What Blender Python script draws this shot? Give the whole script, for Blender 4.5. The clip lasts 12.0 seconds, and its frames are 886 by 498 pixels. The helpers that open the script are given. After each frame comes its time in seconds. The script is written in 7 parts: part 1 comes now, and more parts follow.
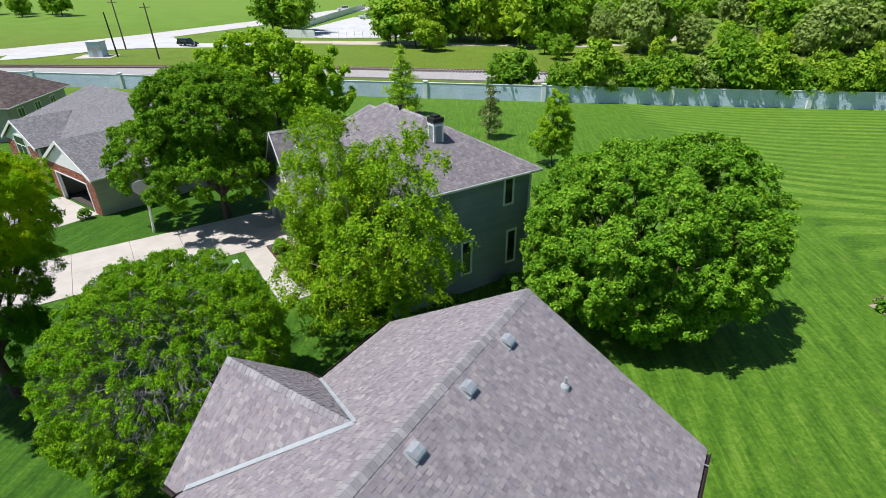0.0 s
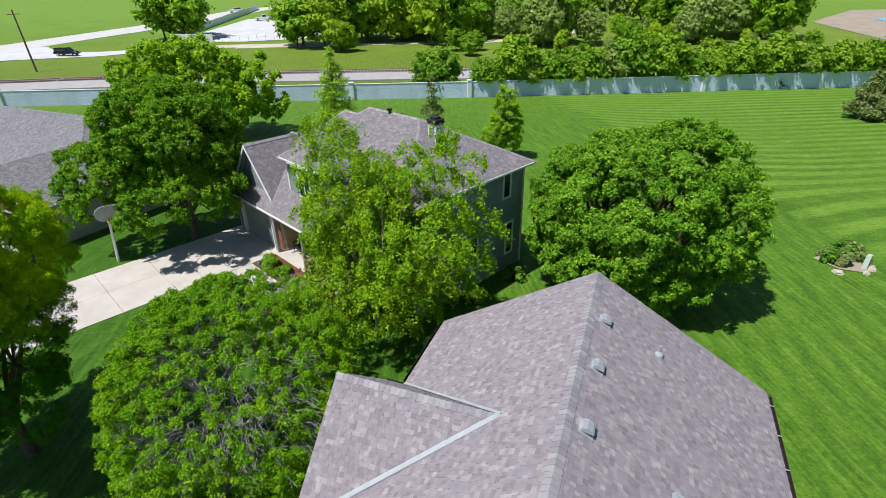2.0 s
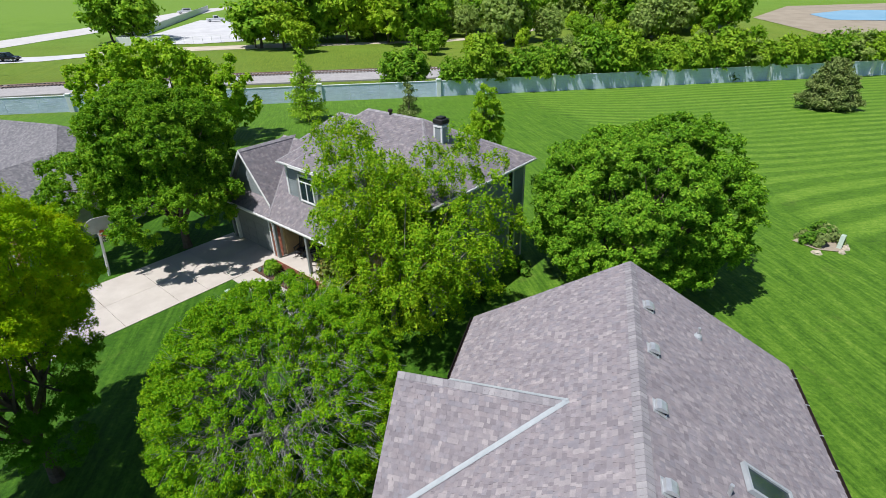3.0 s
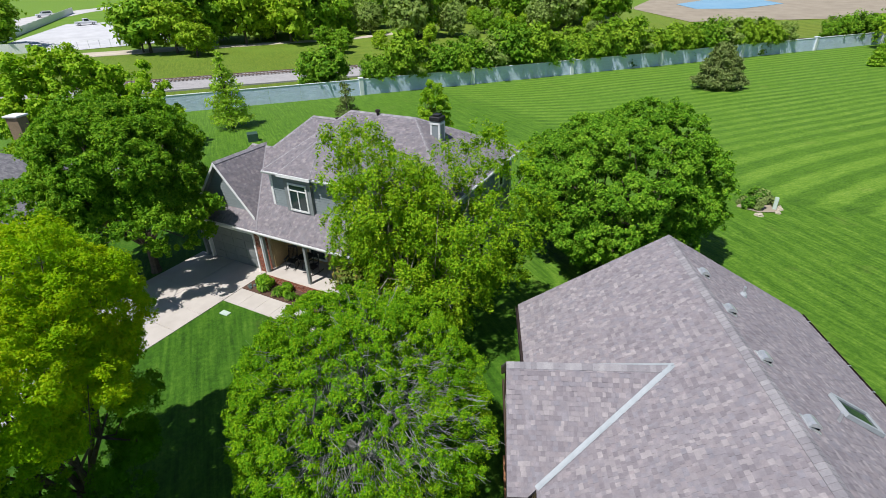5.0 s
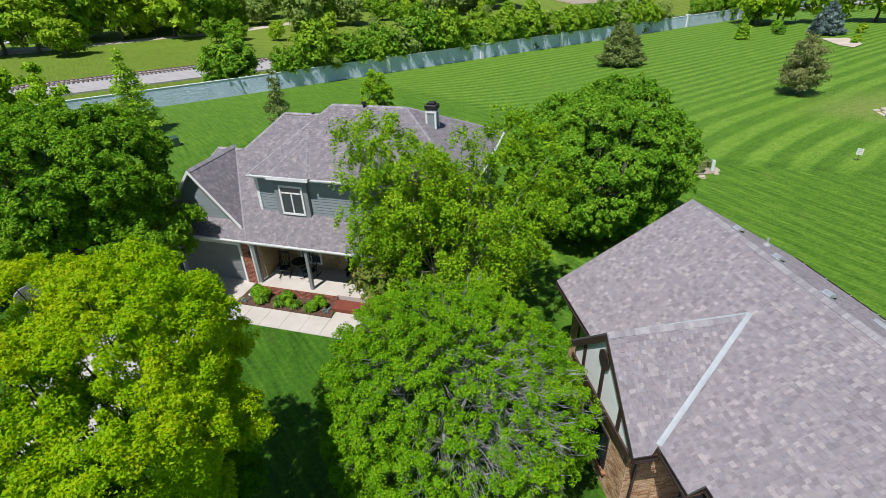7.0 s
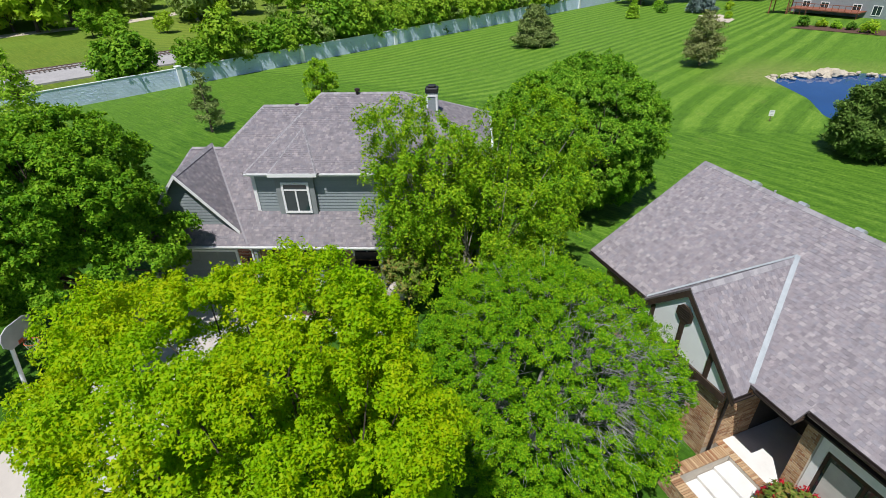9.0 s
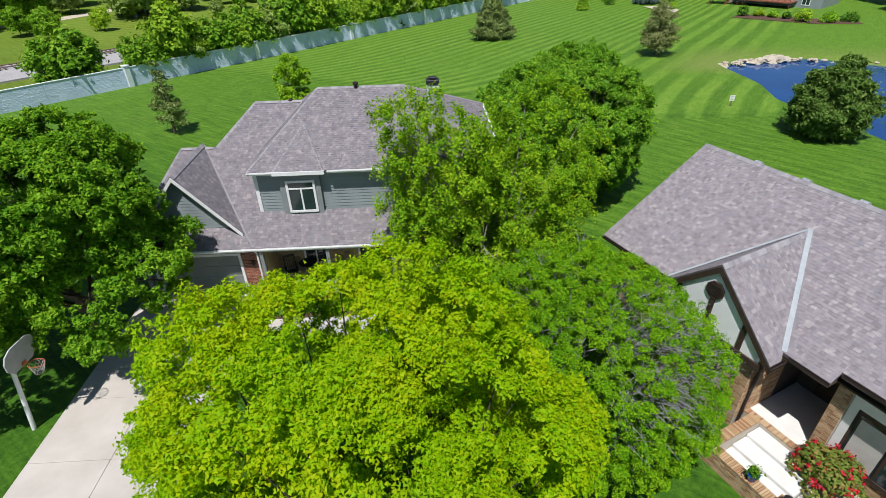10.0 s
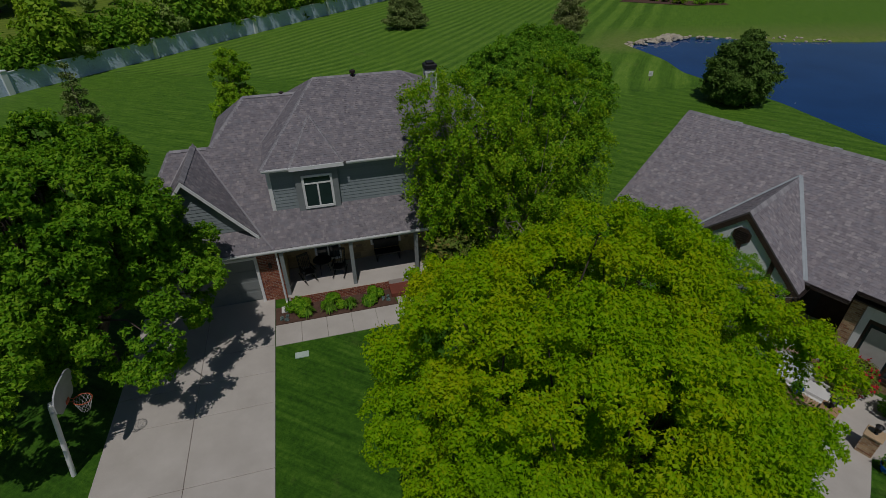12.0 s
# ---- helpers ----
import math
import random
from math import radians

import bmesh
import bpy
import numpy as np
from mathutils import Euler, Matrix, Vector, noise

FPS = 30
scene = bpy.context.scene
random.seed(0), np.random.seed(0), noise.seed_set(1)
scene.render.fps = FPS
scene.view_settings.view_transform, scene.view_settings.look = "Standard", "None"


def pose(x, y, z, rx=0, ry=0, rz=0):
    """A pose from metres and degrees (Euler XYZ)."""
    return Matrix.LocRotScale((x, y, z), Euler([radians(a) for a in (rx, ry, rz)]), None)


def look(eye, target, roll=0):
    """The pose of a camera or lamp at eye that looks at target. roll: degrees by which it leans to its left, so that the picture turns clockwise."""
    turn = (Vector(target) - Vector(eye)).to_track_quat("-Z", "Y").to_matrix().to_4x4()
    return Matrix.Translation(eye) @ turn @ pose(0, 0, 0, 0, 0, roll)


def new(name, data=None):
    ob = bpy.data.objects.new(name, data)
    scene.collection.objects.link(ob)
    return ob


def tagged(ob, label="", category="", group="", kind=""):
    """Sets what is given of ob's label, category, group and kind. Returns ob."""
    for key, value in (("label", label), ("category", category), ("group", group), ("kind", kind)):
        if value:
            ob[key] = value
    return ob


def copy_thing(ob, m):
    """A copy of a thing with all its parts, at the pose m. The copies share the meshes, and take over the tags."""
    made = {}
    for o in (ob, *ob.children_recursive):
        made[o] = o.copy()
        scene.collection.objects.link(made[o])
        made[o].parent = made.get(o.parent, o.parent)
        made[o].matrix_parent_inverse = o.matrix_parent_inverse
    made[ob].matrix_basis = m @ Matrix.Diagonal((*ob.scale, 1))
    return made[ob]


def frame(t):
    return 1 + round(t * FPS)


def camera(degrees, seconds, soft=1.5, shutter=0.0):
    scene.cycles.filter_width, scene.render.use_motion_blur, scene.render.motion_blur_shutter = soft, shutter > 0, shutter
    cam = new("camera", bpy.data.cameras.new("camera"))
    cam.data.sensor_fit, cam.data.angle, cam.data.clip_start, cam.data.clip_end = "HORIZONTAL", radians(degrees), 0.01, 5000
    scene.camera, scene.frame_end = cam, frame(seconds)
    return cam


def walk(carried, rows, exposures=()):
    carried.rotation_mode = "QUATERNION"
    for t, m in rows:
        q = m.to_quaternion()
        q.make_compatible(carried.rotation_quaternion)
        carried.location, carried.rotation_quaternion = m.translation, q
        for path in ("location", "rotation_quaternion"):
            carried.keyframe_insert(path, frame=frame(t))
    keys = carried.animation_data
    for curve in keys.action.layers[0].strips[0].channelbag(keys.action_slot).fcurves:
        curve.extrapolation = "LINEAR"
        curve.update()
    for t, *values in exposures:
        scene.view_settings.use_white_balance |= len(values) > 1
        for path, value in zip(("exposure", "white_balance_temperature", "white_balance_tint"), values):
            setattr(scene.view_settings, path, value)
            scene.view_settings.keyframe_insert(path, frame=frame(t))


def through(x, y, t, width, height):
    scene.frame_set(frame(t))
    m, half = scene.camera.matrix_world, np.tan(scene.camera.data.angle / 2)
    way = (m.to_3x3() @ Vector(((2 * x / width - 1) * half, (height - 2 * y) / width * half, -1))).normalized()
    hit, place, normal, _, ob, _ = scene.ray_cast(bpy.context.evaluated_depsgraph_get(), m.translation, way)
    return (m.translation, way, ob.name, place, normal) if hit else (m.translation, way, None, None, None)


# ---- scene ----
cam = camera(81.7, 12.0, soft=0.6)
PATH = [
    (0, (-0.587, 1.873, 13.992), (-0.758, 3.637, 13.066), -0.5),
    (0.5, (-1.762, 1.692, 14.066), (-1.855, 3.461, 13.138), -0.6),
    (1, (-2.932, 1.547, 14.162), (-2.939, 3.316, 13.23), -0.7),
    (1.5, (-4.11, 1.438, 14.26), (-4.02, 3.204, 13.324), -1.0),
    (2, (-5.299, 1.376, 14.352), (-5.13, 3.134, 13.414), -1.2),
    (2.5, (-6.497, 1.372, 14.435), (-6.255, 3.119, 13.492), -1.3),
    (3, (-7.699, 1.44, 14.508), (-7.38, 3.173, 13.564), -1.4),
    (4, (-10.091, 1.829, 14.634), (-9.598, 3.517, 13.68), -1.7),
    (5, (-12.438, 2.588, 14.737), (-11.78, 4.212, 13.772), -1.8),
    (5.5, (-13.587, 3.102, 14.778), (-12.842, 4.683, 13.804), -2.0),
    (6, (-14.717, 3.699, 14.809), (-13.896, 5.229, 13.816), -1.7),
    (6.5, (-15.825, 4.371, 14.828), (-14.93, 5.857, 13.834), -2.2),
    (7, (-16.907, 5.111, 14.833), (-15.932, 6.534, 13.821), -2.1),
    (8, (-18.966, 6.769, 14.799), (-17.854, 8.071, 13.766), -2.0),
    (9, (-20.832, 8.64, 14.714), (-19.596, 9.802, 13.655), -1.8),
    (9.5, (-21.675, 9.651, 14.663), (-20.383, 10.74, 13.594), -1.6),
    (10, (-22.459, 10.707, 14.613), (-21.115, 11.722, 13.534), -1.5),
    (10.5, (-23.194, 11.801, 14.57), (-21.8, 12.735, 13.48), -1.3),
    (11, (-23.91, 12.914, 14.534), (-22.472, 13.761, 13.433), -1.1),
    (11.5, (-24.661, 14.011, 14.503), (-23.182, 14.773, 13.393), -0.8),
    (12, (-25.535, 15.034, 14.464), (-24.016, 15.716, 13.355), -0.8),
]
walk(cam, [(t, look(eye, target, roll)) for t, eye, target, roll in PATH],
     exposures=[(0, 0.14), (4, 0.06), (8, 0.02), (10, 0.0), (11, -0.06), (11.5, -0.15), (11.6, -0.26), (11.7, -0.48), (11.8, -0.82), (11.9, -1.2), (12.0, -1.65)])

# ---- light ----
SUN = Vector((-0.385, -0.165, 0.908)).normalized()
world = bpy.data.worlds.new("sky")
scene.world = world
world.use_nodes = True
wn = world.node_tree
sky = wn.nodes.new("ShaderNodeTexSky")
sky.sky_type, sky.sun_disc = "NISHITA", False
sky.ozone_density, sky.dust_density, sky.air_density = 4.0, 0.3, 1.0
sky.sun_elevation, sky.sun_rotation = math.asin(SUN.z), math.atan2(SUN.x, SUN.y)
wn.links.new(sky.outputs["Color"], wn.nodes["Background"].inputs["Color"])
wn.nodes["Background"].inputs["Strength"].default_value = 0.078
sun_data = bpy.data.lights.new("sun", "SUN")
sun_data.energy, sun_data.angle, sun_data.color = 5.0, radians(0.53), (1.0, 0.975, 0.96)
sun = new("sun", sun_data)
sun.matrix_world = look(SUN * 100, (0, 0, 0))

# ---- materials ----
def material(name, rough=0.8, metal=0.0, spec=0.35):
    m = bpy.data.materials.new(name)
    m.use_nodes = True
    b = m.node_tree.nodes["Principled BSDF"]
    b.inputs["Roughness"].default_value, b.inputs["Metallic"].default_value = rough, metal
    b.inputs["Specular IOR Level"].default_value = spec
    return m, m.node_tree, b


def node(nt, kind, **values):
    n = nt.nodes.new("ShaderNode" + kind)
    for k, v in values.items():
        if k == "op":
            n.operation = v
        elif k == "mode":
            n.blend_type = v
        else:
            n.inputs[int(k[1:]) if k[0] == "i" and k[1:].isdigit() else k.replace("_", " ")].default_value = v
    return n


def coords(nt, scale=(1, 1, 1), kind="Object", turn=0.0):
    c = nt.nodes.new("ShaderNodeTexCoord")
    mp = nt.nodes.new("ShaderNodeMapping")
    mp.inputs["Scale"].default_value = scale
    mp.inputs["Rotation"].default_value[2] = radians(turn)
    nt.links.new(c.outputs[kind], mp.inputs["Vector"])
    return mp.outputs["Vector"]


def noise_of(nt, vec, scale, detail=4.0, rough=0.6):
    n = node(nt, "TexNoise", Scale=scale, Detail=detail, Roughness=rough)
    nt.links.new(vec, n.inputs["Vector"])
    return n.outputs["Fac"]


def ramp(nt, fac, stops):
    r = nt.nodes.new("ShaderNodeValToRGB")
    while len(r.color_ramp.elements) < len(stops):
        r.color_ramp.elements.new(0.5)
    for e, (p, c) in zip(r.color_ramp.elements, stops):
        e.position, e.color = p, (*c, 1) if len(c) == 3 else c
    nt.links.new(fac, r.inputs["Fac"])
    return r.outputs["Color"]


def mixed(nt, fac, a, b, mode="MIX"):
    n = nt.nodes.new("ShaderNodeMix")
    n.data_type, n.blend_type = "RGBA", mode
    for sock, v in ((n.inputs[0], fac), (n.inputs[6], a), (n.inputs[7], b)):
        if isinstance(v, (int, float)):
            sock.default_value = v
        elif isinstance(v, tuple):
            sock.default_value = (*v, 1)
        else:
            nt.links.new(v, sock)
    return n.outputs[2]


def calc(nt, op, a, b=0.0):
    n = nt.nodes.new("ShaderNodeMath")
    n.operation = op
    for sock, v in zip(n.inputs, (a, b)):
        if isinstance(v, (int, float)):
            sock.default_value = v
        else:
            nt.links.new(v, sock)
    return n.outputs[0]


def bump(nt, bsdf, height, strength=0.4, distance=0.02):
    n = node(nt, "Bump", Strength=strength, Distance=distance)
    nt.links.new(height, n.inputs["Height"])
    nt.links.new(n.outputs["Normal"], bsdf.inputs["Normal"])


def piece_random(nt):
    """A number from 0 to 1 of its own for each piece, joined or single."""
    g = nt.nodes.new("ShaderNodeNewGeometry").outputs["Random Per Island"]
    o = nt.nodes.new("ShaderNodeObjectInfo").outputs["Random"]
    return calc(nt, "FRACT", calc(nt, "ADD", g, calc(nt, "MULTIPLY", o, 3.7)))


def speckled(name, dark, light, scale=8.0, fine=60.0, rough=0.85, relief=0.3, metal=0.0, spec=0.3, stain=0.25):
    """A plain surface with stains at one scale and grain at another."""
    m, nt, b = material(name, rough, metal, spec)
    v = coords(nt)
    big, small = noise_of(nt, v, scale, 5), noise_of(nt, v, fine, 3)
    col = ramp(nt, calc(nt, "ADD", calc(nt, "MULTIPLY", big, 1 - stain), calc(nt, "MULTIPLY", small, stain)), [(0.3, dark), (0.7, light)])
    nt.links.new(col, b.inputs["Base Color"])
    if relief:
        bump(nt, b, small, relief, 0.01)
    return m


def pieces(name, colours, rough=0.85, grain=40.0, relief=0.4, spec=0.25, blotch=1.2, strong=0.45):
    """Separate pieces, each with a shade of its own out of a ramp of colours."""
    m, nt, b = material(name, rough, 0, spec)
    v = nt.nodes.new("ShaderNodeNewGeometry").outputs["Position"]
    r = piece_random(nt)
    n = len(colours)
    col = ramp(nt, r, [((i + 0.5) / n, c) for i, c in enumerate(colours)])
    gr = noise_of(nt, v, grain, 4)
    bl = noise_of(nt, v, blotch, 4)
    col = mixed(nt, 0.5, col, ramp(nt, gr, [(0.25, (0.55, 0.55, 0.55)), (0.75, (1.25, 1.25, 1.25))]), "MULTIPLY")
    col = mixed(nt, strong, col, ramp(nt, bl, [(0.32, (0.8, 0.79, 0.81)), (0.55, (1.0, 0.99, 0.99)), (0.68, (1.28, 1.25, 1.23))]), "MULTIPLY")
    nt.links.new(col, b.inputs["Base Color"])
    bump(nt, b, gr, relief, 0.008)
    return m


def foliage(name, dark, mid, light, through=0.35, rough=0.6, patch=0.5, low_shade=None, single=0.5):
    """Leaves: shade by leaf and by part of the crown, light comes through them."""
    m, nt, b = material(name, rough, 0, 0.12)
    r = piece_random(nt)
    v = coords(nt)
    mix = calc(nt, "ADD", calc(nt, "MULTIPLY", r, single), calc(nt, "MULTIPLY", noise_of(nt, v, patch, 3), 1.1 - single))
    col = ramp(nt, mix, [(0.22, dark), (0.52, mid), (0.85, light)])
    # shade of the lower crown is put into the colour, by height
    if low_shade:
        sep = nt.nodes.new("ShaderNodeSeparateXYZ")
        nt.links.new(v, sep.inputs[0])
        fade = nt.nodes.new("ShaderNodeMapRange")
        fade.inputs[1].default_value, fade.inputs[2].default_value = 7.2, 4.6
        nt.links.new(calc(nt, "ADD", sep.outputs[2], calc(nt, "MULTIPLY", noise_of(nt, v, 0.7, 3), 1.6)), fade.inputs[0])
        col = mixed(nt, fade.outputs[0], col, low_shade)
    nt.links.new(col, b.inputs["Base Color"])
    tr = nt.nodes.new("ShaderNodeBsdfTranslucent")
    nt.links.new(mixed(nt, 1.0, col, (1.15, 1.1, 0.5), "MULTIPLY"), tr.inputs["Color"])
    ms = nt.nodes.new("ShaderNodeMixShader")
    ms.inputs[0].default_value = through
    nt.links.new(b.outputs[0], ms.inputs[1])
    nt.links.new(tr.outputs[0], ms.inputs[2])
    nt.links.new(ms.outputs[0], nt.nodes["Material Output"].inputs["Surface"])
    return m


def glass_pane(name, colour):
    m, nt, b = material(name, 0.06, 0, 0.6)
    v = coords(nt)
    nt.links.new(ramp(nt, noise_of(nt, v, 1.5), [(0.3, tuple(c * 0.7 for c in colour)), (0.7, colour)]), b.inputs["Base Color"])
    return m


def ground_material():
    """Lawn with mowing bands: straight bands in the field, narrow ones close to the houses, worn and yellowed patches."""
    m, nt, b = material("lawn", 0.75, 0, 0.2)
    v = coords(nt)
    sep = nt.nodes.new("ShaderNodeSeparateXYZ")
    nt.links.new(v, sep.inputs[0])
    x, y = sep.outputs[0], sep.outputs[1]
    wob = noise_of(nt, v, 0.05, 2)

    def span(value, lo, hi):
        n = nt.nodes.new("ShaderNodeMapRange")
        n.inputs[1].default_value, n.inputs[2].default_value = lo, hi
        nt.links.new(value, n.inputs[0])
        return n.outputs[0]

    def wave(phase, sharp=2.2):
        w = calc(nt, "MULTIPLY", calc(nt, "SINE", calc(nt, "MULTIPLY", phase, 2 * math.pi)), sharp)
        return calc(nt, "MAXIMUM", calc(nt, "MINIMUM", w, 1.0), -1.0)

    # field bands along x, bending at the field's end, closer together far off
    back = calc(nt, "POWER", calc(nt, "MAXIMUM", calc(nt, "SUBTRACT", 35.0, x), 0.0), 2.0)
    turn = calc(nt, "MAXIMUM", calc(nt, "MINIMUM", calc(nt, "MULTIPLY", calc(nt, "SUBTRACT", 35.0, y), 0.0024), 0.009), -0.02)
    fy = calc(nt, "ADD", calc(nt, "ADD", y, calc(nt, "MULTIPLY", back, turn)), calc(nt, "MULTIPLY", wob, 1.2))
    fy = calc(nt, "ADD", fy, calc(nt, "MULTIPLY", calc(nt, "MULTIPLY", span(y, 28.0, 50.0), x), 0.07))
    phase = calc(nt, "ADD", calc(nt, "DIVIDE", calc(nt, "MINIMUM", fy, 34.0), 2.85), calc(nt, "DIVIDE", calc(nt, "MAXIMUM", calc(nt, "SUBTRACT", fy, 34.0), 0.0), 1.95))
    field = wave(phase)
    # narrow bands of the lawn round the houses
    near_c = calc(nt, "ADD", calc(nt, "MULTIPLY", x, 0.956), calc(nt, "MULTIPLY", y, -0.292))
    near = wave(calc(nt, "DIVIDE", calc(nt, "ADD", near_c, calc(nt, "MULTIPLY", wob, 0.8)), 1.12), 1.2)
    edge = calc(nt, "SUBTRACT", x, 20.6)
    edge = calc(nt, "SUBTRACT", edge, calc(nt, "MULTIPLY", calc(nt, "MAXIMUM", calc(nt, "SUBTRACT", 24.0, y), 0.0), 0.75))
    edge = calc(nt, "ADD", edge, calc(nt, "MULTIPLY", calc(nt, "MAXIMUM", calc(nt, "SUBTRACT", y, 30.0), 0.0), 0.07))
    in_field = span(edge, -0.15, 0.35)
    track = calc(nt, "SUBTRACT", 1.0, calc(nt, "MINIMUM", calc(nt, "ABSOLUTE", calc(nt, "MULTIPLY", calc(nt, "SUBTRACT", edge, 0.8), 0.75)), 1.0))
    streak_f, streak_n = noise_of(nt, coords(nt, (0.35, 7.0, 1.0)), 0.8, 3), noise_of(nt, coords(nt, (9.0, 0.5, 1.0), turn=-17), 0.6, 3)
    grain, patch, tuft = noise_of(nt, v, 5.0, 8, 0.8), noise_of(nt, v, 0.12, 4), noise_of(nt, v, 0.9, 6, 0.7)
    fade = span(noise_of(nt, v, 0.07, 3), 0.1, 0.65)
    # rough tan grass along the pond's far shore, where the bands end
    shore = calc(nt, "ADD", calc(nt, "ADD", calc(nt, "MULTIPLY", x, 0.894), calc(nt, "MULTIPLY", y, 0.447)), calc(nt, "MULTIPLY", tuft, 4.0))
    rough = calc(nt, "MULTIPLY", calc(nt, "MULTIPLY", span(shore, 47.0, 51.0), span(shore, 64.0, 54.5)), span(y, 28.0, 23.0))
    field = calc(nt, "MULTIPLY", field, calc(nt, "SUBTRACT", 1.0, calc(nt, "MULTIPLY", span(y, 20.0, 16.5), span(x, 46.0, 50.0))))
    field = calc(nt, "MULTIPLY", field, calc(nt, "SUBTRACT", 1.0, rough))
    f_side = calc(nt, "ADD", calc(nt, "MULTIPLY", calc(nt, "MULTIPLY", field, fade), 0.115), calc(nt, "MULTIPLY", calc(nt, "SUBTRACT", streak_f, 0.5), 0.4))
    n_side = calc(nt, "ADD", calc(nt, "MULTIPLY", calc(nt, "MULTIPLY", calc(nt, "MULTIPLY", near, fade), span(y, 34.0, 26.0)), 0.07), calc(nt, "MULTIPLY", calc(nt, "SUBTRACT", streak_n, 0.5), 0.75))
    bands = calc(nt, "ADD", calc(nt, "MULTIPLY", f_side, in_field), calc(nt, "MULTIPLY", n_side, calc(nt, "SUBTRACT", 1.0, in_field)))
    bands = calc(nt, "SUBTRACT", bands, calc(nt, "MULTIPLY", track, 0.1))
    mixv = calc(nt, "ADD", calc(nt, "ADD", bands, 0.5), calc(nt, "ADD", calc(nt, "MULTIPLY", calc(nt, "SUBTRACT", grain, 0.5), 1.15), calc(nt, "MULTIPLY", calc(nt, "SUBTRACT", tuft, 0.5), 0.4)))
    col = ramp(nt, mixv, [(0.18, (0.03, 0.085, 0.005)), (0.45, (0.075, 0.18, 0.011)), (0.62, (0.125, 0.25, 0.02)), (0.86, (0.235, 0.36, 0.052))])
    col = mixed(nt, calc(nt, "MULTIPLY", in_field, 0.35), col, mixed(nt, 1.0, col, (1.3, 1.1, 1.6), "MULTIPLY"))
    col = mixed(nt, calc(nt, "SUBTRACT", 1.0, in_field), col, mixed(nt, 1.0, col, (0.86, 0.88, 0.86), "MULTIPLY"))
    beyond = calc(nt, "MULTIPLY", span(y, 84.0, 92.0), span(y, 185.0, 150.0))
    col = mixed(nt, beyond, col, mixed(nt, 1.0, col, (1.42, 0.88, 1.1), "MULTIPLY"))
    lush = calc(nt, "MULTIPLY", span(calc(nt, "ADD", x, calc(nt, "MULTIPLY", wob, 3.0)), 3.0, -3.0), span(y, 60.0, 40.0))
    col = mixed(nt, lush, col, mixed(nt, 1.0, col, (0.56, 0.7, 0.5), "MULTIPLY"))
    far = calc(nt, "MULTIPLY", calc(nt, "SUBTRACT", y, 60.0), 0.012)
    fc = nt.nodes.new("ShaderNodeClamp")
    nt.links.new(calc(nt, "MULTIPLY", far, patch), fc.inputs[0])
    col = mixed(nt, fc.outputs[0], col, (0.15, 0.26, 0.03))
    dry = ramp(nt, noise_of(nt, v, 0.33, 6, 0.7), [(0.6, (0, 0, 0)), (0.78, (1, 1, 1))])
    col = mixed(nt, calc(nt, "MULTIPLY", dry, 0.35), col, (0.2, 0.2, 0.06))
    col = mixed(nt, calc(nt, "MULTIPLY", rough, 0.6), col, ramp(nt, noise_of(nt, v, 2.0, 6, 0.7), [(0.35, (0.13, 0.19, 0.03)), (0.65, (0.27, 0.27, 0.09))]))
    nt.links.new(col, b.inputs["Base Color"])
    bump(nt, b, calc(nt, "ADD", grain, tuft), 0.9, 0.06)
    return m


M = {}
M["lawn"] = ground_material()
M["shingle_near"] = pieces("shingle_near", [(0.235, 0.212, 0.228), (0.27, 0.242, 0.258), (0.262, 0.248, 0.272), (0.282, 0.256, 0.271), (0.296, 0.262, 0.272), (0.284, 0.262, 0.282), (0.3, 0.272, 0.284), (0.36, 0.327, 0.333)], 0.9, 90, 0.6, 0.15, 4.0, 0.6)
M["shingle_cap"] = pieces("shingle_cap", [(0.27, 0.255, 0.27), (0.31, 0.295, 0.31), (0.35, 0.335, 0.345)], 0.9, 70, 0.5, 0.15, 4.0)
M["shingle_mid"] = pieces("shingle_mid", [(0.196, 0.18, 0.196), (0.225, 0.205, 0.218), (0.214, 0.206, 0.226), (0.238, 0.214, 0.222), (0.232, 0.214, 0.23), (0.246, 0.226, 0.24), (0.292, 0.264, 0.268)], 0.9, 60, 0.6, 0.15, 3.0, 0.75)
M["shingle_slate"] = pieces("shingle_slate", [(0.185, 0.182, 0.195), (0.21, 0.205, 0.218), (0.235, 0.228, 0.24), (0.27, 0.262, 0.27)], 0.9, 60, 0.5, 0.15, 4.0)
M["shingle_brown"] = pieces("shingle_brown", [(0.11, 0.085, 0.08), (0.14, 0.11, 0.105), (0.17, 0.135, 0.13)], 0.9, 40, 0.5, 0.15, 0.6)
M["roof_deck"] = speckled("roof_deck", (0.1, 0.09, 0.09), (0.16, 0.14, 0.14), 2, 30, 0.95)
M["flashing"] = speckled("flashing", (0.3, 0.33, 0.35), (0.42, 0.45, 0.47), 3, 40, 0.6, 0.1, 0.0)
M["galvanised"] = speckled("galvanised", (0.5, 0.52, 0.53), (0.72, 0.74, 0.75), 6, 50, 0.4, 0.1, 0.6)
M["white_paint"] = speckled("white_paint", (0.74, 0.74, 0.73), (0.86, 0.86, 0.85), 3, 30, 0.55, 0.1)
M["stucco"] = speckled("stucco", (0.86, 0.87, 0.88), (0.92, 0.93, 0.94), 2, 50, 0.85, 0.3)
M["dark_timber"] = speckled("dark_timber", (0.035, 0.022, 0.016), (0.075, 0.05, 0.036), 5, 60, 0.7, 0.4)
M["bronze_metal"] = speckled("bronze_metal", (0.03, 0.022, 0.02), (0.06, 0.045, 0.04), 5, 40, 0.45, 0.1, 0.2)
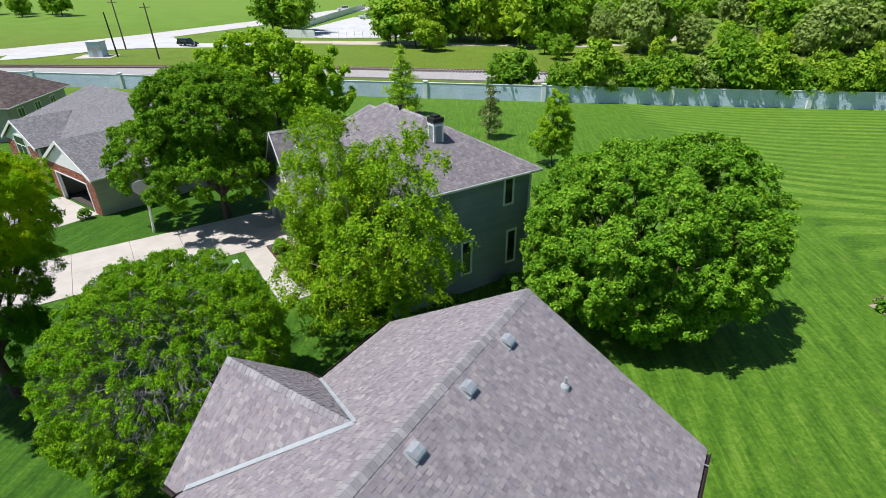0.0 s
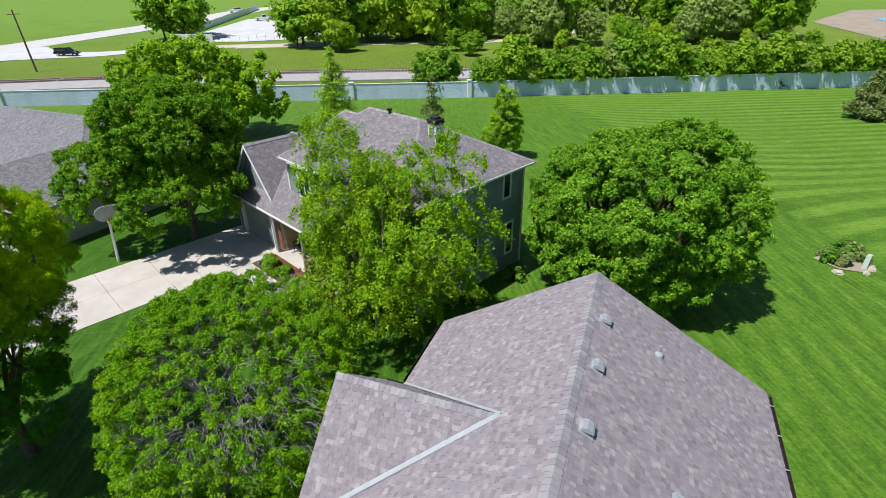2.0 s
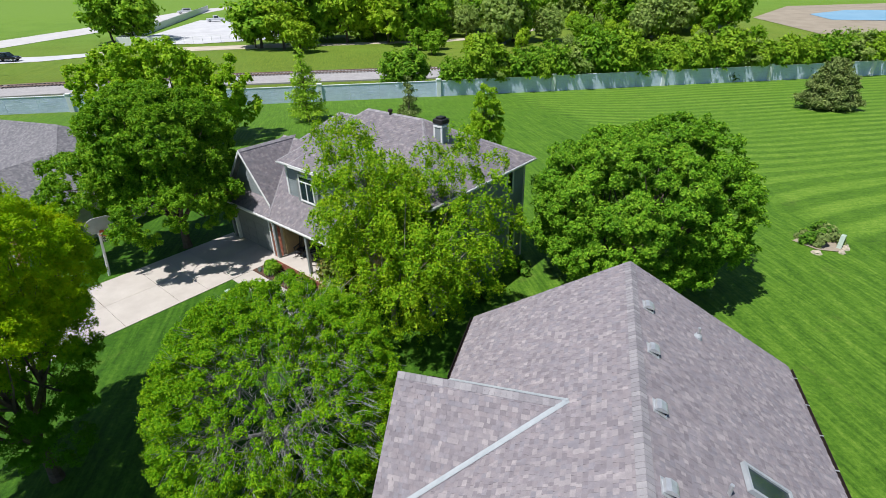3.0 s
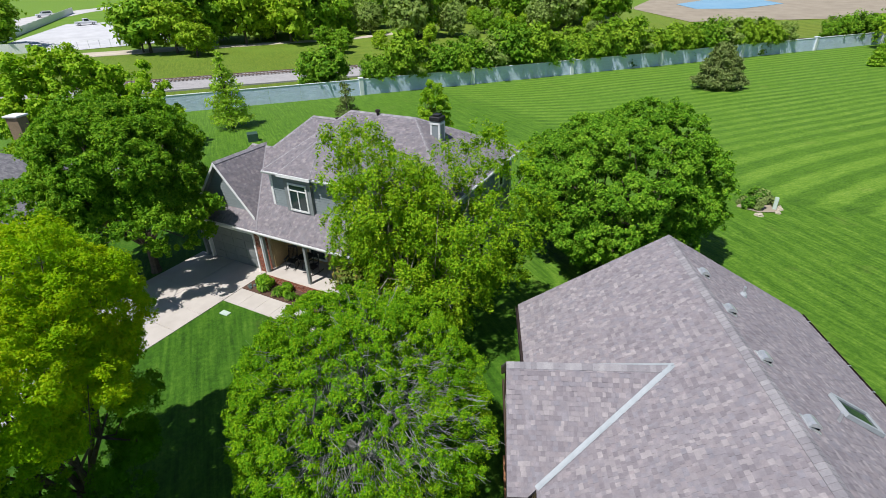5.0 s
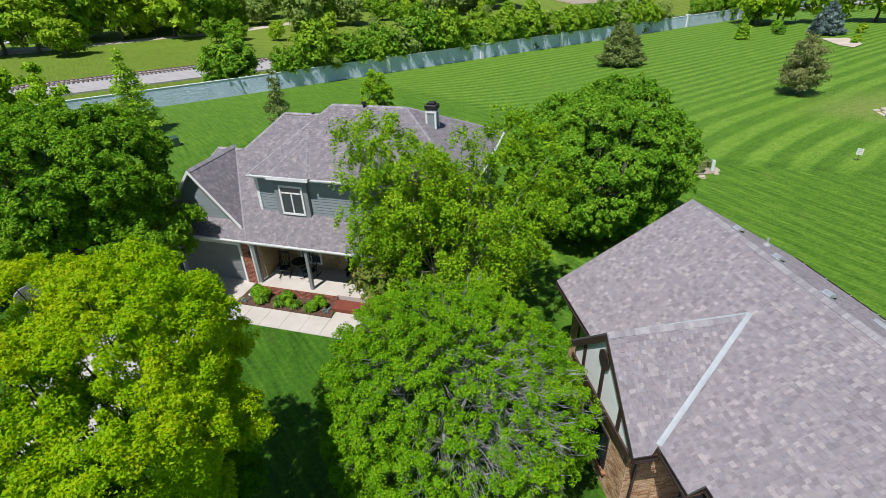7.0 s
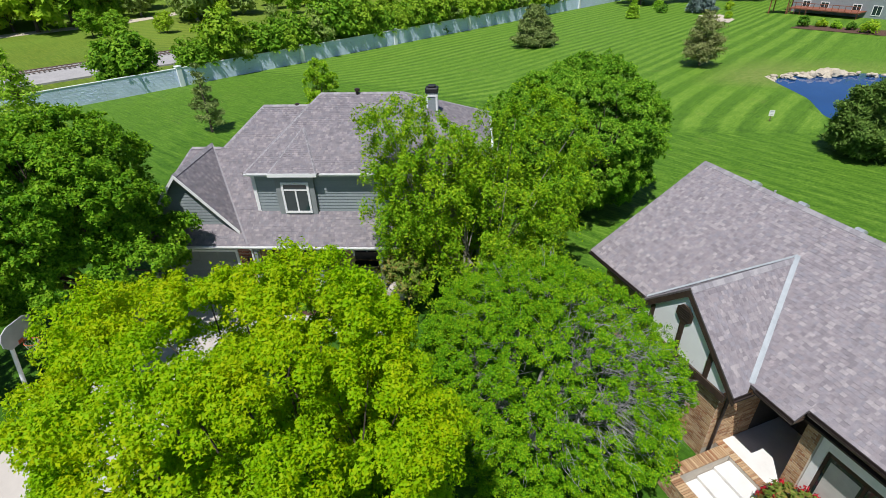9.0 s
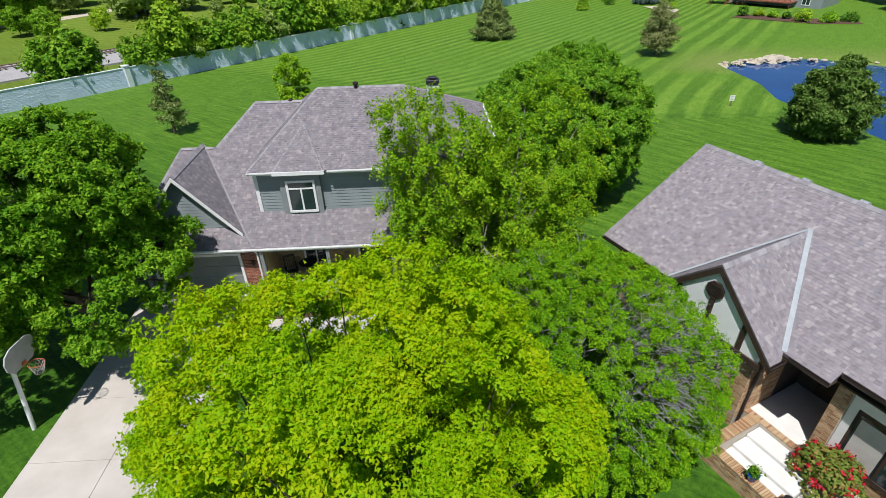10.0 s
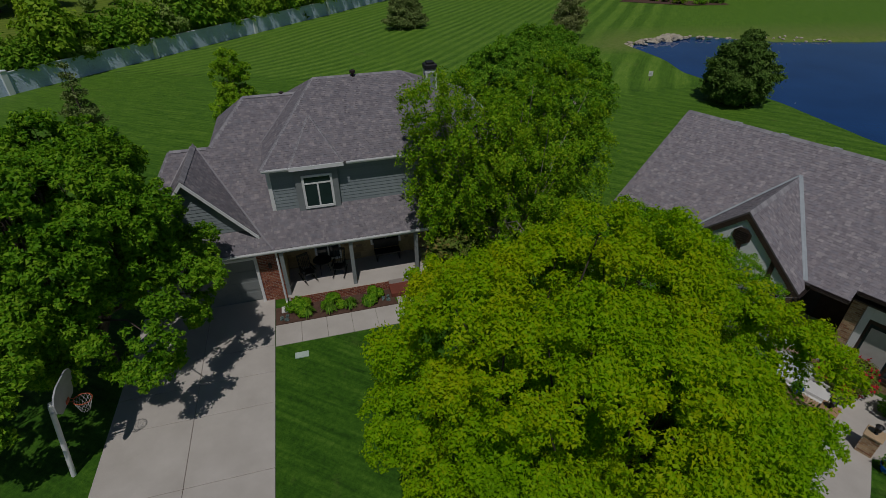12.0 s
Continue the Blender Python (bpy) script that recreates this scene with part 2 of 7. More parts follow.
M["siding_grey"] = pieces("siding_grey", [(0.265, 0.305, 0.315), (0.278, 0.318, 0.328), (0.288, 0.328, 0.338)], 0.65, 30, 0.1, 0.3, 0.5)
M["trim_grey"] = speckled("trim_grey", (0.2, 0.22, 0.22), (0.27, 0.29, 0.29), 3, 30, 0.6, 0.1)
M["garage_grey"] = speckled("garage_grey", (0.2, 0.215, 0.21), (0.26, 0.275, 0.265), 2, 25, 0.6, 0.1)
M["siding_tan"] = pieces("siding_tan", [(0.42, 0.4, 0.34), (0.45, 0.43, 0.36), (0.47, 0.45, 0.38)], 0.7, 30, 0.1, 0.3, 0.5)
M["brick_tan"] = pieces("brick_tan", [(0.3, 0.165, 0.09), (0.4, 0.25, 0.14), (0.46, 0.305, 0.17), (0.5, 0.345, 0.2), (0.55, 0.395, 0.24), (0.47, 0.31, 0.17), (0.36, 0.18, 0.095)], 0.9, 70, 0.7, 0.2, 2.0)
M["brick_red"] = pieces("brick_red", [(0.2, 0.06, 0.04), (0.27, 0.085, 0.05), (0.32, 0.11, 0.065), (0.38, 0.15, 0.09)], 0.9, 70, 0.7, 0.2, 2.0)
M["mortar"] = speckled("mortar", (0.46, 0.41, 0.34), (0.58, 0.53, 0.45), 5, 90, 0.95, 0.6)
M["earth"] = speckled("earth", (0.26, 0.22, 0.165), (0.38, 0.325, 0.25), 0.2, 4, 0.95, 0.6)
M["stone_tan"] = pieces("stone_tan", [(0.3, 0.22, 0.12), (0.38, 0.28, 0.15), (0.45, 0.34, 0.19), (0.25, 0.19, 0.12)], 0.9, 18, 0.9, 0.2, 2.0)
M["concrete"] = speckled("concrete", (0.44, 0.4, 0.355), (0.56, 0.515, 0.465), 0.8, 50, 0.85, 0.35)
M["white_concrete"] = speckled("white_concrete", (0.62, 0.61, 0.58), (0.76, 0.75, 0.72), 1.5, 50, 0.8, 0.3)
M["asphalt"] = speckled("asphalt", (0.46, 0.445, 0.435), (0.58, 0.56, 0.545), 0.4, 20, 0.9, 0.4)
M["gravel"] = speckled("gravel", (0.26, 0.25, 0.25), (0.46, 0.44, 0.43), 1.0, 9, 0.95, 0.9, stain=0.6)
M["dirt"] = speckled("dirt", (0.42, 0.36, 0.28), (0.6, 0.53, 0.43), 0.3, 5, 0.95, 0.6)
M["mulch"] = speckled("mulch", (0.06, 0.032, 0.022), (0.15, 0.085, 0.06), 6, 45, 0.95, 0.9, stain=0.5)
M["fence_panel"] = pieces("fence_panel", [(0.54, 0.65, 0.82), (0.56, 0.67, 0.84), (0.58, 0.69, 0.85), (0.6, 0.7, 0.86)], 0.8, 14, 0.3, 0.3, 0.4)
M["fence_cap"] = speckled("fence_cap", (0.66, 0.7, 0.75), (0.78, 0.81, 0.85), 1, 20, 0.8, 0.2)
M["bark"] = speckled("bark", (0.06, 0.048, 0.036), (0.15, 0.12, 0.095), 6, 40, 0.95, 0.8)
M["twig_grey"] = speckled("twig_grey", (0.18, 0.178, 0.178), (0.31, 0.305, 0.305), 5, 40, 0.9, 0.4)
M["birch_bark"] = speckled("birch_bark", (0.2, 0.16, 0.12), (0.46, 0.42, 0.36), 4, 25, 0.85, 0.5)
M["steel_rail"] = speckled("steel_rail", (0.09, 0.06, 0.05), (0.16, 0.11, 0.09), 4, 30, 0.6, 0.2, 0.5)
M["sleeper"] = speckled("sleeper", (0.14, 0.12, 0.105), (0.25, 0.22, 0.195), 3, 30, 0.95, 0.5)
M["pole_wood"] = speckled("pole_wood", (0.14, 0.1, 0.075), (0.24, 0.18, 0.14), 3, 30, 0.9, 0.5)
M["black_plastic"] = speckled("black_plastic", (0.012, 0.012, 0.013), (0.03, 0.03, 0.032), 5, 40, 0.5, 0.1)
M["green_plastic"] = speckled("green_plastic", (0.03, 0.07, 0.05), (0.05, 0.1, 0.075), 5, 40, 0.5, 0.1)
M["pale_green"] = speckled("pale_green", (0.4, 0.5, 0.42), (0.52, 0.62, 0.53), 5, 40, 0.6, 0.1)
M["blue_glaze"] = speckled("blue_glaze", (0.0, 0.05, 0.3), (0.01, 0.12, 0.5), 4, 30, 0.15, 0.05, 0, 0.6)
M["dark_glaze"] = speckled("dark_glaze", (0.01, 0.012, 0.02), (0.03, 0.035, 0.05), 4, 30, 0.25, 0.05, 0, 0.6)
M["orange_steel"] = speckled("orange_steel", (0.5, 0.1, 0.04), (0.65, 0.16, 0.07), 8, 40, 0.5, 0.1)
M["net_cord"] = speckled("net_cord", (0.5, 0.48, 0.45), (0.7, 0.68, 0.65), 8, 60, 0.9, 0.1)
M["board_grey"] = speckled("board_grey", (0.36, 0.37, 0.38), (0.48, 0.49, 0.5), 3, 30, 0.4, 0.1)
M["pane"] = glass_pane("pane", (0.025, 0.045, 0.05))
M["curtain"] = speckled("curtain", (0.5, 0.48, 0.44), (0.62, 0.6, 0.56), 3, 30, 0.9, 0.2)
M["yard_gravel"] = speckled("yard_gravel", (0.46, 0.46, 0.47), (0.6, 0.6, 0.61), 0.3, 6, 0.95, 0.3)
M["rock"] = speckled("rock", (0.36, 0.31, 0.23), (0.62, 0.55, 0.44), 1.5, 14, 0.95, 0.8)
M["car_dark"] = speckled("car_dark", (0.012, 0.014, 0.016), (0.02, 0.022, 0.025), 1, 8, 0.2, 0.0, 0.3, 0.6)
M["car_white"] = speckled("car_white", (0.7, 0.71, 0.72), (0.8, 0.8, 0.81), 1, 8, 0.25, 0.0, 0.0, 0.6)
M["tyre"] = speckled("tyre", (0.015, 0.015, 0.015), (0.03, 0.03, 0.03), 5, 40, 0.9, 0.3)
M["box_blue"] = speckled("box_blue", (0.48, 0.6, 0.7), (0.6, 0.71, 0.8), 1, 20, 0.6, 0.1)
# shade inside rooms and recesses, put into a dark base colour
M["interior_shade"] = speckled("interior_shade", (0.05, 0.045, 0.04), (0.09, 0.08, 0.07), 2, 20, 0.9, 0.1)
M["tail_red"] = speckled("tail_red", (0.3, 0.01, 0.01), (0.45, 0.02, 0.02), 3, 30, 0.3, 0.0)
M["deck_red"] = speckled("deck_red", (0.2, 0.07, 0.04), (0.3, 0.11, 0.07), 3, 30, 0.8, 0.2)
M["leaf_round"] = foliage("leaf_round", (0.045, 0.15, 0.007), (0.135, 0.33, 0.015), (0.3, 0.5, 0.034), 0.2)
M["leaf_deep"] = foliage("leaf_deep", (0.045, 0.155, 0.006), (0.145, 0.34, 0.012), (0.3, 0.48, 0.026), 0.3)
# dark green of the shaded lower crown is mixed into this colour
M["leaf_lime"] = foliage("leaf_lime", (0.13, 0.33, 0.002), (0.28, 0.5, 0.003), (0.55, 0.57, 0.004), 0.42, patch=0.35, low_shade=(0.08, 0.24, 0.006), single=0.25)
M["leaf_birch"] = foliage("leaf_birch", (0.07, 0.21, 0.005), (0.2, 0.4, 0.009), (0.4, 0.53, 0.018), 0.3)
M["leaf_crab"] = foliage("leaf_crab", (0.05, 0.19, 0.003), (0.14, 0.345, 0.005), (0.31, 0.48, 0.01), 0.25)
M["leaf_fresh"] = foliage("leaf_fresh", (0.09, 0.26, 0.01), (0.21, 0.44, 0.02), (0.36, 0.55, 0.035), 0.3)
M["leaf_larch"] = foliage("leaf_larch", (0.18, 0.36, 0.02), (0.33, 0.54, 0.04), (0.46, 0.62, 0.07), 0.35)
M["needle_olive"] = foliage("needle_olive", (0.09, 0.14, 0.035), (0.19, 0.26, 0.075), (0.31, 0.37, 0.12), 0.15)
M["needle_grey"] = foliage("needle_grey", (0.15, 0.18, 0.06), (0.27, 0.3, 0.11), (0.38, 0.41, 0.18), 0.25)
M["needle_dark"] = foliage("needle_dark", (0.04, 0.095, 0.012), (0.1, 0.185, 0.03), (0.19, 0.29, 0.06), 0.15)
M["needle_blue"] = foliage("needle_blue", (0.07, 0.11, 0.1), (0.14, 0.2, 0.185), (0.25, 0.32, 0.3), 0.1)
M["wood_a"] = foliage("wood_a", (0.08, 0.22, 0.01), (0.19, 0.39, 0.018), (0.33, 0.5, 0.035), 0.28)
M["leaf_ash"] = foliage("leaf_ash", (0.12, 0.3, 0.01), (0.28, 0.5, 0.02), (0.44, 0.6, 0.04), 0.34)
M["hedge_green"] = foliage("hedge_green", (0.055, 0.17, 0.008), (0.145, 0.32, 0.016), (0.28, 0.45, 0.03), 0.24)
M["hedge_yellow"] = foliage("hedge_yellow", (0.095, 0.21, 0.009), (0.215, 0.38, 0.018), (0.35, 0.49, 0.035), 0.24)
M["hedge_grey"] = foliage("hedge_grey", (0.12, 0.22, 0.04), (0.26, 0.38, 0.08), (0.38, 0.47, 0.12), 0.26)
M["wood_b"] = foliage("wood_b", (0.13, 0.23, 0.04), (0.26, 0.37, 0.085), (0.36, 0.46, 0.13), 0.3)
M["wood_c"] = foliage("wood_c", (0.13, 0.29, 0.01), (0.3, 0.48, 0.02), (0.45, 0.58, 0.04), 0.3)
M["shrub"] = foliage("shrub", (0.03, 0.11, 0.008), (0.085, 0.22, 0.016), (0.19, 0.34, 0.03), 0.18)
M["blade"] = foliage("blade", (0.05, 0.16, 0.01), (0.13, 0.3, 0.02), (0.28, 0.42, 0.06), 0.3)
M["red_leaf"] = foliage("red_leaf", (0.08, 0.13, 0.015), (0.17, 0.25, 0.04), (0.34, 0.22, 0.07), 0.2)
M["red_flower"] = foliage("red_flower", (0.4, 0.01, 0.02), (0.6, 0.02, 0.04), (0.7, 0.06, 0.1), 0.25)


def water_material():
    m, nt, b = material("water", 0.05, 0, 0.3)
    v = coords(nt)
    # blue of the reflected sky is put into the base colour
    nt.links.new(ramp(nt, noise_of(nt, v, 0.15), [(0.3, (0.006, 0.042, 0.15)), (0.7, (0.01, 0.062, 0.21))]), b.inputs["Base Color"])
    bump(nt, b, noise_of(nt, v, 3.0, 3), 0.06, 0.03)
    return m


M["water"] = water_material()
# far water, its colour paled for sky reflected at a flat angle
M["pale_water"] = speckled("pale_water", (0.2, 0.42, 0.6), (0.3, 0.52, 0.68), 0.1, 2, 0.2, 0.05, 0, 0.4)


# ---- mesh helpers ----
class Shape:
    """Collects vertices and faces of one mesh."""

    def __init__(self):
        self.v, self.f = [], []

    def add(self, verts, faces):
        n = len(self.v)
        self.v += [tuple(p) for p in verts]
        self.f += [tuple(i + n for i in f) for f in faces]
        return self

    def box(self, x0, y0, z0, x1, y1, z1, m=None, c=0.0):
        """A box with its upright and top edges chamfered by c."""
        x0, x1, y0, y1, z0, z1 = min(x0, x1), max(x0, x1), min(y0, y1), max(y0, y1), min(z0, z1), max(z0, z1)
        if c:
            c = min(c, (x1 - x0) / 3, (y1 - y0) / 3, (z1 - z0) / 3)
            def ring(d, z):
                a, b, p, q = x0 + d, x1 - d, y0 + d, y1 - d
                k = c
                return [(a + k, p, z), (b - k, p, z), (b, p + k, z), (b, q - k, z), (b - k, q, z), (a + k, q, z), (a, q - k, z), (a, p + k, z)]
            rings = [ring(c, z0), ring(0, z0 + c), ring(0, z1 - c), ring(c, z1)]
            vs = [p for r in rings for p in r]
            fs = [tuple(reversed(range(8))), tuple(range(24, 32))]
            for k in range(3):
                fs += [(8 * k + i, 8 * k + (i + 1) % 8, 8 * k + 8 + (i + 1) % 8, 8 * k + 8 + i) for i in range(8)]
        else:
            vs = [(x, y, z) for z in (z0, z1) for x, y in ((x0, y0), (x1, y0), (x1, y1), (x0, y1))]
            fs = [(3, 2, 1, 0), (4, 5, 6, 7), (0, 1, 5, 4), (1, 2, 6, 5), (2, 3, 7, 6), (3, 0, 4, 7)]
        if m is not None:
            vs = [m @ Vector(p) for p in vs]
        return self.add(vs, fs)

    def prism(self, poly, z0, z1):
        """A flat polygon of (x, y), pulled up from z0 to z1."""
        n = len(poly)
        vs = [(x, y, z0) for x, y in poly] + [(x, y, z1) for x, y in poly]
        return self.add(vs, [tuple(reversed(range(n))), tuple(range(n, 2 * n))] + [(i, (i + 1) % n, n + (i + 1) % n, n + i) for i in range(n)])

    def slab(self, pts, drop):
        """A polygon in space with thickness drop downwards."""
        n = len(pts)
        vs = list(pts) + [(x, y, z - drop) for x, y, z in pts]
        return self.add(vs, [tuple(range(n)), tuple(reversed(range(n, 2 * n)))] + [(i, n + i, n + (i + 1) % n, (i + 1) % n) for i in range(n)])

    def tube(self, pts, radii, sides=8, cap=True):
        pts = [Vector(p) for p in pts]
        if isinstance(radii, (int, float)):
            radii = [radii] * len(pts)
        vs, fs = [], []
        for i, p in enumerate(pts):
            d = (pts[min(i + 1, len(pts) - 1)] - pts[max(i - 1, 0)]).normalized()
            s = d.cross(Vector((0, 0, 1)) if abs(d.z) < 0.95 else Vector((1, 0, 0))).normalized()
            w = d.cross(s)
            vs += [p + radii[i] * (math.cos(2 * math.pi * k / sides) * s + math.sin(2 * math.pi * k / sides) * w) for k in range(sides)]
        for i in range(len(pts) - 1):
            fs += [(i * sides + k, i * sides + (k + 1) % sides, (i + 1) * sides + (k + 1) % sides, (i + 1) * sides + k) for k in range(sides)]
        if cap:
            fs += [tuple(range(sides)), tuple(reversed(range((len(pts) - 1) * sides, len(pts) * sides)))]
        return self.add(vs, fs)

    def lathe(self, profile, at=(0, 0, 0), sides=16):
        """Rings of (radius, z) about an upright axis."""
        vs = [(at[0] + r * math.cos(2 * math.pi * k / sides), at[1] + r * math.sin(2 * math.pi * k / sides), at[2] + z) for r, z in profile for k in range(sides)]
        fs = [(i * sides + k, i * sides + (k + 1) % sides, (i + 1) * sides + (k + 1) % sides, (i + 1) * sides + k) for i in range(len(profile) - 1) for k in range(sides)]
        fs += [tuple(reversed(range(sides))), tuple(range((len(profile) - 1) * sides, len(profile) * sides))]
        return self.add(vs, fs)

    def mesh(self, name, mat, smooth=False):
        me = bpy.data.meshes.new(name)
        me.from_pydata(self.v, [], self.f)
        me.materials.append(M[mat])
        if smooth:
            me.polygons.foreach_set("use_smooth", [True] * len(me.polygons))
        return me


def part(name, shape, mat, parent=None, label="", smooth=False, kind=""):
    ob = new(name, shape.mesh(name, mat, smooth) if isinstance(shape, Shape) else shape)
    ob.parent = parent
    return tagged(ob, label, "", "", kind)


def thing(name, m, label, category, group="", kind=""):
    ob = new(name)
    ob.empty_display_size = 0.3
    ob.matrix_basis = m
    return tagged(ob, label, category, group, kind)


def whole(name, shape, mat, label, category, m=None, group="", kind="", smooth=False):
    ob = new(name, shape.mesh(name, mat, smooth) if isinstance(shape, Shape) else shape)
    if m is not None:
        ob.matrix_basis = m
    return tagged(ob, label, category, group, kind)


LATER = []


def clip(poly, region):
    """The part of a convex polygon (2D) inside a convex region that runs anticlockwise."""
    out = poly
    for i, (ax, ay) in enumerate(region):
        bx, by = region[(i + 1) % len(region)]
        src, out = out, []
        side = [(bx - ax) * (py - ay) - (by - ay) * (px - ax) for px, py in src]
        for k, p in enumerate(src):
            q, s, r = src[(k + 1) % len(src)], side[k], side[(k + 1) % len(src)]
            if s >= 0:
                out.append(p)
            if s * r < 0:
                f = s / (s - r)
                out.append((p[0] + f * (q[0] - p[0]), p[1] + f * (q[1] - p[1])))
        if len(out) < 3:
            return []
    return out


def roof_plane(parent, pts, mat, name="roof_slope", expose=0.122, widths=(0.08, 0.11, 0.14, 0.17), pick=None, seed=1, thick=0.1):
    """A sloping roof face: a deck with courses of shingles, each one a thin wedge cut to the face's outline.
    pick(x, y): where single shingles become objects of their own."""
    deck = part(name, Shape().slab(pts, thick), "roof_deck", parent)
    def fill():
        rnd = random.Random(seed)
        p0 = Vector(pts[0])
        nrm = (Vector(pts[1]) - p0).cross(Vector(pts[2]) - p0).normalized()
        if nrm.z < 0:
            nrm = -nrm
        e1 = Vector((0, 0, 1)).cross(nrm).normalized()
        e2 = nrm.cross(e1)
        flat = [((Vector(p) - p0).dot(e1), (Vector(p) - p0).dot(e2)) for p in pts]
        if sum(a[0] * b[1] - a[1] * b[0] for a, b in zip(flat, flat[1:] + flat[:1])) < 0:
            flat.reverse()
        s0, s1 = min(a for a, _ in flat), max(a for a, _ in flat)
        t0, t1 = min(b for _, b in flat), max(b for _, b in flat)
        bulk, shared = Shape(), {}
        t = t0 - 0.02
        flip = Matrix((e1, e2, nrm)).transposed().to_4x4()
        while t < t1:
            s, raised = s0 - rnd.random() * 0.4, False
            while s < s1:
                w = rnd.choice(widths)
                raised = not raised
                lift = rnd.choice((0.012, 0.015)) if raised else rnd.choice((0.003, 0.005))
                cut = clip([(s, t), (s + w - 0.0008, t), (s + w - 0.0008, t + expose), (s, t + expose)], flat)
                if cut:
                    mid = p0 + e1 * (s + w / 2) + e2 * (t + expose / 2)
                    if pick and len(cut) == 4 and pick(mid.x, mid.y):
                        key = (w, lift)
                        if key not in shared:
                            shared[key] = Shape().add(
                                [(0, 0, -0.001), (w - 0.0008, 0, -0.001), (w - 0.0008, expose, -0.001), (0, expose, -0.001), (0, 0, lift), (w - 0.0008, 0, lift), (w - 0.0008, expose, 0.002), (0, expose, 0.002)],
                                [(4, 5, 6, 7), (0, 1, 5, 4), (1, 2, 6, 5), (2, 3, 7, 6), (3, 0, 4, 7)]).mesh("shingle", mat)
                        ob = new("shingle", shared[key])
                        ob.parent = deck
                        ob.matrix_basis = Matrix.Translation(p0 + e1 * s + e2 * t) @ flip
                    else:
                        n = len(cut)
                        top = [p0 + e1 * a + e2 * b + nrm * (lift + (0.002 - lift) * (b - t) / expose) for a, b in cut]
                        low = [p0 + e1 * a + e2 * b - nrm * 0.001 for a, b in cut]
                        bulk.add(top + low, [tuple(range(n))] + [(n + i, n + (i + 1) % n, (i + 1) % n, i) for i in range(n)])
                s += w
            t += expose
        part("shingles", bulk, mat, deck, kind="stuff")
    LATER.append(fill)
    return deck


def caps(parent, a, b, width=0.15, step=0.14, mat="shingle_cap", pitch=0.6):
    """Cap shingles along a ridge or hip from a to b, each folded over the edge."""
    def fill():
        p, q = Vector(a), Vector(b)
        drop = width * pitch
        d = (q - p).normalized()
        s = d.cross(Vector((0, 0, 1))).normalized()
        w = s.cross(d)
        me = Shape().add([(-width, -drop, 0), (0, 0.0, 0), (width, -drop, 0), (-width, -drop - 0.02, 0), (0, -0.02, 0), (width, -drop - 0.02, 0),
                          (-width, -drop - 0.015, step * 1.25), (0, -0.015, step * 1.25), (width, -drop - 0.015, step * 1.25)],
                         [(0, 6, 7, 1), (1, 7, 8, 2), (0, 1, 4, 3), (1, 2, 5, 4), (0, 3, 6), (2, 8, 5)]).mesh("ridge_cap", mat)
        turn = Matrix((s, w, d)).transposed().to_4x4()
        for i in range(int((q - p).length / step)):
            ob = new("ridge_cap", me)
            ob.parent = parent
            ob.matrix_basis = Matrix.Translation(p + d * i * step + w * 0.026) @ turn
    LATER.append(fill)


def brick_face(parent, origin, along, width, height, mat, holes=(), single=0, seed=2, bw=0.2, bh=0.07, joint=0.011, depth=0.006, outward=None):
    """Bricks on an upright face: origin its lower corner, along its horizontal direction. holes: (s0, z0, s1, z1). single: how many are objects of their own."""
    def fill():
        rnd = random.Random(seed)
        o, e = Vector(origin), Vector((*along, 0)).normalized()
        n = Vector((e.y, -e.x, 0)) if outward is None else Vector((*outward, 0)).normalized()
        turn = Matrix((e, n, Vector((0, 0, 1)))).transposed().to_4x4()
        bulk, shared, left = Shape(), {}, [single]
        row, z = 0, 0.0
        while z + bh <= height + 0.03:
            s = -(row % 2) * (bw + joint) / 2
            while s < width:
                a, b = max(s, 0), min(s + bw, width)
                if b - a > 0.03 and not any(a < h[2] and b > h[0] and z < h[3] and z + bh > h[1] for h in holes):
                    w, d = round(b - a, 3), rnd.choice((depth * 0.7, depth, depth * 1.25))
                    vs = [(0, 0, 0), (w, 0, 0), (w, 0, bh), (0, 0, bh), (0.003, d, 0.003), (w - 0.003, d, 0.003), (w - 0.003, d, bh - 0.003), (0.003, d, bh - 0.003)]
                    fs = [(4, 5, 6, 7), (0, 1, 5, 4), (1, 2, 6, 5), (2, 3, 7, 6), (3, 0, 4, 7)]
                    at = Matrix.Translation(o + e * a + Vector((0, 0, z))) @ turn
                    if left[0] > 0 and w == bw:
                        left[0] -= 1
                        if d not in shared:
                            shared[d] = Shape().add(vs, fs).mesh("brick", mat)
                        ob = new("brick", shared[d])
                        ob.parent, ob.matrix_basis = parent, at
                    else:
                        bulk.add([at @ Vector(p) for p in vs], fs)
                s += bw + joint
            z += bh + joint
            row += 1
        if bulk.v:
            part("brickwork", bulk, mat, parent, kind="stuff")
    LATER.append(fill)


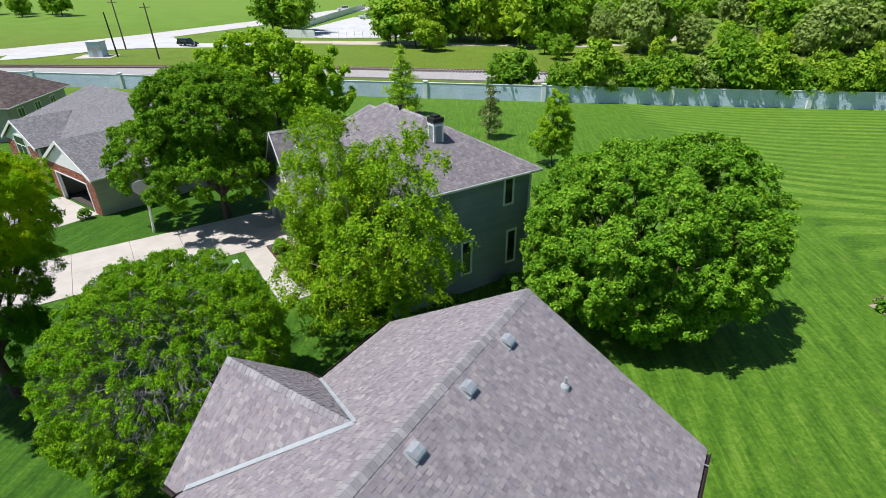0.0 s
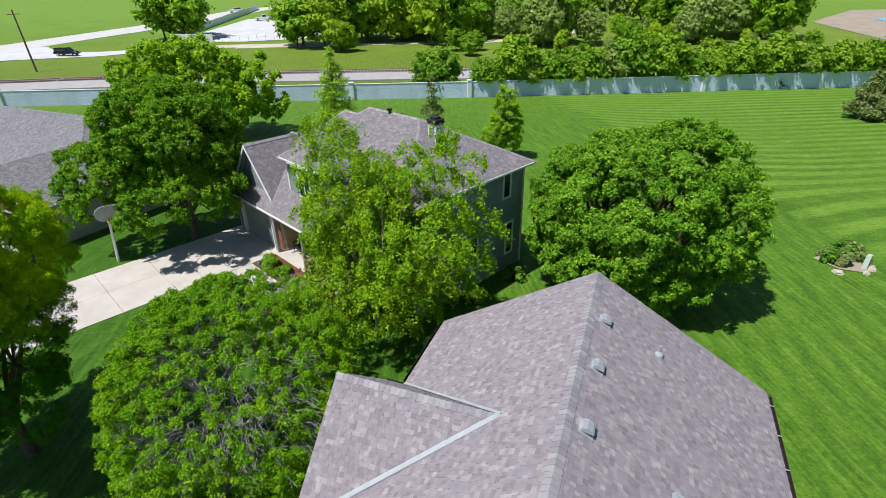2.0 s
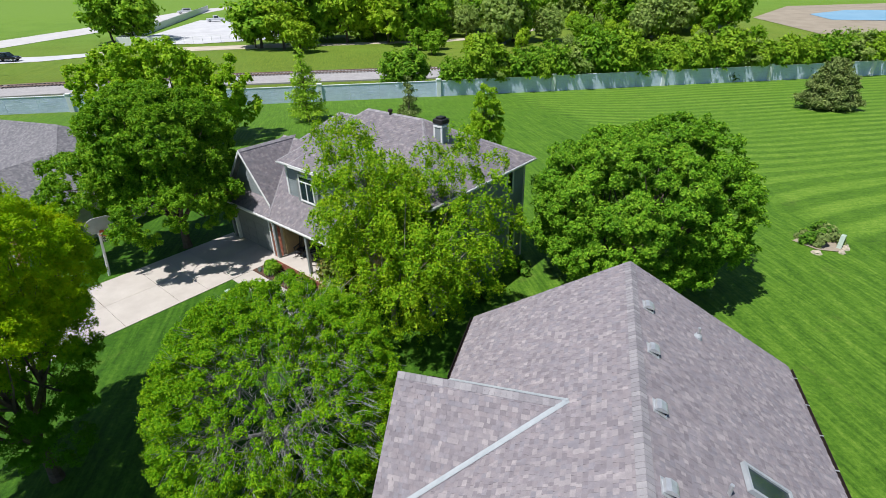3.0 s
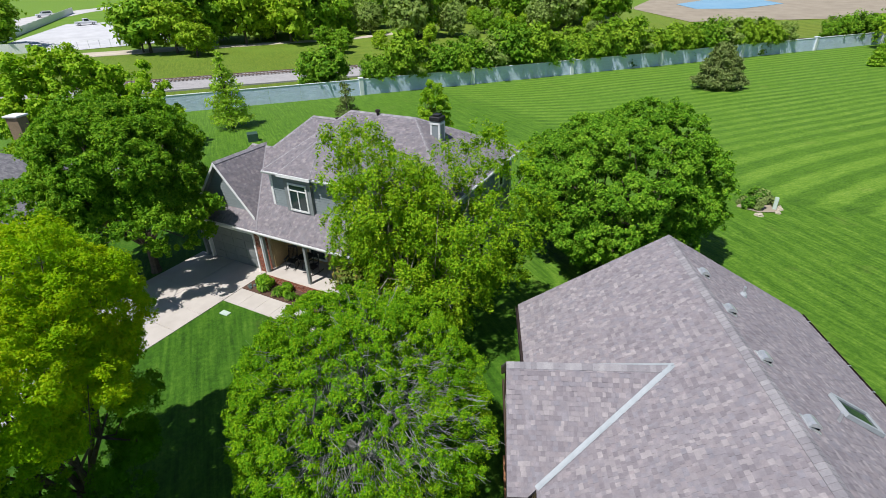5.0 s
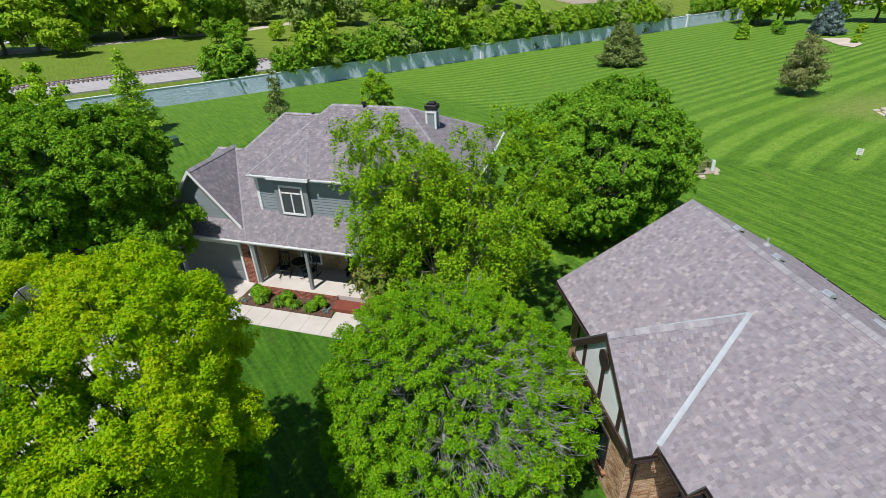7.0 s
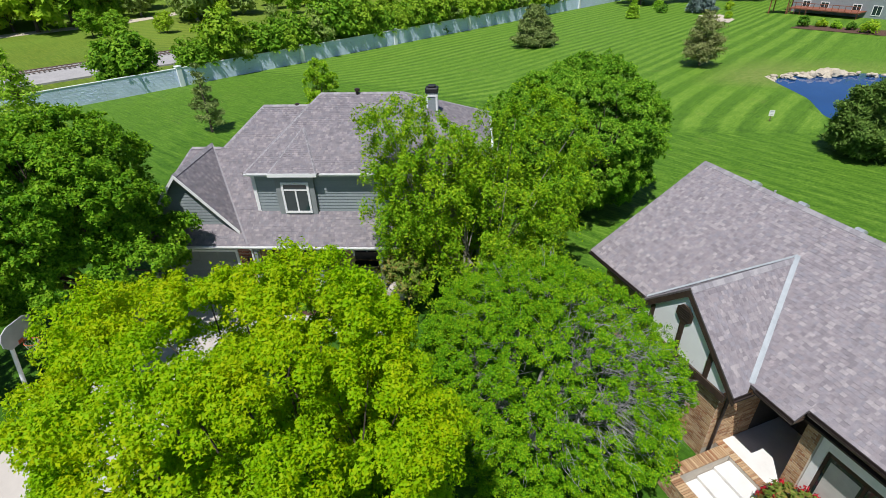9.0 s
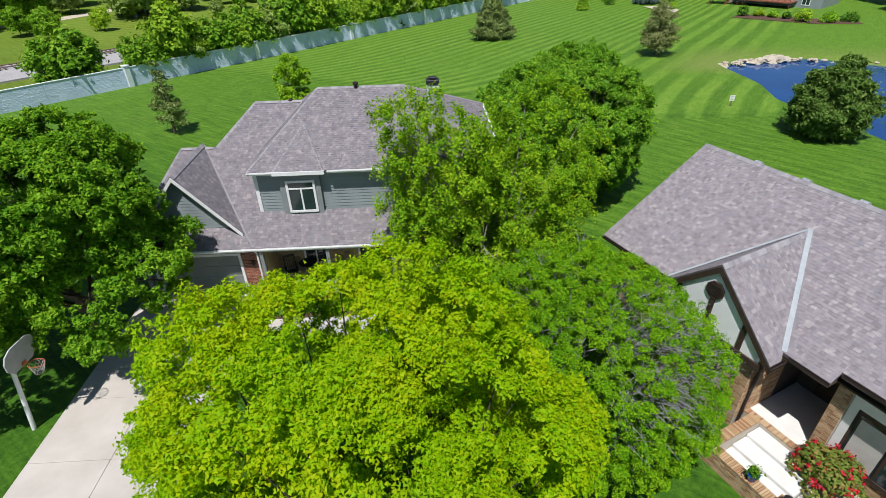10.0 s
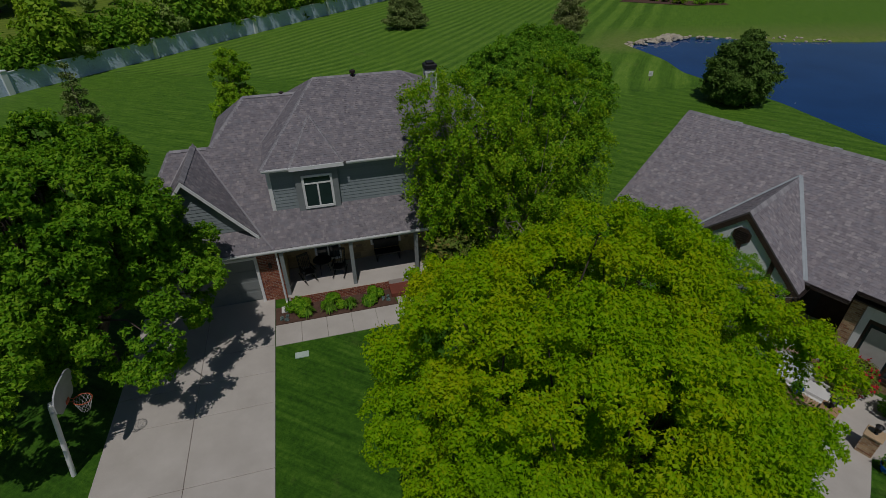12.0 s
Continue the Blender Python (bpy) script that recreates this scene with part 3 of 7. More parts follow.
def laps(parent, origin, along, outward, width, rows, mat, top=None, expose=0.15, name="siding"):
    """Lap boards on an upright face; top(s) gives the height of the face's upper edge at s, for gables."""
    o, e, n = Vector(origin), Vector((*along, 0)).normalized(), Vector((*outward, 0)).normalized()
    sh = Shape()
    for i in range(rows):
        z0, z1 = i * expose, (i + 1) * expose
        a, b = 0.0, width
        if top:
            inside = [s for s in np.linspace(0, width, 81) if top(s) >= z1 - 0.01]
            if len(inside) < 2:
                continue
            a, b = inside[0], inside[-1]
        quad = [o + e * a + Vector((0, 0, z0)), o + e * b + Vector((0, 0, z0)), o + e * b + Vector((0, 0, z1)), o + e * a + Vector((0, 0, z1))]
        sh.add(quad + [quad[0] + n * 0.022, quad[1] + n * 0.022, quad[2] + n * 0.004, quad[3] + n * 0.004], [(4, 5, 6, 7), (0, 1, 5, 4), (1, 2, 6, 5), (3, 0, 4, 7), (2, 3, 7, 6)])
    return part(name, sh, mat, parent)


def window(parent, origin, along, outward, w, h, frame_mat="white_paint", sash=1, bar=0.07, name="window", transom=0.0, curtain=False):
    """A window: frame boards round panes that sit back in them."""
    o, e, n = Vector(origin), Vector((*along, 0)).normalized(), Vector((*outward, 0)).normalized()
    m = Matrix.Translation(o) @ Matrix((e, n, Vector((0, 0, 1)))).transposed().to_4x4()
    root = part(name, Shape().box(0, -0.02, 0, w, 0.012, h), "interior_shade", parent)
    root.matrix_basis = m
    fr = Shape().box(-bar, -0.03, -bar, 0.02, 0.05, h + bar).box(w - 0.02, -0.03, -bar, w + bar, 0.05, h + bar).box(0.021, -0.03, h - 0.02, w - 0.021, 0.05, h + bar).box(0.021, -0.03, -bar, w - 0.021, 0.06, 0.02)
    zt = h - transom
    if transom:
        fr.box(0.021, -0.03, zt - 0.03, w - 0.021, 0.045, zt + 0.03)
    for i in range(1, sash):
        fr.box(w * i / sash - 0.035, -0.03, 0.021, w * i / sash + 0.035, 0.045, (zt - 0.031) if transom else h - 0.021)
    part("window_frame", fr, frame_mat, root)
    for i in range(sash):
        part("pane", Shape().box(w * i / sash + 0.03, 0.014, 0.025, w * (i + 1) / sash - 0.03, 0.022, (zt if transom else h) - 0.025), "pane", root)
    if transom:
        part("pane", Shape().box(0.03, 0.014, zt + 0.03, w - 0.03, 0.022, h - 0.025), "pane", root)
    if curtain:
        part("curtain", Shape().box(w * 0.76, 0.0125, 0.05, w - 0.06, 0.0135, (zt if transom else h) - 0.05), "curtain", root)
    return root


def gutter(parent, a, b, mat="white_paint", size=0.11, outward=(0, 1), name="gutter"):
    """A trough along an eave from a to b, open on top."""
    p, q, n = Vector(a), Vector(b), Vector((*outward, 0)).normalized()
    prof = [(0, 0), (0, -size), (size * 0.7, -size), (size, -size * 0.35), (size, 0), (size - 0.012, 0), (size - 0.014, -size * 0.35), (size * 0.66, -size + 0.014), (0.014, -size + 0.014), (0.014, 0)]
    vs = [r + n * x + Vector((0, 0, z)) for r in (p, q) for x, z in prof]
    k = len(prof)
    return part(name, Shape().add(vs, [(i, (i + 1) % k, k + (i + 1) % k, k + i) for i in range(k)] + [tuple(range(k)), tuple(reversed(range(k, 2 * k)))]), mat, parent)


# ---- plants ----
def quads_mesh(name, co, mat):
    """Separate flat leaves from an array (n, corners, 3)."""
    n, k = co.shape[:2]
    me = bpy.data.meshes.new(name)
    me.vertices.add(k * n)
    me.vertices.foreach_set("co", co.astype(np.float32).ravel())
    me.loops.add(k * n)
    me.loops.foreach_set("vertex_index", np.arange(k * n, dtype=np.int32))
    me.polygons.add(n)
    me.polygons.foreach_set("loop_start", np.arange(0, k * n, k, dtype=np.int32))
    me.update(calc_edges=True)
    me.materials.append(M[mat])
    return me


def leaves(rng, at, normal, size, long=1.6, fold=0.0):
    """Pointed leaves at places, facing along normals."""
    n = len(at)
    normal = normal / np.linalg.norm(normal, axis=1, keepdims=True)
    t = np.cross(normal, rng.normal(size=(n, 3)))
    t /= np.linalg.norm(t, axis=1, keepdims=True) + 1e-9
    s = np.cross(normal, t)
    sz = (size * rng.uniform(0.65, 1.3, n))[:, None]
    tip, side = t * sz * long * 0.5, s * sz * 0.5
    return np.stack([at - tip * 0.7 + side, at - tip * 0.7 - side, at + tip * 1.3], 1)


def crown_points(rng, n, radii, low=-0.5, shell=0.55, lump=0.16, power=0.6):
    """Clump centres in an uneven, lobed crown about the origin, more of them near its outside."""
    d = rng.normal(size=(n * 4, 3))
    d /= np.linalg.norm(d, axis=1, keepdims=True)
    d = d[d[:, 2] > low][:n]
    k = rng.normal(size=(7, 3)) * 2.4
    ph = rng.uniform(0, 6.3, 7)
    f = 1 + lump * np.sin(d @ k.T + ph).sum(1) / 2.2
    r = shell + (1 - shell) * rng.uniform(0, 1, len(d)) ** power
    return d * (r * f)[:, None] * np.array(radii), d


def limbs(rng, base, fork, ends, r0, mat, name="trunk", bend=0.25, twig=0.012, sides=6):
    """A tapered trunk up to fork height, limbs from it out to the ends."""
    sh = Shape()
    lean = rng.normal(size=2) * 0.12
    trunk = [(base[0], base[1], base[2] - 0.15), (base[0] + lean[0] * 0.3, base[1] + lean[1] * 0.3, base[2] + 0.25 * fork), (base[0] + lean[0], base[1] + lean[1], base[2] + fork)]
    sh.tube(trunk, [r0 * 1.35, r0, r0 * 0.8], 9)
    hub = Vector(trunk[-1])
    groups = max(3, min(8, len(ends) // 12 + 3))
    order = np.argsort(np.arctan2(ends[:, 1] - hub.y, ends[:, 0] - hub.x))
    for chunk in np.array_split(order, groups):
        if not len(chunk):
            continue
        c = Vector(ends[chunk].mean(0))
        mid = hub.lerp(c, 0.55) + Vector((0, 0, -0.1 * (c - hub).length))
        sh.tube([hub, hub.lerp(mid, 0.5) + Vector(rng.normal(size=3) * 0.15), mid], [r0 * 0.62, r0 * 0.45, r0 * 0.34], sides)
        for i in chunk:
            e = Vector(ends[i])
            w = mid.lerp(e, 0.5) + Vector(rng.normal(size=3)) * bend
            sh.tube([mid, w, e], [r0 * 0.26, r0 * 0.14, twig], 4, False)
    return sh


def broadleaf(name, label, at, radii, mid, mat, bark="bark", clumps=160, per=420, clump=0.8, leaf=0.14, seed=3, low=-0.45, shell=0.5, trunk=0.2, fork=2.0,
              flat=0.75, gap=0.0, lump=0.16, category="tree", group="", power=0.6, tufts=16, ragged=0.13, wall=None):
    """A broadleaved tree: trunk and limbs, and a crown of leaf clumps round its middle height mid."""
    rng = np.random.default_rng(seed)
    root = thing(name, Matrix.Translation(at), label, category, group)
    c, d = crown_points(rng, clumps, radii, low, shell, lump, power)
    c += (0, 0, mid)
    keep = rng.uniform(size=len(c)) > gap
    part("trunk", limbs(rng, (0, 0, 0), fork, c[:: max(1, len(c) // 24)], trunk, bark, sides=4), bark, root)
    c, d = c[keep], d[keep]
    own = rng.uniform(0.7, 1.3, len(c)) * clump
    k = rng.poisson(per, len(c))
    idx = np.repeat(np.arange(len(c)), k)
    n = len(idx)
    # tufts on each clump, leaves round each tuft
    tn = tufts
    tq = rng.normal(size=(len(c) * tn, 3))
    tq /= np.linalg.norm(tq, axis=1, keepdims=True)
    tq[:, 2] = np.where(tq[:, 2] < -0.35, -tq[:, 2], tq[:, 2])
    ti = idx * tn + rng.integers(0, tn, n)
    q = tq[ti]
    rad = own[idx] * (rng.uniform(0.5, 1.08, len(c) * tn) ** 0.6)[ti]
    p = c[idx] + q * rad[:, None] * np.array([1, 1, flat]) + rng.normal(size=(n, 3)) * (own[idx] * ragged)[:, None]
    if wall:
        sel = (p[:, 1] > wall[0]) | (p[:, 2] > wall[1] + rng.uniform(-0.5, 0.3, n))
        p, q, idx, n = p[sel], q[sel], idx[sel], int(sel.sum())
    nrm = q * 1.0 + d[idx] * 0.3 + np.array([0, 0, 0.3]) + rng.normal(size=(n, 3)) * 0.42
    part("crown", quads_mesh("crown", leaves(rng, p, nrm, leaf), mat), mat, root)
    return root


def kites(rng, at, normal, size, long=1.35, fold=0.16):
    """Leaves of four corners, slightly folded along the midrib, facing along normals."""
    n = len(at)
    normal = normal / np.linalg.norm(normal, axis=1, keepdims=True)
    t = np.cross(normal, rng.normal(size=(n, 3)))
    t /= np.linalg.norm(t, axis=1, keepdims=True) + 1e-9
    s = np.cross(normal, t)
    sz = (size * rng.uniform(0.6, 1.3, n))[:, None]
    tip, side, up = t * sz * long * 0.5, s * sz * 0.5, normal * sz * fold
    return np.stack([at - tip, at + side + up, at + tip * 1.1, at - side + up], 1)


def leafy_tree(name, label, at, lobes, mat, bark="bark", clumps=160, clump=0.7, sprays=15, per=42, spray=0.22, leaf=0.1, seed=3, low=-0.6, shell=0.62, lump=0.12,
               flat=0.8, trunk=0.2, fork=1.8, hang=0.0, bare=None, thin=0.3, twigs=0, power=0.6, group="", fine=False, outer=0.55):
    """A broadleaved tree whose crown is made of lobes (x, y, z, rx, ry, rz, share): clumps in each lobe, sprays on each clump, leaves on each spray.
    hang: length of drooping strands in place of domed sprays. bare: a direction (x, y, z) in which the crown is thin and shows twigs."""
    rng = np.random.default_rng(seed)
    root = thing(name, Matrix.Translation(at), label, "tree", group)
    cs, ds = [], []
    for x, y, z, rx, ry, rzz, share in lobes:
        c, d = crown_points(rng, int(clumps * share) * 5, (rx, ry, rzz), low, shell, lump, power)
        keep, far = [0], np.full(len(c), 1e9)
        while len(keep) < clumps * share:
            far = np.minimum(far, np.linalg.norm(c - c[keep[-1]], axis=1))
            keep.append(int(np.argmax(far * rng.uniform(0.75, 1.0, len(c)))))
        cs.append(c[keep] + (x, y, z))
        ds.append(d[keep])
    c, d = np.concatenate(cs), np.concatenate(ds)
    part("trunk", limbs(rng, (0, 0, 0), fork, c[:: max(1, len(c) // 70)], trunk, bark), bark, root)
    open_side = np.zeros(len(c), bool)
    if bare:
        bd = np.array(bare) / np.linalg.norm(bare)
        open_side = d @ bd > 0.7 + 0.22 * rng.normal(size=len(c))
    every = np.arange(len(c))
    own = rng.uniform(0.65, 1.35, len(c)) * clump
    counts = np.where(open_side, int(sprays * thin), sprays)
    si = np.repeat(every, counts)
    q = rng.normal(size=(len(si), 3))
    q /= np.linalg.norm(q, axis=1, keepdims=True)
    q = q + d[si] * outer + np.array([0, 0, 0.35])
    q /= np.linalg.norm(q, axis=1, keepdims=True)
    base = c[si] + q * (own[si] * rng.uniform(0.6, 1.05, len(si)))[:, None] * np.array([1, 1, flat])
    li = np.repeat(np.arange(len(si)), rng.poisson(per, len(si)))
    n = len(li)
    if hang:
        out = q * np.array([1, 1, 0]) + rng.normal(size=q.shape) * np.array([0.35, 0.35, 0.1])
        length = hang * rng.uniform(0.5, 1.35, len(si))
        f = rng.uniform(0, 1, n)
        p = base[li] + out[li] * (f * length[li] * 0.55)[:, None] + rng.normal(size=(n, 3)) * (spray * (1.15 - 0.6 * f))[:, None]
        p[:, 2] += length[li] * (0.25 * f - 0.95 * f * f)
        nrm = q[li] * 0.5 + np.array([0, 0, 0.5]) + rng.normal(size=(n, 3)) * 0.6
    else:
        ax = q * 0.6 + np.array([0, 0, 0.65]) + rng.normal(size=q.shape) * 0.25
        ax /= np.linalg.norm(ax, axis=1, keepdims=True)
        e1 = np.cross(ax, rng.normal(size=ax.shape))
        e1 /= np.linalg.norm(e1, axis=1, keepdims=True)
        e2 = np.cross(ax, e1)
        wide = spray * rng.uniform(0.6, 1.4, len(si))
        r, a = np.sqrt(rng.uniform(0, 1, n)) * wide[li], rng.uniform(0, 6.283, n)
        rad = e1[li] * np.cos(a)[:, None] + e2[li] * np.sin(a)[:, None]
        p = base[li] + rad * r[:, None] - ax[li] * (0.55 * r * r / wide[li])[:, None] + ax[li] * (rng.normal(size=n) * wide[li] * 0.32)[:, None]
        nrm = ax[li] * 0.85 + rad * 0.35 + rng.normal(size=(n, 3)) * 0.52
    p[:, 2] = np.maximum(p[:, 2], 0.25)
    part("crown", quads_mesh("crown", leaves(rng, p, nrm, leaf, 1.5) if fine else kites(rng, p, nrm, leaf), mat), mat, root)
    if twigs:
        sh, mid = Shape(), c.mean(0)
        pick = np.concatenate([rng.choice(np.flatnonzero(open_side & (d[:, 2] > -0.2)), int(twigs * 0.35)) if open_side.any() else np.zeros(0, int), rng.choice(np.flatnonzero(d[:, 2] > -0.1), twigs - int(twigs * 0.35))])
        for i in pick:
            e = Vector(c[i]) + Vector(d[i]) * own[i] * rng.uniform(0.0, 0.6) + Vector(rng.normal(size=3) * 0.15)
            s = Vector(mid).lerp(e, rng.uniform(0.6, 0.75)) + Vector(rng.normal(size=3) * 0.22)
            w = s.lerp(e, 0.55) + Vector(rng.normal(size=3) * 0.1)
            sh.tube([s, w, e], [0.01, 0.007, 0.003], 3, False)
            for _ in range(4):
                f = s.lerp(e, rng.uniform(0.2, 0.85))
                g = f + (e - s) * rng.uniform(0.15, 0.32) + Vector(rng.normal(size=3) * 0.12)
                sh.tube([f, f.lerp(g, 0.5) + Vector(rng.normal(size=3) * 0.04), g], [0.005, 0.004, 0.002], 3, False)
        part("twig", sh, "twig_grey", root, "bare grey twigs", kind="stuff")
    return root


def conifer(name, label, at, height, radius, mat, seed=5, tiers=11, per=150, leaf=0.22, bark="bark", open_=0.0, start=0.08, taper=0.8, group="", category="tree", dome=False):
    """A conifer: straight trunk, whorls of boughs, needles as tufts of narrow leaves along them."""
    rng = np.random.default_rng(seed)
    root = thing(name, Matrix.Translation(at), label, category, group)
    sh, pts, nrm = Shape(), [], []
    sh.tube([(0, 0, -0.1), (0, 0, height * 0.5), (0, 0, height * 0.97)], [height * 0.022, height * 0.015, 0.015], 7)
    for i in range(tiers):
        f = start + (0.97 - start) * i / (tiers - 1)
        r = radius * (math.sin(math.pi * min(1.0, 0.3 + 0.7 * f)) ** 0.6 if dome else (1 - f) ** taper) * rng.uniform(0.85, 1.1) + 0.12
        boughs = max(4, int(9 * (1 - f) + 4))
        for k in range(boughs):
            if rng.uniform() < open_:
                continue
            a = 2 * math.pi * (k + rng.uniform(0, 0.8)) / boughs
            rr = r * rng.uniform(0.7, 1.12)
            dx, dy = math.cos(a), math.sin(a)
            z = height * f + rng.normal() * height * 0.015
            tip = np.array([dx * rr, dy * rr, z + rr * 0.18])
            sh.tube([(0, 0, z), tuple(tip * 0.6 + np.array([0, 0, z * 0.4 - rr * 0.04])), tuple(tip)], [0.035, 0.022, 0.008], 4, False)
            m = int(per * rr / radius) + 12
            s = rng.uniform(0.2, 1.05, m) ** 0.8
            spread = 0.22 * rr * (1.15 - s)[:, None] + 0.12
            q = np.array([0, 0, z]) + (tip - np.array([0, 0, z])) * s[:, None] + rng.normal(size=(m, 3)) * spread * np.array([1, 1, 0.6])
            pts.append(q)
            nrm.append(rng.normal(size=(m, 3)) + np.array([dx * 0.6, dy * 0.6, 0.9]))
    part("trunk", sh, bark, root)
    part("crown", quads_mesh("crown", leaves(rng, np.concatenate(pts), np.concatenate(nrm), leaf, 2.4, 0.1), mat), mat, root)
    return root


def bush(name, label, at, r, h, mat, seed=7, count=900, leaf=0.09, category="shrub", group="", kind="", blades=False, parent=None):
    """A low shrub: stems and a dome of leaves; blades: a tuft of arching strap leaves."""
    rng = np.random.default_rng(seed)
    root = thing(name, Matrix.Translation(at), label, category, group, kind)
    if blades:
        n = count
        a, t = rng.uniform(0, 6.283, n), rng.uniform(0.25, 1.0, n)
        d = np.stack([np.cos(a), np.sin(a), 0 * a], 1)
        b = d * (0.12 * r)
        m = d * (r * t * 0.6)[:, None] + np.array([0, 0, 1]) * (h * rng.uniform(0.6, 1, n))[:, None]
        e = d * (r * t)[:, None] + np.array([0, 0, 1]) * (h * rng.uniform(0.2, 0.6, n))[:, None]
        s = np.stack([-d[:, 1], d[:, 0], 0 * a], 1) * leaf * 0.4
        part("leaves", quads_mesh("leaves", np.concatenate([np.stack([b - s * 0.6, b + s * 0.6, m + s, m - s], 1), np.stack([m - s, m + s, e + s * 0.2, e - s * 0.2], 1)]), mat), mat, root)
        return root
    k = max(6, int(14 * r))
    c = rng.normal(size=(k, 3))
    c /= np.linalg.norm(c, axis=1, keepdims=True)
    c[:, 2] = abs(c[:, 2])
    c = c * np.array([r * 0.62, r * 0.62, h * 0.6]) + np.array([0, 0, h * 0.22])
    sh = Shape()
    for e in c:
        sh.tube([(0, 0, -0.03), tuple(e * 0.5 + rng.normal(size=3) * 0.04), tuple(e)], [0.02, 0.013, 0.006], 4, False)
    part("stem", sh, "bark", root, kind="stuff")
    idx = rng.integers(0, k, count)
    q = rng.normal(size=(count, 3))
    q /= np.linalg.norm(q, axis=1, keepdims=True)
    p = c[idx] + q * (min(r, h) * 0.42 * rng.uniform(0.5, 1, count) ** 0.5)[:, None]
    p[:, 2] = np.maximum(p[:, 2], 0.03)
    part("leaves", quads_mesh("leaves", leaves(rng, p, q + np.array([0, 0, 0.6]) + rng.normal(size=(count, 3)) * 0.3, leaf), mat), mat, root)
    return root


# ---- ground ----
POND = [(46.5, 20.2), (41.0, 15.6), (36.0, 13.4), (32.0, 9.4), (28.6, 5.2), (24.4, 2.2), (20.6, -0.6), (16.0, -6.0), (20.0, -18.0), (45.0, -24.0), (64.0, -16.0), (58.5, -7.0), (54.5, 4.0), (55.0, 12.5), (51.5, 17.5)]


def slope_z(y):
    return -0.0445 * min(50.0, max(0.0, y - 32)) + 0.045 * max(0.0, min(y, 235.0) - 95.0)


def pond_depth(x, y):
    """Signed distance to the pond's shore, positive inside."""
    best, inside = 1e9, False
    for (ax, ay), (bx, by) in zip(POND, POND[1:] + POND[:1]):
        t = max(0.0, min(1.0, ((x - ax) * (bx - ax) + (y - ay) * (by - ay)) / ((bx - ax) ** 2 + (by - ay) ** 2)))
        best = min(best, math.hypot(x - ax - t * (bx - ax), y - ay - t * (by - ay)))
        if (ay > y) != (by > y) and x < (bx - ax) * (y - ay) / (by - ay) + ax:
            inside = not inside
    return best if inside else -best


def ground_z(x, y):
    z = slope_z(y) + 0.05 * noise.noise((x * 0.09, y * 0.09, 0))
    if 8 < x < 75 and -32 < y < 30:
        f = max(0.0, min(1.0, (pond_depth(x, y) + 2.2) / 3.2))
        z -= 1.1 * f * f * (3 - 2 * f)
    return z


def axis(fine, step, reach):
    a = list(np.arange(fine[0], fine[1] + 0.01, step))
    d, lo, hi = step, fine[0], fine[1]
    while hi < reach:
        d *= 1.35
        hi += d
        a.append(hi)
    d = step
    while lo > -reach:
        d *= 1.35
        lo -= d
        a.insert(0, lo)
    return a


gx, gy = axis((-40, 66), 1.0, 3200), axis((-26, 98), 1.0, 3200)
gy = sorted(gy + [101.0, 105.0, 112.0, 120.0, 135.0, 150.0, 170.0, 190.0, 210.0, 234.0])
sheet = Shape()
sheet.v = [(x, y, ground_z(x, y)) for y in gy for x in gx]
nx = len(gx)
sheet.f = [(j * nx + i, j * nx + i + 1, (j + 1) * nx + i + 1, (j + 1) * nx + i) for j in range(len(gy) - 1) for i in range(nx - 1)]
whole("ground", sheet, "lawn", "mown green lawn and field with lighter and darker mowing bands", "lawn", kind="structure", smooth=True)

whole("water", Shape().prism([(x + 1.7 * (x - 38.0) / math.hypot(x - 38.0, y + 1.5), y + 1.7 * (y + 1.5) / math.hypot(x - 38.0, y + 1.5)) for x, y in POND], -0.62, -0.42), "water", "still blue pond water reflecting the sky", "pond", kind="structure")


def strip(name, line, width, mat, label, category, lift=0.05, thick=0.3, kind="structure"):
    """A band of even width along a line on the ground."""
    pts = []
    for (ax, ay), (bx, by) in zip(line, line[1:]):
        k = max(1, int(math.hypot(bx - ax, by - ay) / 5))
        pts += [(ax + (bx - ax) * i / k, ay + (by - ay) * i / k) for i in range(k)]
    pts.append(line[-1])
    sh, rows = Shape(), []
    for i, (x, y) in enumerate(pts):
        a, b = pts[max(0, i - 1)], pts[min(len(pts) - 1, i + 1)]
        d = Vector((b[0] - a[0], b[1] - a[1])).normalized()
        row = []
        for f in (-0.5, -0.3, -0.1, 0.1, 0.3, 0.5):
            px, py = x - d.y * width * f, y + d.x * width * f
            row.append((px, py, ground_z(px, py) + lift))
        rows.append([(row[0][0], row[0][1], row[0][2] - thick)] + row + [(row[-1][0], row[-1][1], row[-1][2] - thick)])
    sh.v = [p for r in rows for p in r]
    sh.f = [(i * 8 + k, (i + 1) * 8 + k, (i + 1) * 8 + k + 1, i * 8 + k + 1) for i in range(len(rows) - 1) for k in range(7)]
    return whole(name, sh, mat, label, category, kind=kind)


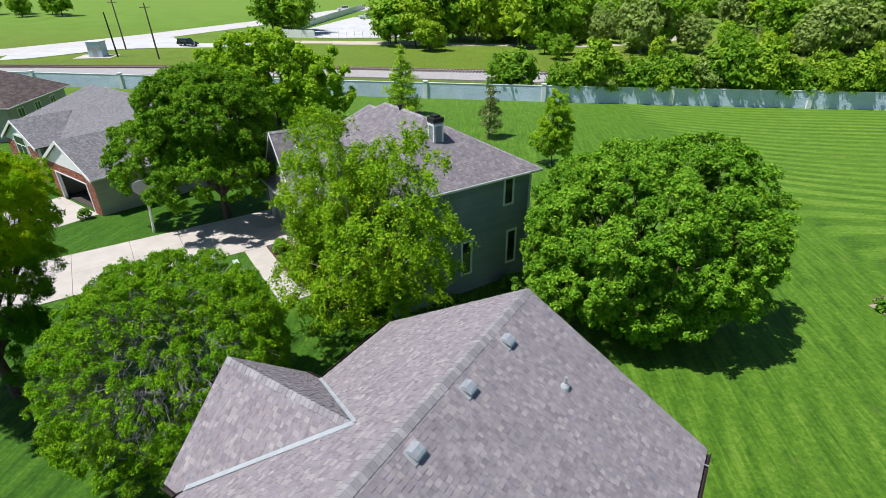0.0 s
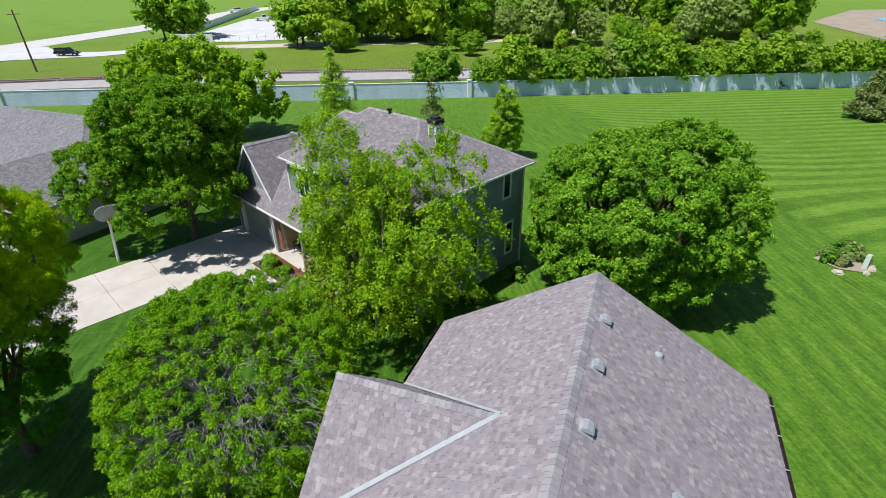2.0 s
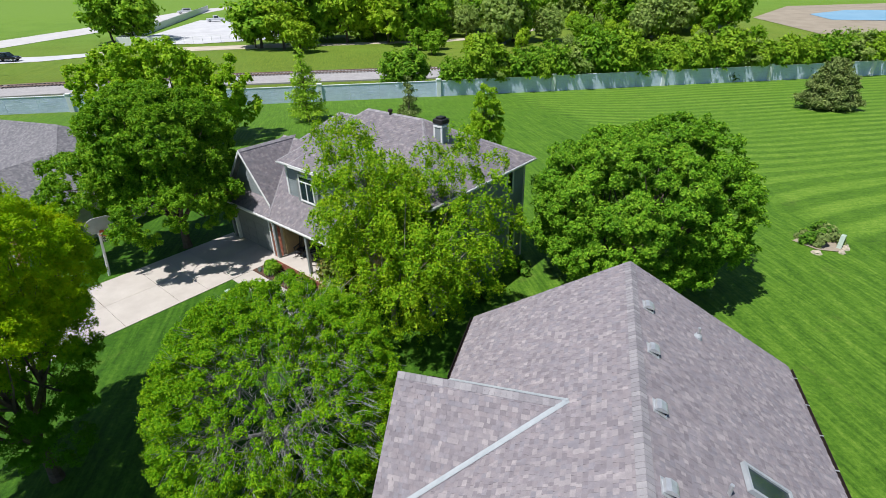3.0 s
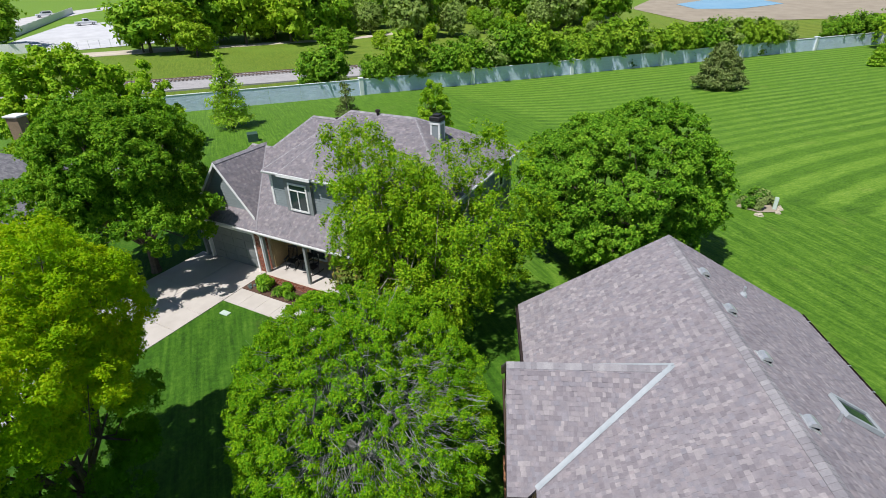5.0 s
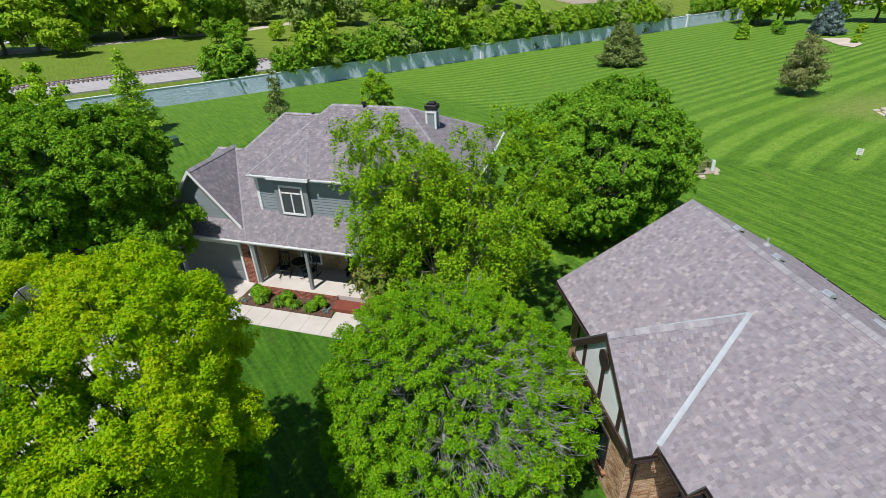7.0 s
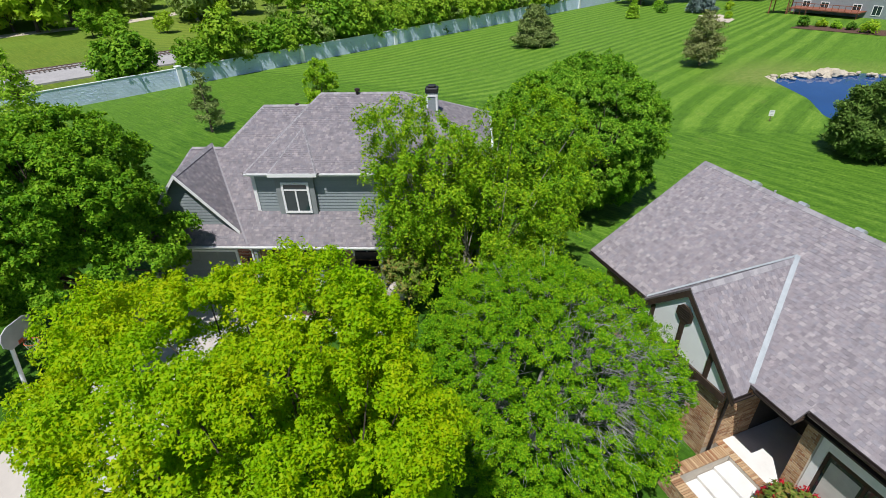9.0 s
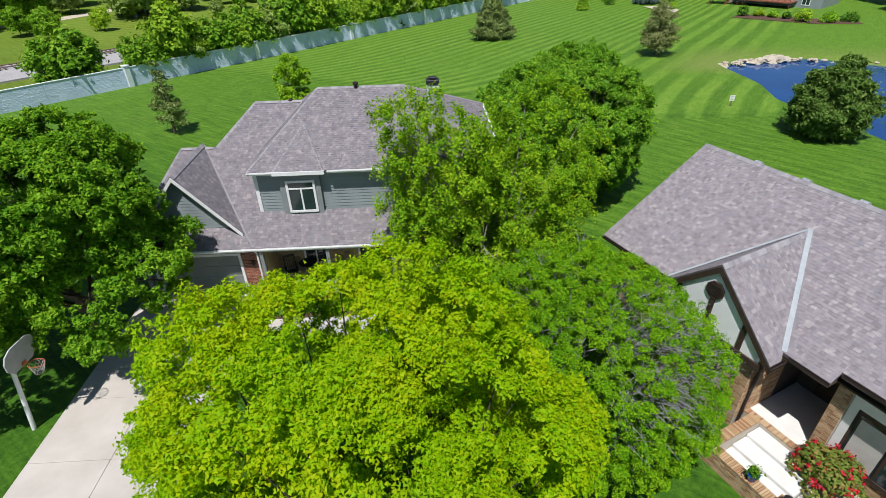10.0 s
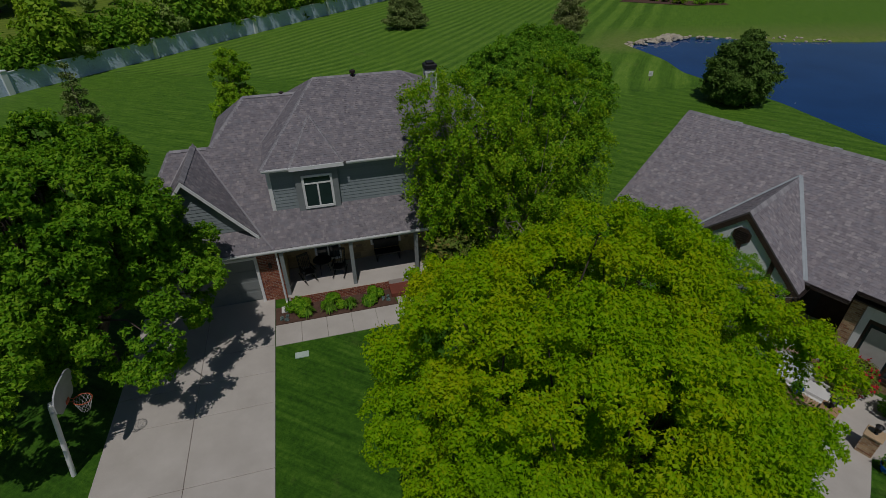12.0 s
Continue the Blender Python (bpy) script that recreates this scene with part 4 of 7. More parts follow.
def patch(name, poly, mat, label, category, lift=0.05, step=6.0):
    """An area on the ground that follows its slope."""
    bm = bmesh.new()
    bm.faces.new([bm.verts.new((x, y, 0)) for x, y in poly])
    x0, x1 = min(p[0] for p in poly), max(p[0] for p in poly)
    y0, y1 = min(p[1] for p in poly), max(p[1] for p in poly)
    for lo, hi, ax in ((x0, x1, 0), (y0, y1, 1)):
        c = lo + step
        while c < hi:
            no = (1, 0, 0) if ax == 0 else (0, 1, 0)
            bmesh.ops.bisect_plane(bm, geom=bm.verts[:] + bm.edges[:] + bm.faces[:], plane_co=(c, c, 0), plane_no=no)
            c += step
    for v in bm.verts:
        v.co.z = ground_z(v.co.x, v.co.y) + lift
    for f in bm.faces:
        f.normal_update()
        if f.normal.z < 0:
            f.normal_flip()
    me = bpy.data.meshes.new(name)
    bm.to_mesh(me)
    bm.free()
    me.materials.append(M[mat])
    return whole(name, me, mat, label, category, kind="structure")


# ---- house frames: near house (ridge along its x), middle house (front along its x) ----
H1 = Matrix.Translation((0.514, 13.926, 0)) @ pose(0, 0, 0, 0, 0, 63)
H2 = Matrix.Translation((-12.18, 28.38, 0)) @ pose(0, 0, 0, 0, 0, -51)

# ---- near house ----
near = thing("brick_house", H1, "single-storey tan brick house with mauve-grey shingle roof and timbered gable", "house")
RZ, SL = 6.47, 0.604


def rz(v):
    return RZ - SL * abs(v)


def near_pick(u, v):
    return -6.6 < u < -1.6 and 0.3 < -v < 2.3


P = lambda u, v: (u, v, rz(v))
roof_plane(near, [P(0.15, 0), P(0.15, 5.0), P(-3.3, 5.0), P(-5.5, 1.5), P(-5.5, 0)], "shingle_near", seed=11)
roof_plane(near, [P(-5.5, 0), P(-5.5, 1.5), P(-7.7, 5.0), P(-9.1, 5.0), P(-9.1, 0)], "shingle_near", seed=12)
roof_plane(near, [P(-9.1, 0), P(-9.1, 4.6), P(-24, 4.6), P(-24, 0)], "shingle_near", seed=13)
roof_plane(near, [P(0.15, 0), P(-24, 0), P(-24, -5.2), P(0.15, -5.2)], "shingle_near", seed=14, pick=near_pick)
g = lambda u, v: (u, v, 5.56 - 0.96 * abs(u + 5.5))
roof_plane(near, [g(-5.5, 5.72), g(-5.5, 1.5), g(-7.84, 5.22), g(-7.84, 5.72)], "shingle_near", seed=15, thick=0.07)
roof_plane(near, [g(-5.5, 5.72), g(-3.16, 5.72), g(-3.16, 5.22), g(-5.5, 1.5)], "shingle_near", seed=16, thick=0.07)
caps(near, (-24, 0, RZ), (0.15, 0, RZ), 0.16, 0.145)
caps(near, (-5.5, 1.45, 5.56), (-5.5, 5.72, 5.56), 0.13, 0.145, pitch=0.95)
for u0, u1 in ((-5.5, -7.72), (-5.5, -3.28)):
    a, b = Vector((u0, 1.45, rz(1.45))), Vector((u1, 5.0, rz(5.0)))
    d = (b - a).normalized()
    w = d.cross(Vector((0, 0, 1))).normalized() * (0.075 if u1 < u0 else 0.05)
    up = Vector((0, 0, 0.065))
    part("valley_flashing", Shape().add([a - w + up * 0.6, a + up * 0.5, a + w + up * 0.6, b - w + up * 0.9, b + up * 0.7, b + w + up * 0.9], [(0, 1, 4, 3), (1, 2, 5, 4)]), "flashing", near)


def roof_vent(u, v, turn=0.0):
    m = Matrix.Translation((u, v, rz(v) + 0.02)) @ pose(0, 0, 0, 31.1 if v < 0 else -31.1) @ Matrix.Diagonal((0.82, 0.82, 0.9, 1))
    sh = Shape().box(-0.24, -0.22, -0.01, 0.24, 0.2, 0.012, m)
    prof = [(0.16, 0.012), (0.15, 0.1), (0.06, 0.155), (-0.1, 0.15), (-0.17, 0.12), (-0.17, 0.09)]
    vs = [m @ Vector((x, y, z)) for x in (-0.17, 0.17) for y, z in prof]
    k = len(prof)
    sh.add(vs, [(i, i + 1, k + i + 1, k + i) for i in range(k - 1)] + [tuple(range(k)), tuple(reversed(range(k, 2 * k)))])
    ob = part("roof_vent", sh, "galvanised", near, "pale galvanised metal box vent")
    part("vent_opening", Shape().box(-0.15, -0.165, 0.012, 0.15, -0.15, 0.09, m), "black_plastic", ob)
    return ob


for u in (-2.0, -3.92, -5.9, -7.93):
    roof_vent(u, -0.42)
pipe = part("vent_pipe", Shape().tube([(-1.8, -1.9, rz(1.9) - 0.05), (-1.8, -1.9, rz(1.9) + 0.32)], 0.04, 10), "galvanised", near, "thin metal plumbing vent pipe")
part("pipe_boot", Shape().lathe([(0.13, -0.06), (0.11, 0.06), (0.055, 0.13)], (-1.8, -1.9, rz(1.9)), 12), "flashing", pipe)
pipe = part("vent_pipe", Shape().tube([(-7.05, -1.75, rz(1.75) - 0.05), (-7.05, -1.75, rz(1.75) + 0.28)], 0.04, 10), "galvanised", near)
# skylight on the garden slope
sm = Matrix.Translation((-6.3, -2.75, rz(2.75) + 0.02)) @ pose(0, 0, 0, 31.1)
skl = part("skylight", Shape().box(-0.36, -0.62, 0, -0.29, 0.62, 0.11, sm).box(0.29, -0.62, 0, 0.36, 0.62, 0.11, sm).box(-0.288, -0.62, 0, 0.288, -0.55, 0.11, sm).box(-0.288, 0.55, 0, 0.288, 0.62, 0.11, sm), "flashing", near, "long narrow roof window with a metal kerb")
part("pane", Shape().box(-0.288, -0.549, 0.05, 0.288, 0.549, 0.07, sm), "pane", skl)

# walls
WT = 0.25
walls = part("wall", Shape().box(-23.4, -4.55, -0.3, -0.35, -4.3, 3.72).box(-3.2, 4.15, -0.3, -0.35, 4.4, 3.8).box(-0.6, -4.3, -0.3, -0.35, 4.15, 3.72).box(-23.4, 4.0, -0.3, -10.0, 4.1, 3.8), "mortar", near, "tan brick wall")
part("gable_wall", Shape().add([(-0.6, -4.3, 3.6), (-0.6, 4.3, 3.6), (-0.6, 0, 6.2), (-0.35, -4.3, 3.6), (-0.35, 4.3, 3.6), (-0.35, 0, 6.2)], [(0, 1, 2), (5, 4, 3), (0, 3, 4, 1), (1, 4, 5, 2), (2, 5, 3, 0)]), "siding_tan", near)
brick_face(walls, (-3.2, 4.4, -0.05), (1, 0), 2.85, 3.3, "brick_tan", [(0.65, 0.85, 2.1, 2.35)], outward=(0, 1), seed=21)
brick_face(walls, (-0.35, -4.5, -0.05), (0, 1), 8.8, 3.6, "brick_tan", outward=(1, 0), seed=22)
brick_face(walls, (-23.4, -4.55, -0.05), (1, 0), 23.0, 3.4, "brick_tan", outward=(0, -1), seed=23)
window(near, (-2.5, 4.4, 0.85), (1, 0), (0, 1), 1.35, 1.4, "bronze_metal", 2, 0.06)
# front gable bay
bay = part("gable_bay", Shape().box(-7.35, 3.6, -0.3, -7.1, 5.52, 3.2).box(-7.1, 5.27, -0.3, -3.9, 5.52, 2.95).box(-3.9, 4.4, -0.3, -3.65, 5.52, 3.2), "mortar", near, "tan brick bay under the front gable")
brick_face(bay, (-7.35, 5.52, -0.05), (1, 0), 3.7, 2.95, "brick_tan", [(1.05, 0.75, 2.75, 2.2)], 300, 24, outward=(0, 1))
brick_face(bay, (-3.65, 4.4, -0.05), (0, 1), 1.12, 3.0, "brick_tan", outward=(1, 0), seed=37)
brick_face(bay, (-7.35, 3.6, 0.4), (0, 1), 1.92, 2.8, "brick_tan", outward=(-1, 0), seed=25)
window(near, (-6.25, 5.52, 0.82), (1, 0), (0, 1), 1.6, 1.3, "bronze_metal", 2, 0.06)
part("window_sill", Shape().box(-6.45, 5.48, 0.66, -4.5, 5.64, 0.74, c=0.01), "brick_tan", near)
tri = [(-7.4, 2.98), (-3.6, 2.98), (-3.6, 3.55), (-5.5, 5.32), (-7.4, 3.55)]
part("stucco_gable", Shape().add([(u, y, z) for y in (5.48, 5.62) for u, z in tri], [(4, 3, 2, 1, 0), (5, 6, 7, 8, 9)] + [(i, (i + 1) % 5, 5 + (i + 1) % 5, 5 + i) for i in range(5)]), "stucco", near, "white stucco gable panel")


def beam(a, b, w=0.17, d=0.035, y=5.624, name="timber", mat="dark_timber"):
    p, q = Vector((a[0], y, a[1])), Vector((b[0], y, b[1]))
    e = (q - p).normalized()
    s = Vector((-e.z, 0, e.x)) * w / 2
    o = Vector((0, d, 0))
    return part(name, Shape().add([p - s, q - s, q + s, p + s, p - s + o, q - s + o, q + s + o, p + s + o], [(0, 1, 2, 3), (7, 6, 5, 4), (0, 4, 5, 1), (1, 5, 6, 2), (2, 6, 7, 3), (3, 7, 4, 0)]), mat, near)


beam((-7.55, 2.93), (-3.45, 2.93), 0.26, 0.06, 5.63)
beam((-5.5, 3.07), (-5.5, 4.75), 0.17)
beam((-6.75, 3.07), (-6.75, 4.05), 0.16)
beam((-4.25, 3.07), (-4.25, 4.05), 0.16)
for s in (-1, 1):
    part("rake_board", Shape().add([(-5.5, 5.66, 5.48), (-5.5 + s * 2.36, 5.66, 3.22), (-5.5 + s * 2.36, 5.66, 2.98), (-5.5, 5.66, 5.24), (-5.5, 5.715, 5.48), (-5.5 + s * 2.36, 5.715, 3.22), (-5.5 + s * 2.36, 5.715, 2.98), (-5.5, 5.715, 5.24)],
         [(0, 1, 2, 3), (7, 6, 5, 4), (0, 4, 5, 1), (1, 5, 6, 2), (2, 6, 7, 3), (3, 7, 4, 0)]), "dark_timber", near, "dark brown gable board")
    part("soffit", Shape().add([(-5.5, 5.09, 5.36), (-5.5 + s * 2.3, 5.09, 3.16), (-5.5 + s * 2.3, 5.65, 3.16), (-5.5, 5.65, 5.36)], [(0, 1, 2, 3)]), "dark_timber", near)
octo = [(-5.5 + 0.33 * math.cos(math.pi / 8 + k * math.pi / 4), 4.55 + 0.33 * math.sin(math.pi / 8 + k * math.pi / 4)) for k in range(8)]
ov = part("gable_vent", Shape().add([(u, y, z) for y in (5.625, 5.675) for u, z in octo], [tuple(range(8)), tuple(reversed(range(8, 16)))] + [(i, 8 + i, 8 + (i + 1) % 8, (i + 1) % 8) for i in range(8)]), "dark_timber", near, "dark octagonal louvred gable vent")
for k in range(5):
    part("slat", Shape().box(-5.72, 5.677, 4.37 + k * 0.08, -5.28, 5.69, 4.42 + k * 0.08), "bronze_metal", ov)
# eave boards and gutters
gutter(near, (-3.1, 5.0, rz(5.0) - 0.02), (0.1, 5.0, rz(5.0) - 0.02), "bronze_metal")
gutter(near, (-9.1, 5.0, rz(5.0) - 0.02), (-7.9, 5.0, rz(5.0) - 0.02), "bronze_metal")
gutter(near, (-24, 4.6, rz(4.6) - 0.02), (-9.15, 4.6, rz(4.6) - 0.02), "bronze_metal")
gutter(near, (-24, -5.2, rz(5.2) - 0.02), (0.1, -5.2, rz(5.2) - 0.02), "bronze_metal", outward=(0, -1))
for k in range(20):
    part("gutter_strap", Shape().box(-0.4 - k * 1.15, -5.31, rz(5.2) - 0.02, -0.37 - k * 1.15, -5.2, rz(5.2) - 0.005), "galvanised", near)
gutter(near, (-7.84, 5.05, 3.28), (-7.84, 5.72, 3.28), "bronze_metal", outward=(-1, 0))
gutter(near, (-3.16, 5.05, 3.28), (-3.16, 5.72, 3.28), "bronze_metal", outward=(1, 0))
part("soffit", Shape().box(-24, 4.1, 3.3, -9.1, 4.6, 3.36).box(-9.1, 2.0, 3.3, -7.36, 5.0, 3.34).box(-3.6, 4.4, 3.34, 0.1, 5.0, 3.38).box(-24, -5.2, 3.2, 0.1, -4.55, 3.24), "dark_timber", near)
part("downspout", Shape().tube([(-7.6, 5.4, 3.1), (-7.45, 5.3, 2.8), (-7.42, 5.3, 0.15), (-7.42, 5.5, 0.02)], 0.05, 6), "bronze_metal", near, "dark brown downspout")
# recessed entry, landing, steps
# walls of the recess coloured dark for the shade inside it
part("entry_wall", Shape().box(-9.45, 2.0, -0.3, -7.1, 2.2, 3.4).box(-7.35, 2.0, -0.3, -7.1, 3.6, 3.4), "interior_shade", near)
edoor = part("entry_door", Shape().box(-8.9, 2.2, 0.5, -7.95, 2.26, 2.55, c=0.01), "dark_timber", near, "dark wooden front door")
part("side_pane", Shape().box(-9.25, 2.2, 0.6, -8.98, 2.24, 2.5), "pane", edoor)
pier = part("entry_pier", Shape().box(-9.5, 2.2, -0.3, -9.1, 4.3, 3.4), "mortar", near)
brick_face(pier, (-9.5, 4.3, 0.4), (1, 0), 0.4, 2.9, "brick_tan", outward=(0, 1), seed=26)
brick_face(pier, (-9.1, 2.2, 0.4), (0, 1), 2.1, 2.9, "brick_tan", outward=(1, 0), seed=27)
landing = part("landing", Shape().box(-9.3, 2.2, -0.2, -7.36, 4.75, 0.45, c=0.015), "white_concrete", near, "pale concrete entry landing")
part("landing_edge", Shape().box(-9.4, 4.76, -0.2, -7.36, 5.0, 0.49, c=0.015), "mortar", near)
for k in range(3):
    part("step", Shape().box(-10.0, 5.003 + k * 0.62, -0.2, -7.98, 5.003 + (k + 1) * 0.62 + (0 if k < 2 else 0.2), 0.36 - k * 0.12, c=0.012), "white_concrete", near)
swall = part("step_wall", Shape().box(-7.96, 5.06, -0.3, -7.62, 7.05, 0.62).box(-9.95, 7.06, -0.3, -7.62, 7.38, 0.62), "mortar", near, "low tan brick wall round the steps")
brick_face(swall, (-7.62, 5.06, -0.05), (0, 1), 2.3, 0.66, "brick_tan", outward=(1, 0), seed=29)
brick_face(swall, (-9.95, 7.38, -0.05), (1, 0), 2.33, 0.66, "brick_tan", outward=(0, 1), seed=30)
brick_face(swall, (-9.95, 7.06, -0.05), (1, 0), 2.0, 0.66, "brick_tan", outward=(0, -1), seed=31)
cap_me = Shape().box(0.003, 0, 0, 0.068, 0.36, 0.06, c=0.005).mesh("cap_brick", "brick_tan")


def cap_bricks():
    for k in range(30):
        ob = new("cap_brick", cap_me)
        ob.parent, ob.matrix_basis = swall, Matrix.Translation((-9.95 + k * 0.076, 7.04, 0.622))
    for k in range(26):
        ob = new("cap_brick", cap_me)
        ob.parent, ob.matrix_basis = swall, Matrix.Translation((-7.61, 5.06 + k * 0.076, 0.622)) @ pose(0, 0, 0, 0, 0, 90)
    for k in range(26):
        ob = new("cap_brick", cap_me)
        ob.parent, ob.matrix_basis = landing, Matrix.Translation((-9.35 + k * 0.076, 4.75, 0.492)) @ Matrix.Diagonal((1, 0.72, 0.4, 1))


LATER.append(cap_bricks)
for u in (-10.2, -11.45):
    pl = part("gate_pillar", Shape().box(u - 0.22, 7.0, -0.3, u + 0.22, 7.44, 0.78), "mortar", near, "square tan brick pillar")
    for o, e, w in (((u - 0.22, 7.0, -0.05), (1, 0), (0, -1)), ((u - 0.22, 7.44, -0.05), (1, 0), (0, 1)), ((u - 0.22, 7.0, -0.05), (0, 1), (-1, 0)), ((u + 0.22, 7.0, -0.05), (0, 1), (1, 0))):
        brick_face(pl, o, e, 0.44, 0.8, "brick_tan", outward=w, seed=32)
    part("pillar_cap", Shape().box(u - 0.26, 6.96, 0.78, u + 0.26, 7.48, 0.85, c=0.02), "brick_tan", pl)
    lamp = part("lantern", Shape().lathe([(0.06, 0), (0.06, 0.03), (0.025, 0.05), (0.025, 0.1), (0.09, 0.13), (0.1, 0.3), (0.13, 0.31), (0.02, 0.4)], (u, 7.22, 0.85), 8), "black_plastic", pl, "small black lantern")
wing = part("wall", Shape().box(-14.0, 3.9, -0.3, -9.5, 4.1, 3.4), "mortar", near)
brick_face(wing, (-14.0, 4.1, 0.0), (1, 0), 4.5, 3.2, "brick_tan", [(1.2, 0.5, 4.4, 2.6)], outward=(0, 1), seed=33)
wroot = window(near, (-12.8, 4.1, 0.62), (1, 0), (0, 1), 3.0, 1.85, "dark_timber", 3, 0.13)
part("white_casing", Shape().box(-9.74, 4.1, 0.2, -9.52, 4.2, 3.2).box(-13.1, 4.1, 2.63, -9.745, 4.2, 3.2), "white_paint", near)
part("blind", Shape().box(-10.7, 4.126, 0.7, -9.9, 4.13, 2.3), "curtain", near)
sw = [(-10.0, 6.45), (-8.0, 6.45), (-8.0, 7.05), (-10.0, 7.05)]
part("front_path", Shape().prism([(-12.6, 4.4), (-10.02, 4.4), (-10.02, 7.0), (-10.45, 7.6), (-10.6, 9.0), (-11.0, 11.0), (-12.6, 11.0), (-12.0, 8.5), (-11.7, 7.4), (-12.6, 6.6)], -0.1, 0.05), "concrete", near, "pale concrete path")

# pots, rose bush and shrub by the steps
def pot(u, v, z, mat, label, flower, r=0.17):
    root = thing("flower_pot", H1 @ Matrix.Translation((u, v, z)), label, "flower pot")
    part("bowl", Shape().lathe([(r * 0.65, 0), (r * 0.85, 0.1), (r, 0.24), (r * 1.1, 0.25), (r * 1.1, 0.28), (r * 0.9, 0.28), (r * 0.85, 0.23)], (0, 0, 0), 18), mat, root, smooth=True)
    part("soil", Shape().lathe([(r * 0.84, 0.2), (r * 0.86, 0.235)], (0, 0, 0), 14), "mulch", root)
    rng = np.random.default_rng(int(abs(u * 100)))
    n = 160
    p = rng.normal(size=(n, 3)) * r * 0.5 + np.array([0, 0, 0.36])
    part("plant", quads_mesh("plant", leaves(rng, p, rng.normal(size=(n, 3)) + np.array([0, 0, 1]), 0.07), "shrub"), "shrub", root, kind="stuff")
    n = 50
    p = rng.normal(size=(n, 3)) * r * 0.5 + np.array([0, 0, 0.42])
    part("blossom", quads_mesh("blossom", leaves(rng, p, rng.normal(size=(n, 3)) + np.array([0, 0, 1.5]), 0.06, 1.0), flower), flower, root, kind="stuff")


pot(-7.79, 7.22, 0.685, "dark_glaze", "dark glazed pot of red flowers on the brick wall", "red_flower", 0.19)
pot(-9.2, 7.22, 0.685, "blue_glaze", "bright blue glazed pot with small green plants", "leaf_fresh", 0.16)
pot(-12.1, 7.6, 0.04, "blue_glaze", "bright blue glazed pot with small green plants", "leaf_fresh", 0.2)
rose = bush("rose_bush", "red-leaved rose bush in bloom beside the steps", tuple(H1 @ Vector((-10.05, 5.0, 0.02))), 0.95, 1.5, "red_leaf", 41, 2600, 0.09, "rose bush")
rng = np.random.default_rng(42)
q = rng.normal(size=(42, 3))
q /= np.linalg.norm(q, axis=1, keepdims=True)
q[:, 2] = abs(q[:, 2])
fl = []
for c in q * np.array([0.85, 0.85, 0.95]) + np.array([0, 0, 0.55]):
    fl.append(leaves(rng, c + rng.normal(size=(9, 3)) * 0.045, rng.normal(size=(9, 3)) + np.array([0, 0, 1]), 0.085, 1.0))
part("blossom", quads_mesh("blossom", np.concatenate(fl), "red_flower"), "red_flower", rose, "red rose blossoms")
bush("clipped_shrub", "dense rounded green shrub beside the front path", tuple(H1 @ Vector((-12.0, 5.3, 0.03))), 0.95, 1.35, "shrub", 43, 3800, 0.07)

# ---- middle house ----
mid = thing("grey_house", H2, "two-storey blue-grey sided house with hipped shingle roof and front porch", "house")
F = lambda a, b: (a, b, 2.95 + 0.74 * b)
RZ2 = 8.15
roof_plane(mid, [F(-5.9, -0.1), F(-0.2, -0.1), F(-0.2, 4.07), F(-4.0, 4.07)], "shingle_mid", seed=51)
roof_plane(mid, [F(-2.4, 4.07), F(-0.16, 4.07), F(1.56, 6.05), F(-0.8, 6.05)], "shingle_mid", seed=52)
roof_plane(mid, [F(-0.2, -0.1), F(7.2, -0.1), F(5.9, 1.3), F(-0.2, 1.3)], "shingle_mid", seed=53)
roof_plane(mid, [F(-0.2, 1.3), F(0.0, 1.3), F(0.0, 4.07), F(-0.2, 4.07)], "shingle_mid", seed=60)
roof_plane(mid, [F(7.2, -0.1), (7.2, 1.32, 2.88), (5.9, 1.32, F(0, 1.3)[2])], "shingle_mid", seed=61)
roof_plane(mid, [F(-2.4, 4.07), F(-0.8, 6.05), (-2.4, 8.05, 5.96)], "shingle_mid", seed=54)
roof_plane(mid, [F(-0.8, 6.05), F(3.0, 6.05), (3.0, 8.05, 5.95), (-2.4, 8.05, 5.95)], "shingle_mid", seed=55)
roof_plane(mid, [F(-4.0, 4.07), F(-2.3, 4.07), (-2.3, 8.2, 2.95), (-5.9, 8.2, 2.95)], "shingle_mid", seed=56)
roof_plane(mid, [(-5.9, 8.2, 2.95), F(-5.9, -0.1), F(-4.0, 4.07)], "shingle_mid", seed=57)
gg = lambda a, b: (a, b, 6.12 - 1.2 * abs(a + 3.05))
roof_plane(mid, [gg(-3.05, 0.42), gg(-0.67, 0.42), gg(-3.05, 4.3)], "shingle_mid", seed=58, thick=0.06)
roof_plane(mid, [gg(-3.05, 0.42), gg(-3.05, 4.3), gg(-5.43, 0.42)], "shingle_mid", seed=59, thick=0.06)
U0, U1, V0, V1, EZ = -0.2, 10.63, 1.0, 9.53, 5.92
roof_plane(mid, [(U0, V0, EZ), (U1, V0, EZ), (6.4, 5.5, RZ2), (2.4, 5.5, RZ2)], "shingle_mid", seed=62)
roof_plane(mid, [(U1, V0, EZ), (U1, V1, EZ), (6.4, 5.5, RZ2)], "shingle_mid", seed=63)
roof_plane(mid, [(U0, V1, EZ), (U0, V0, EZ), (2.4, 5.5, RZ2)], "shingle_mid", seed=64)
roof_plane(mid, [(U1, V1, EZ), (U0, V1, EZ), (2.4, 5.5, RZ2), (6.4, 5.5, RZ2)], "shingle_mid", seed=65)
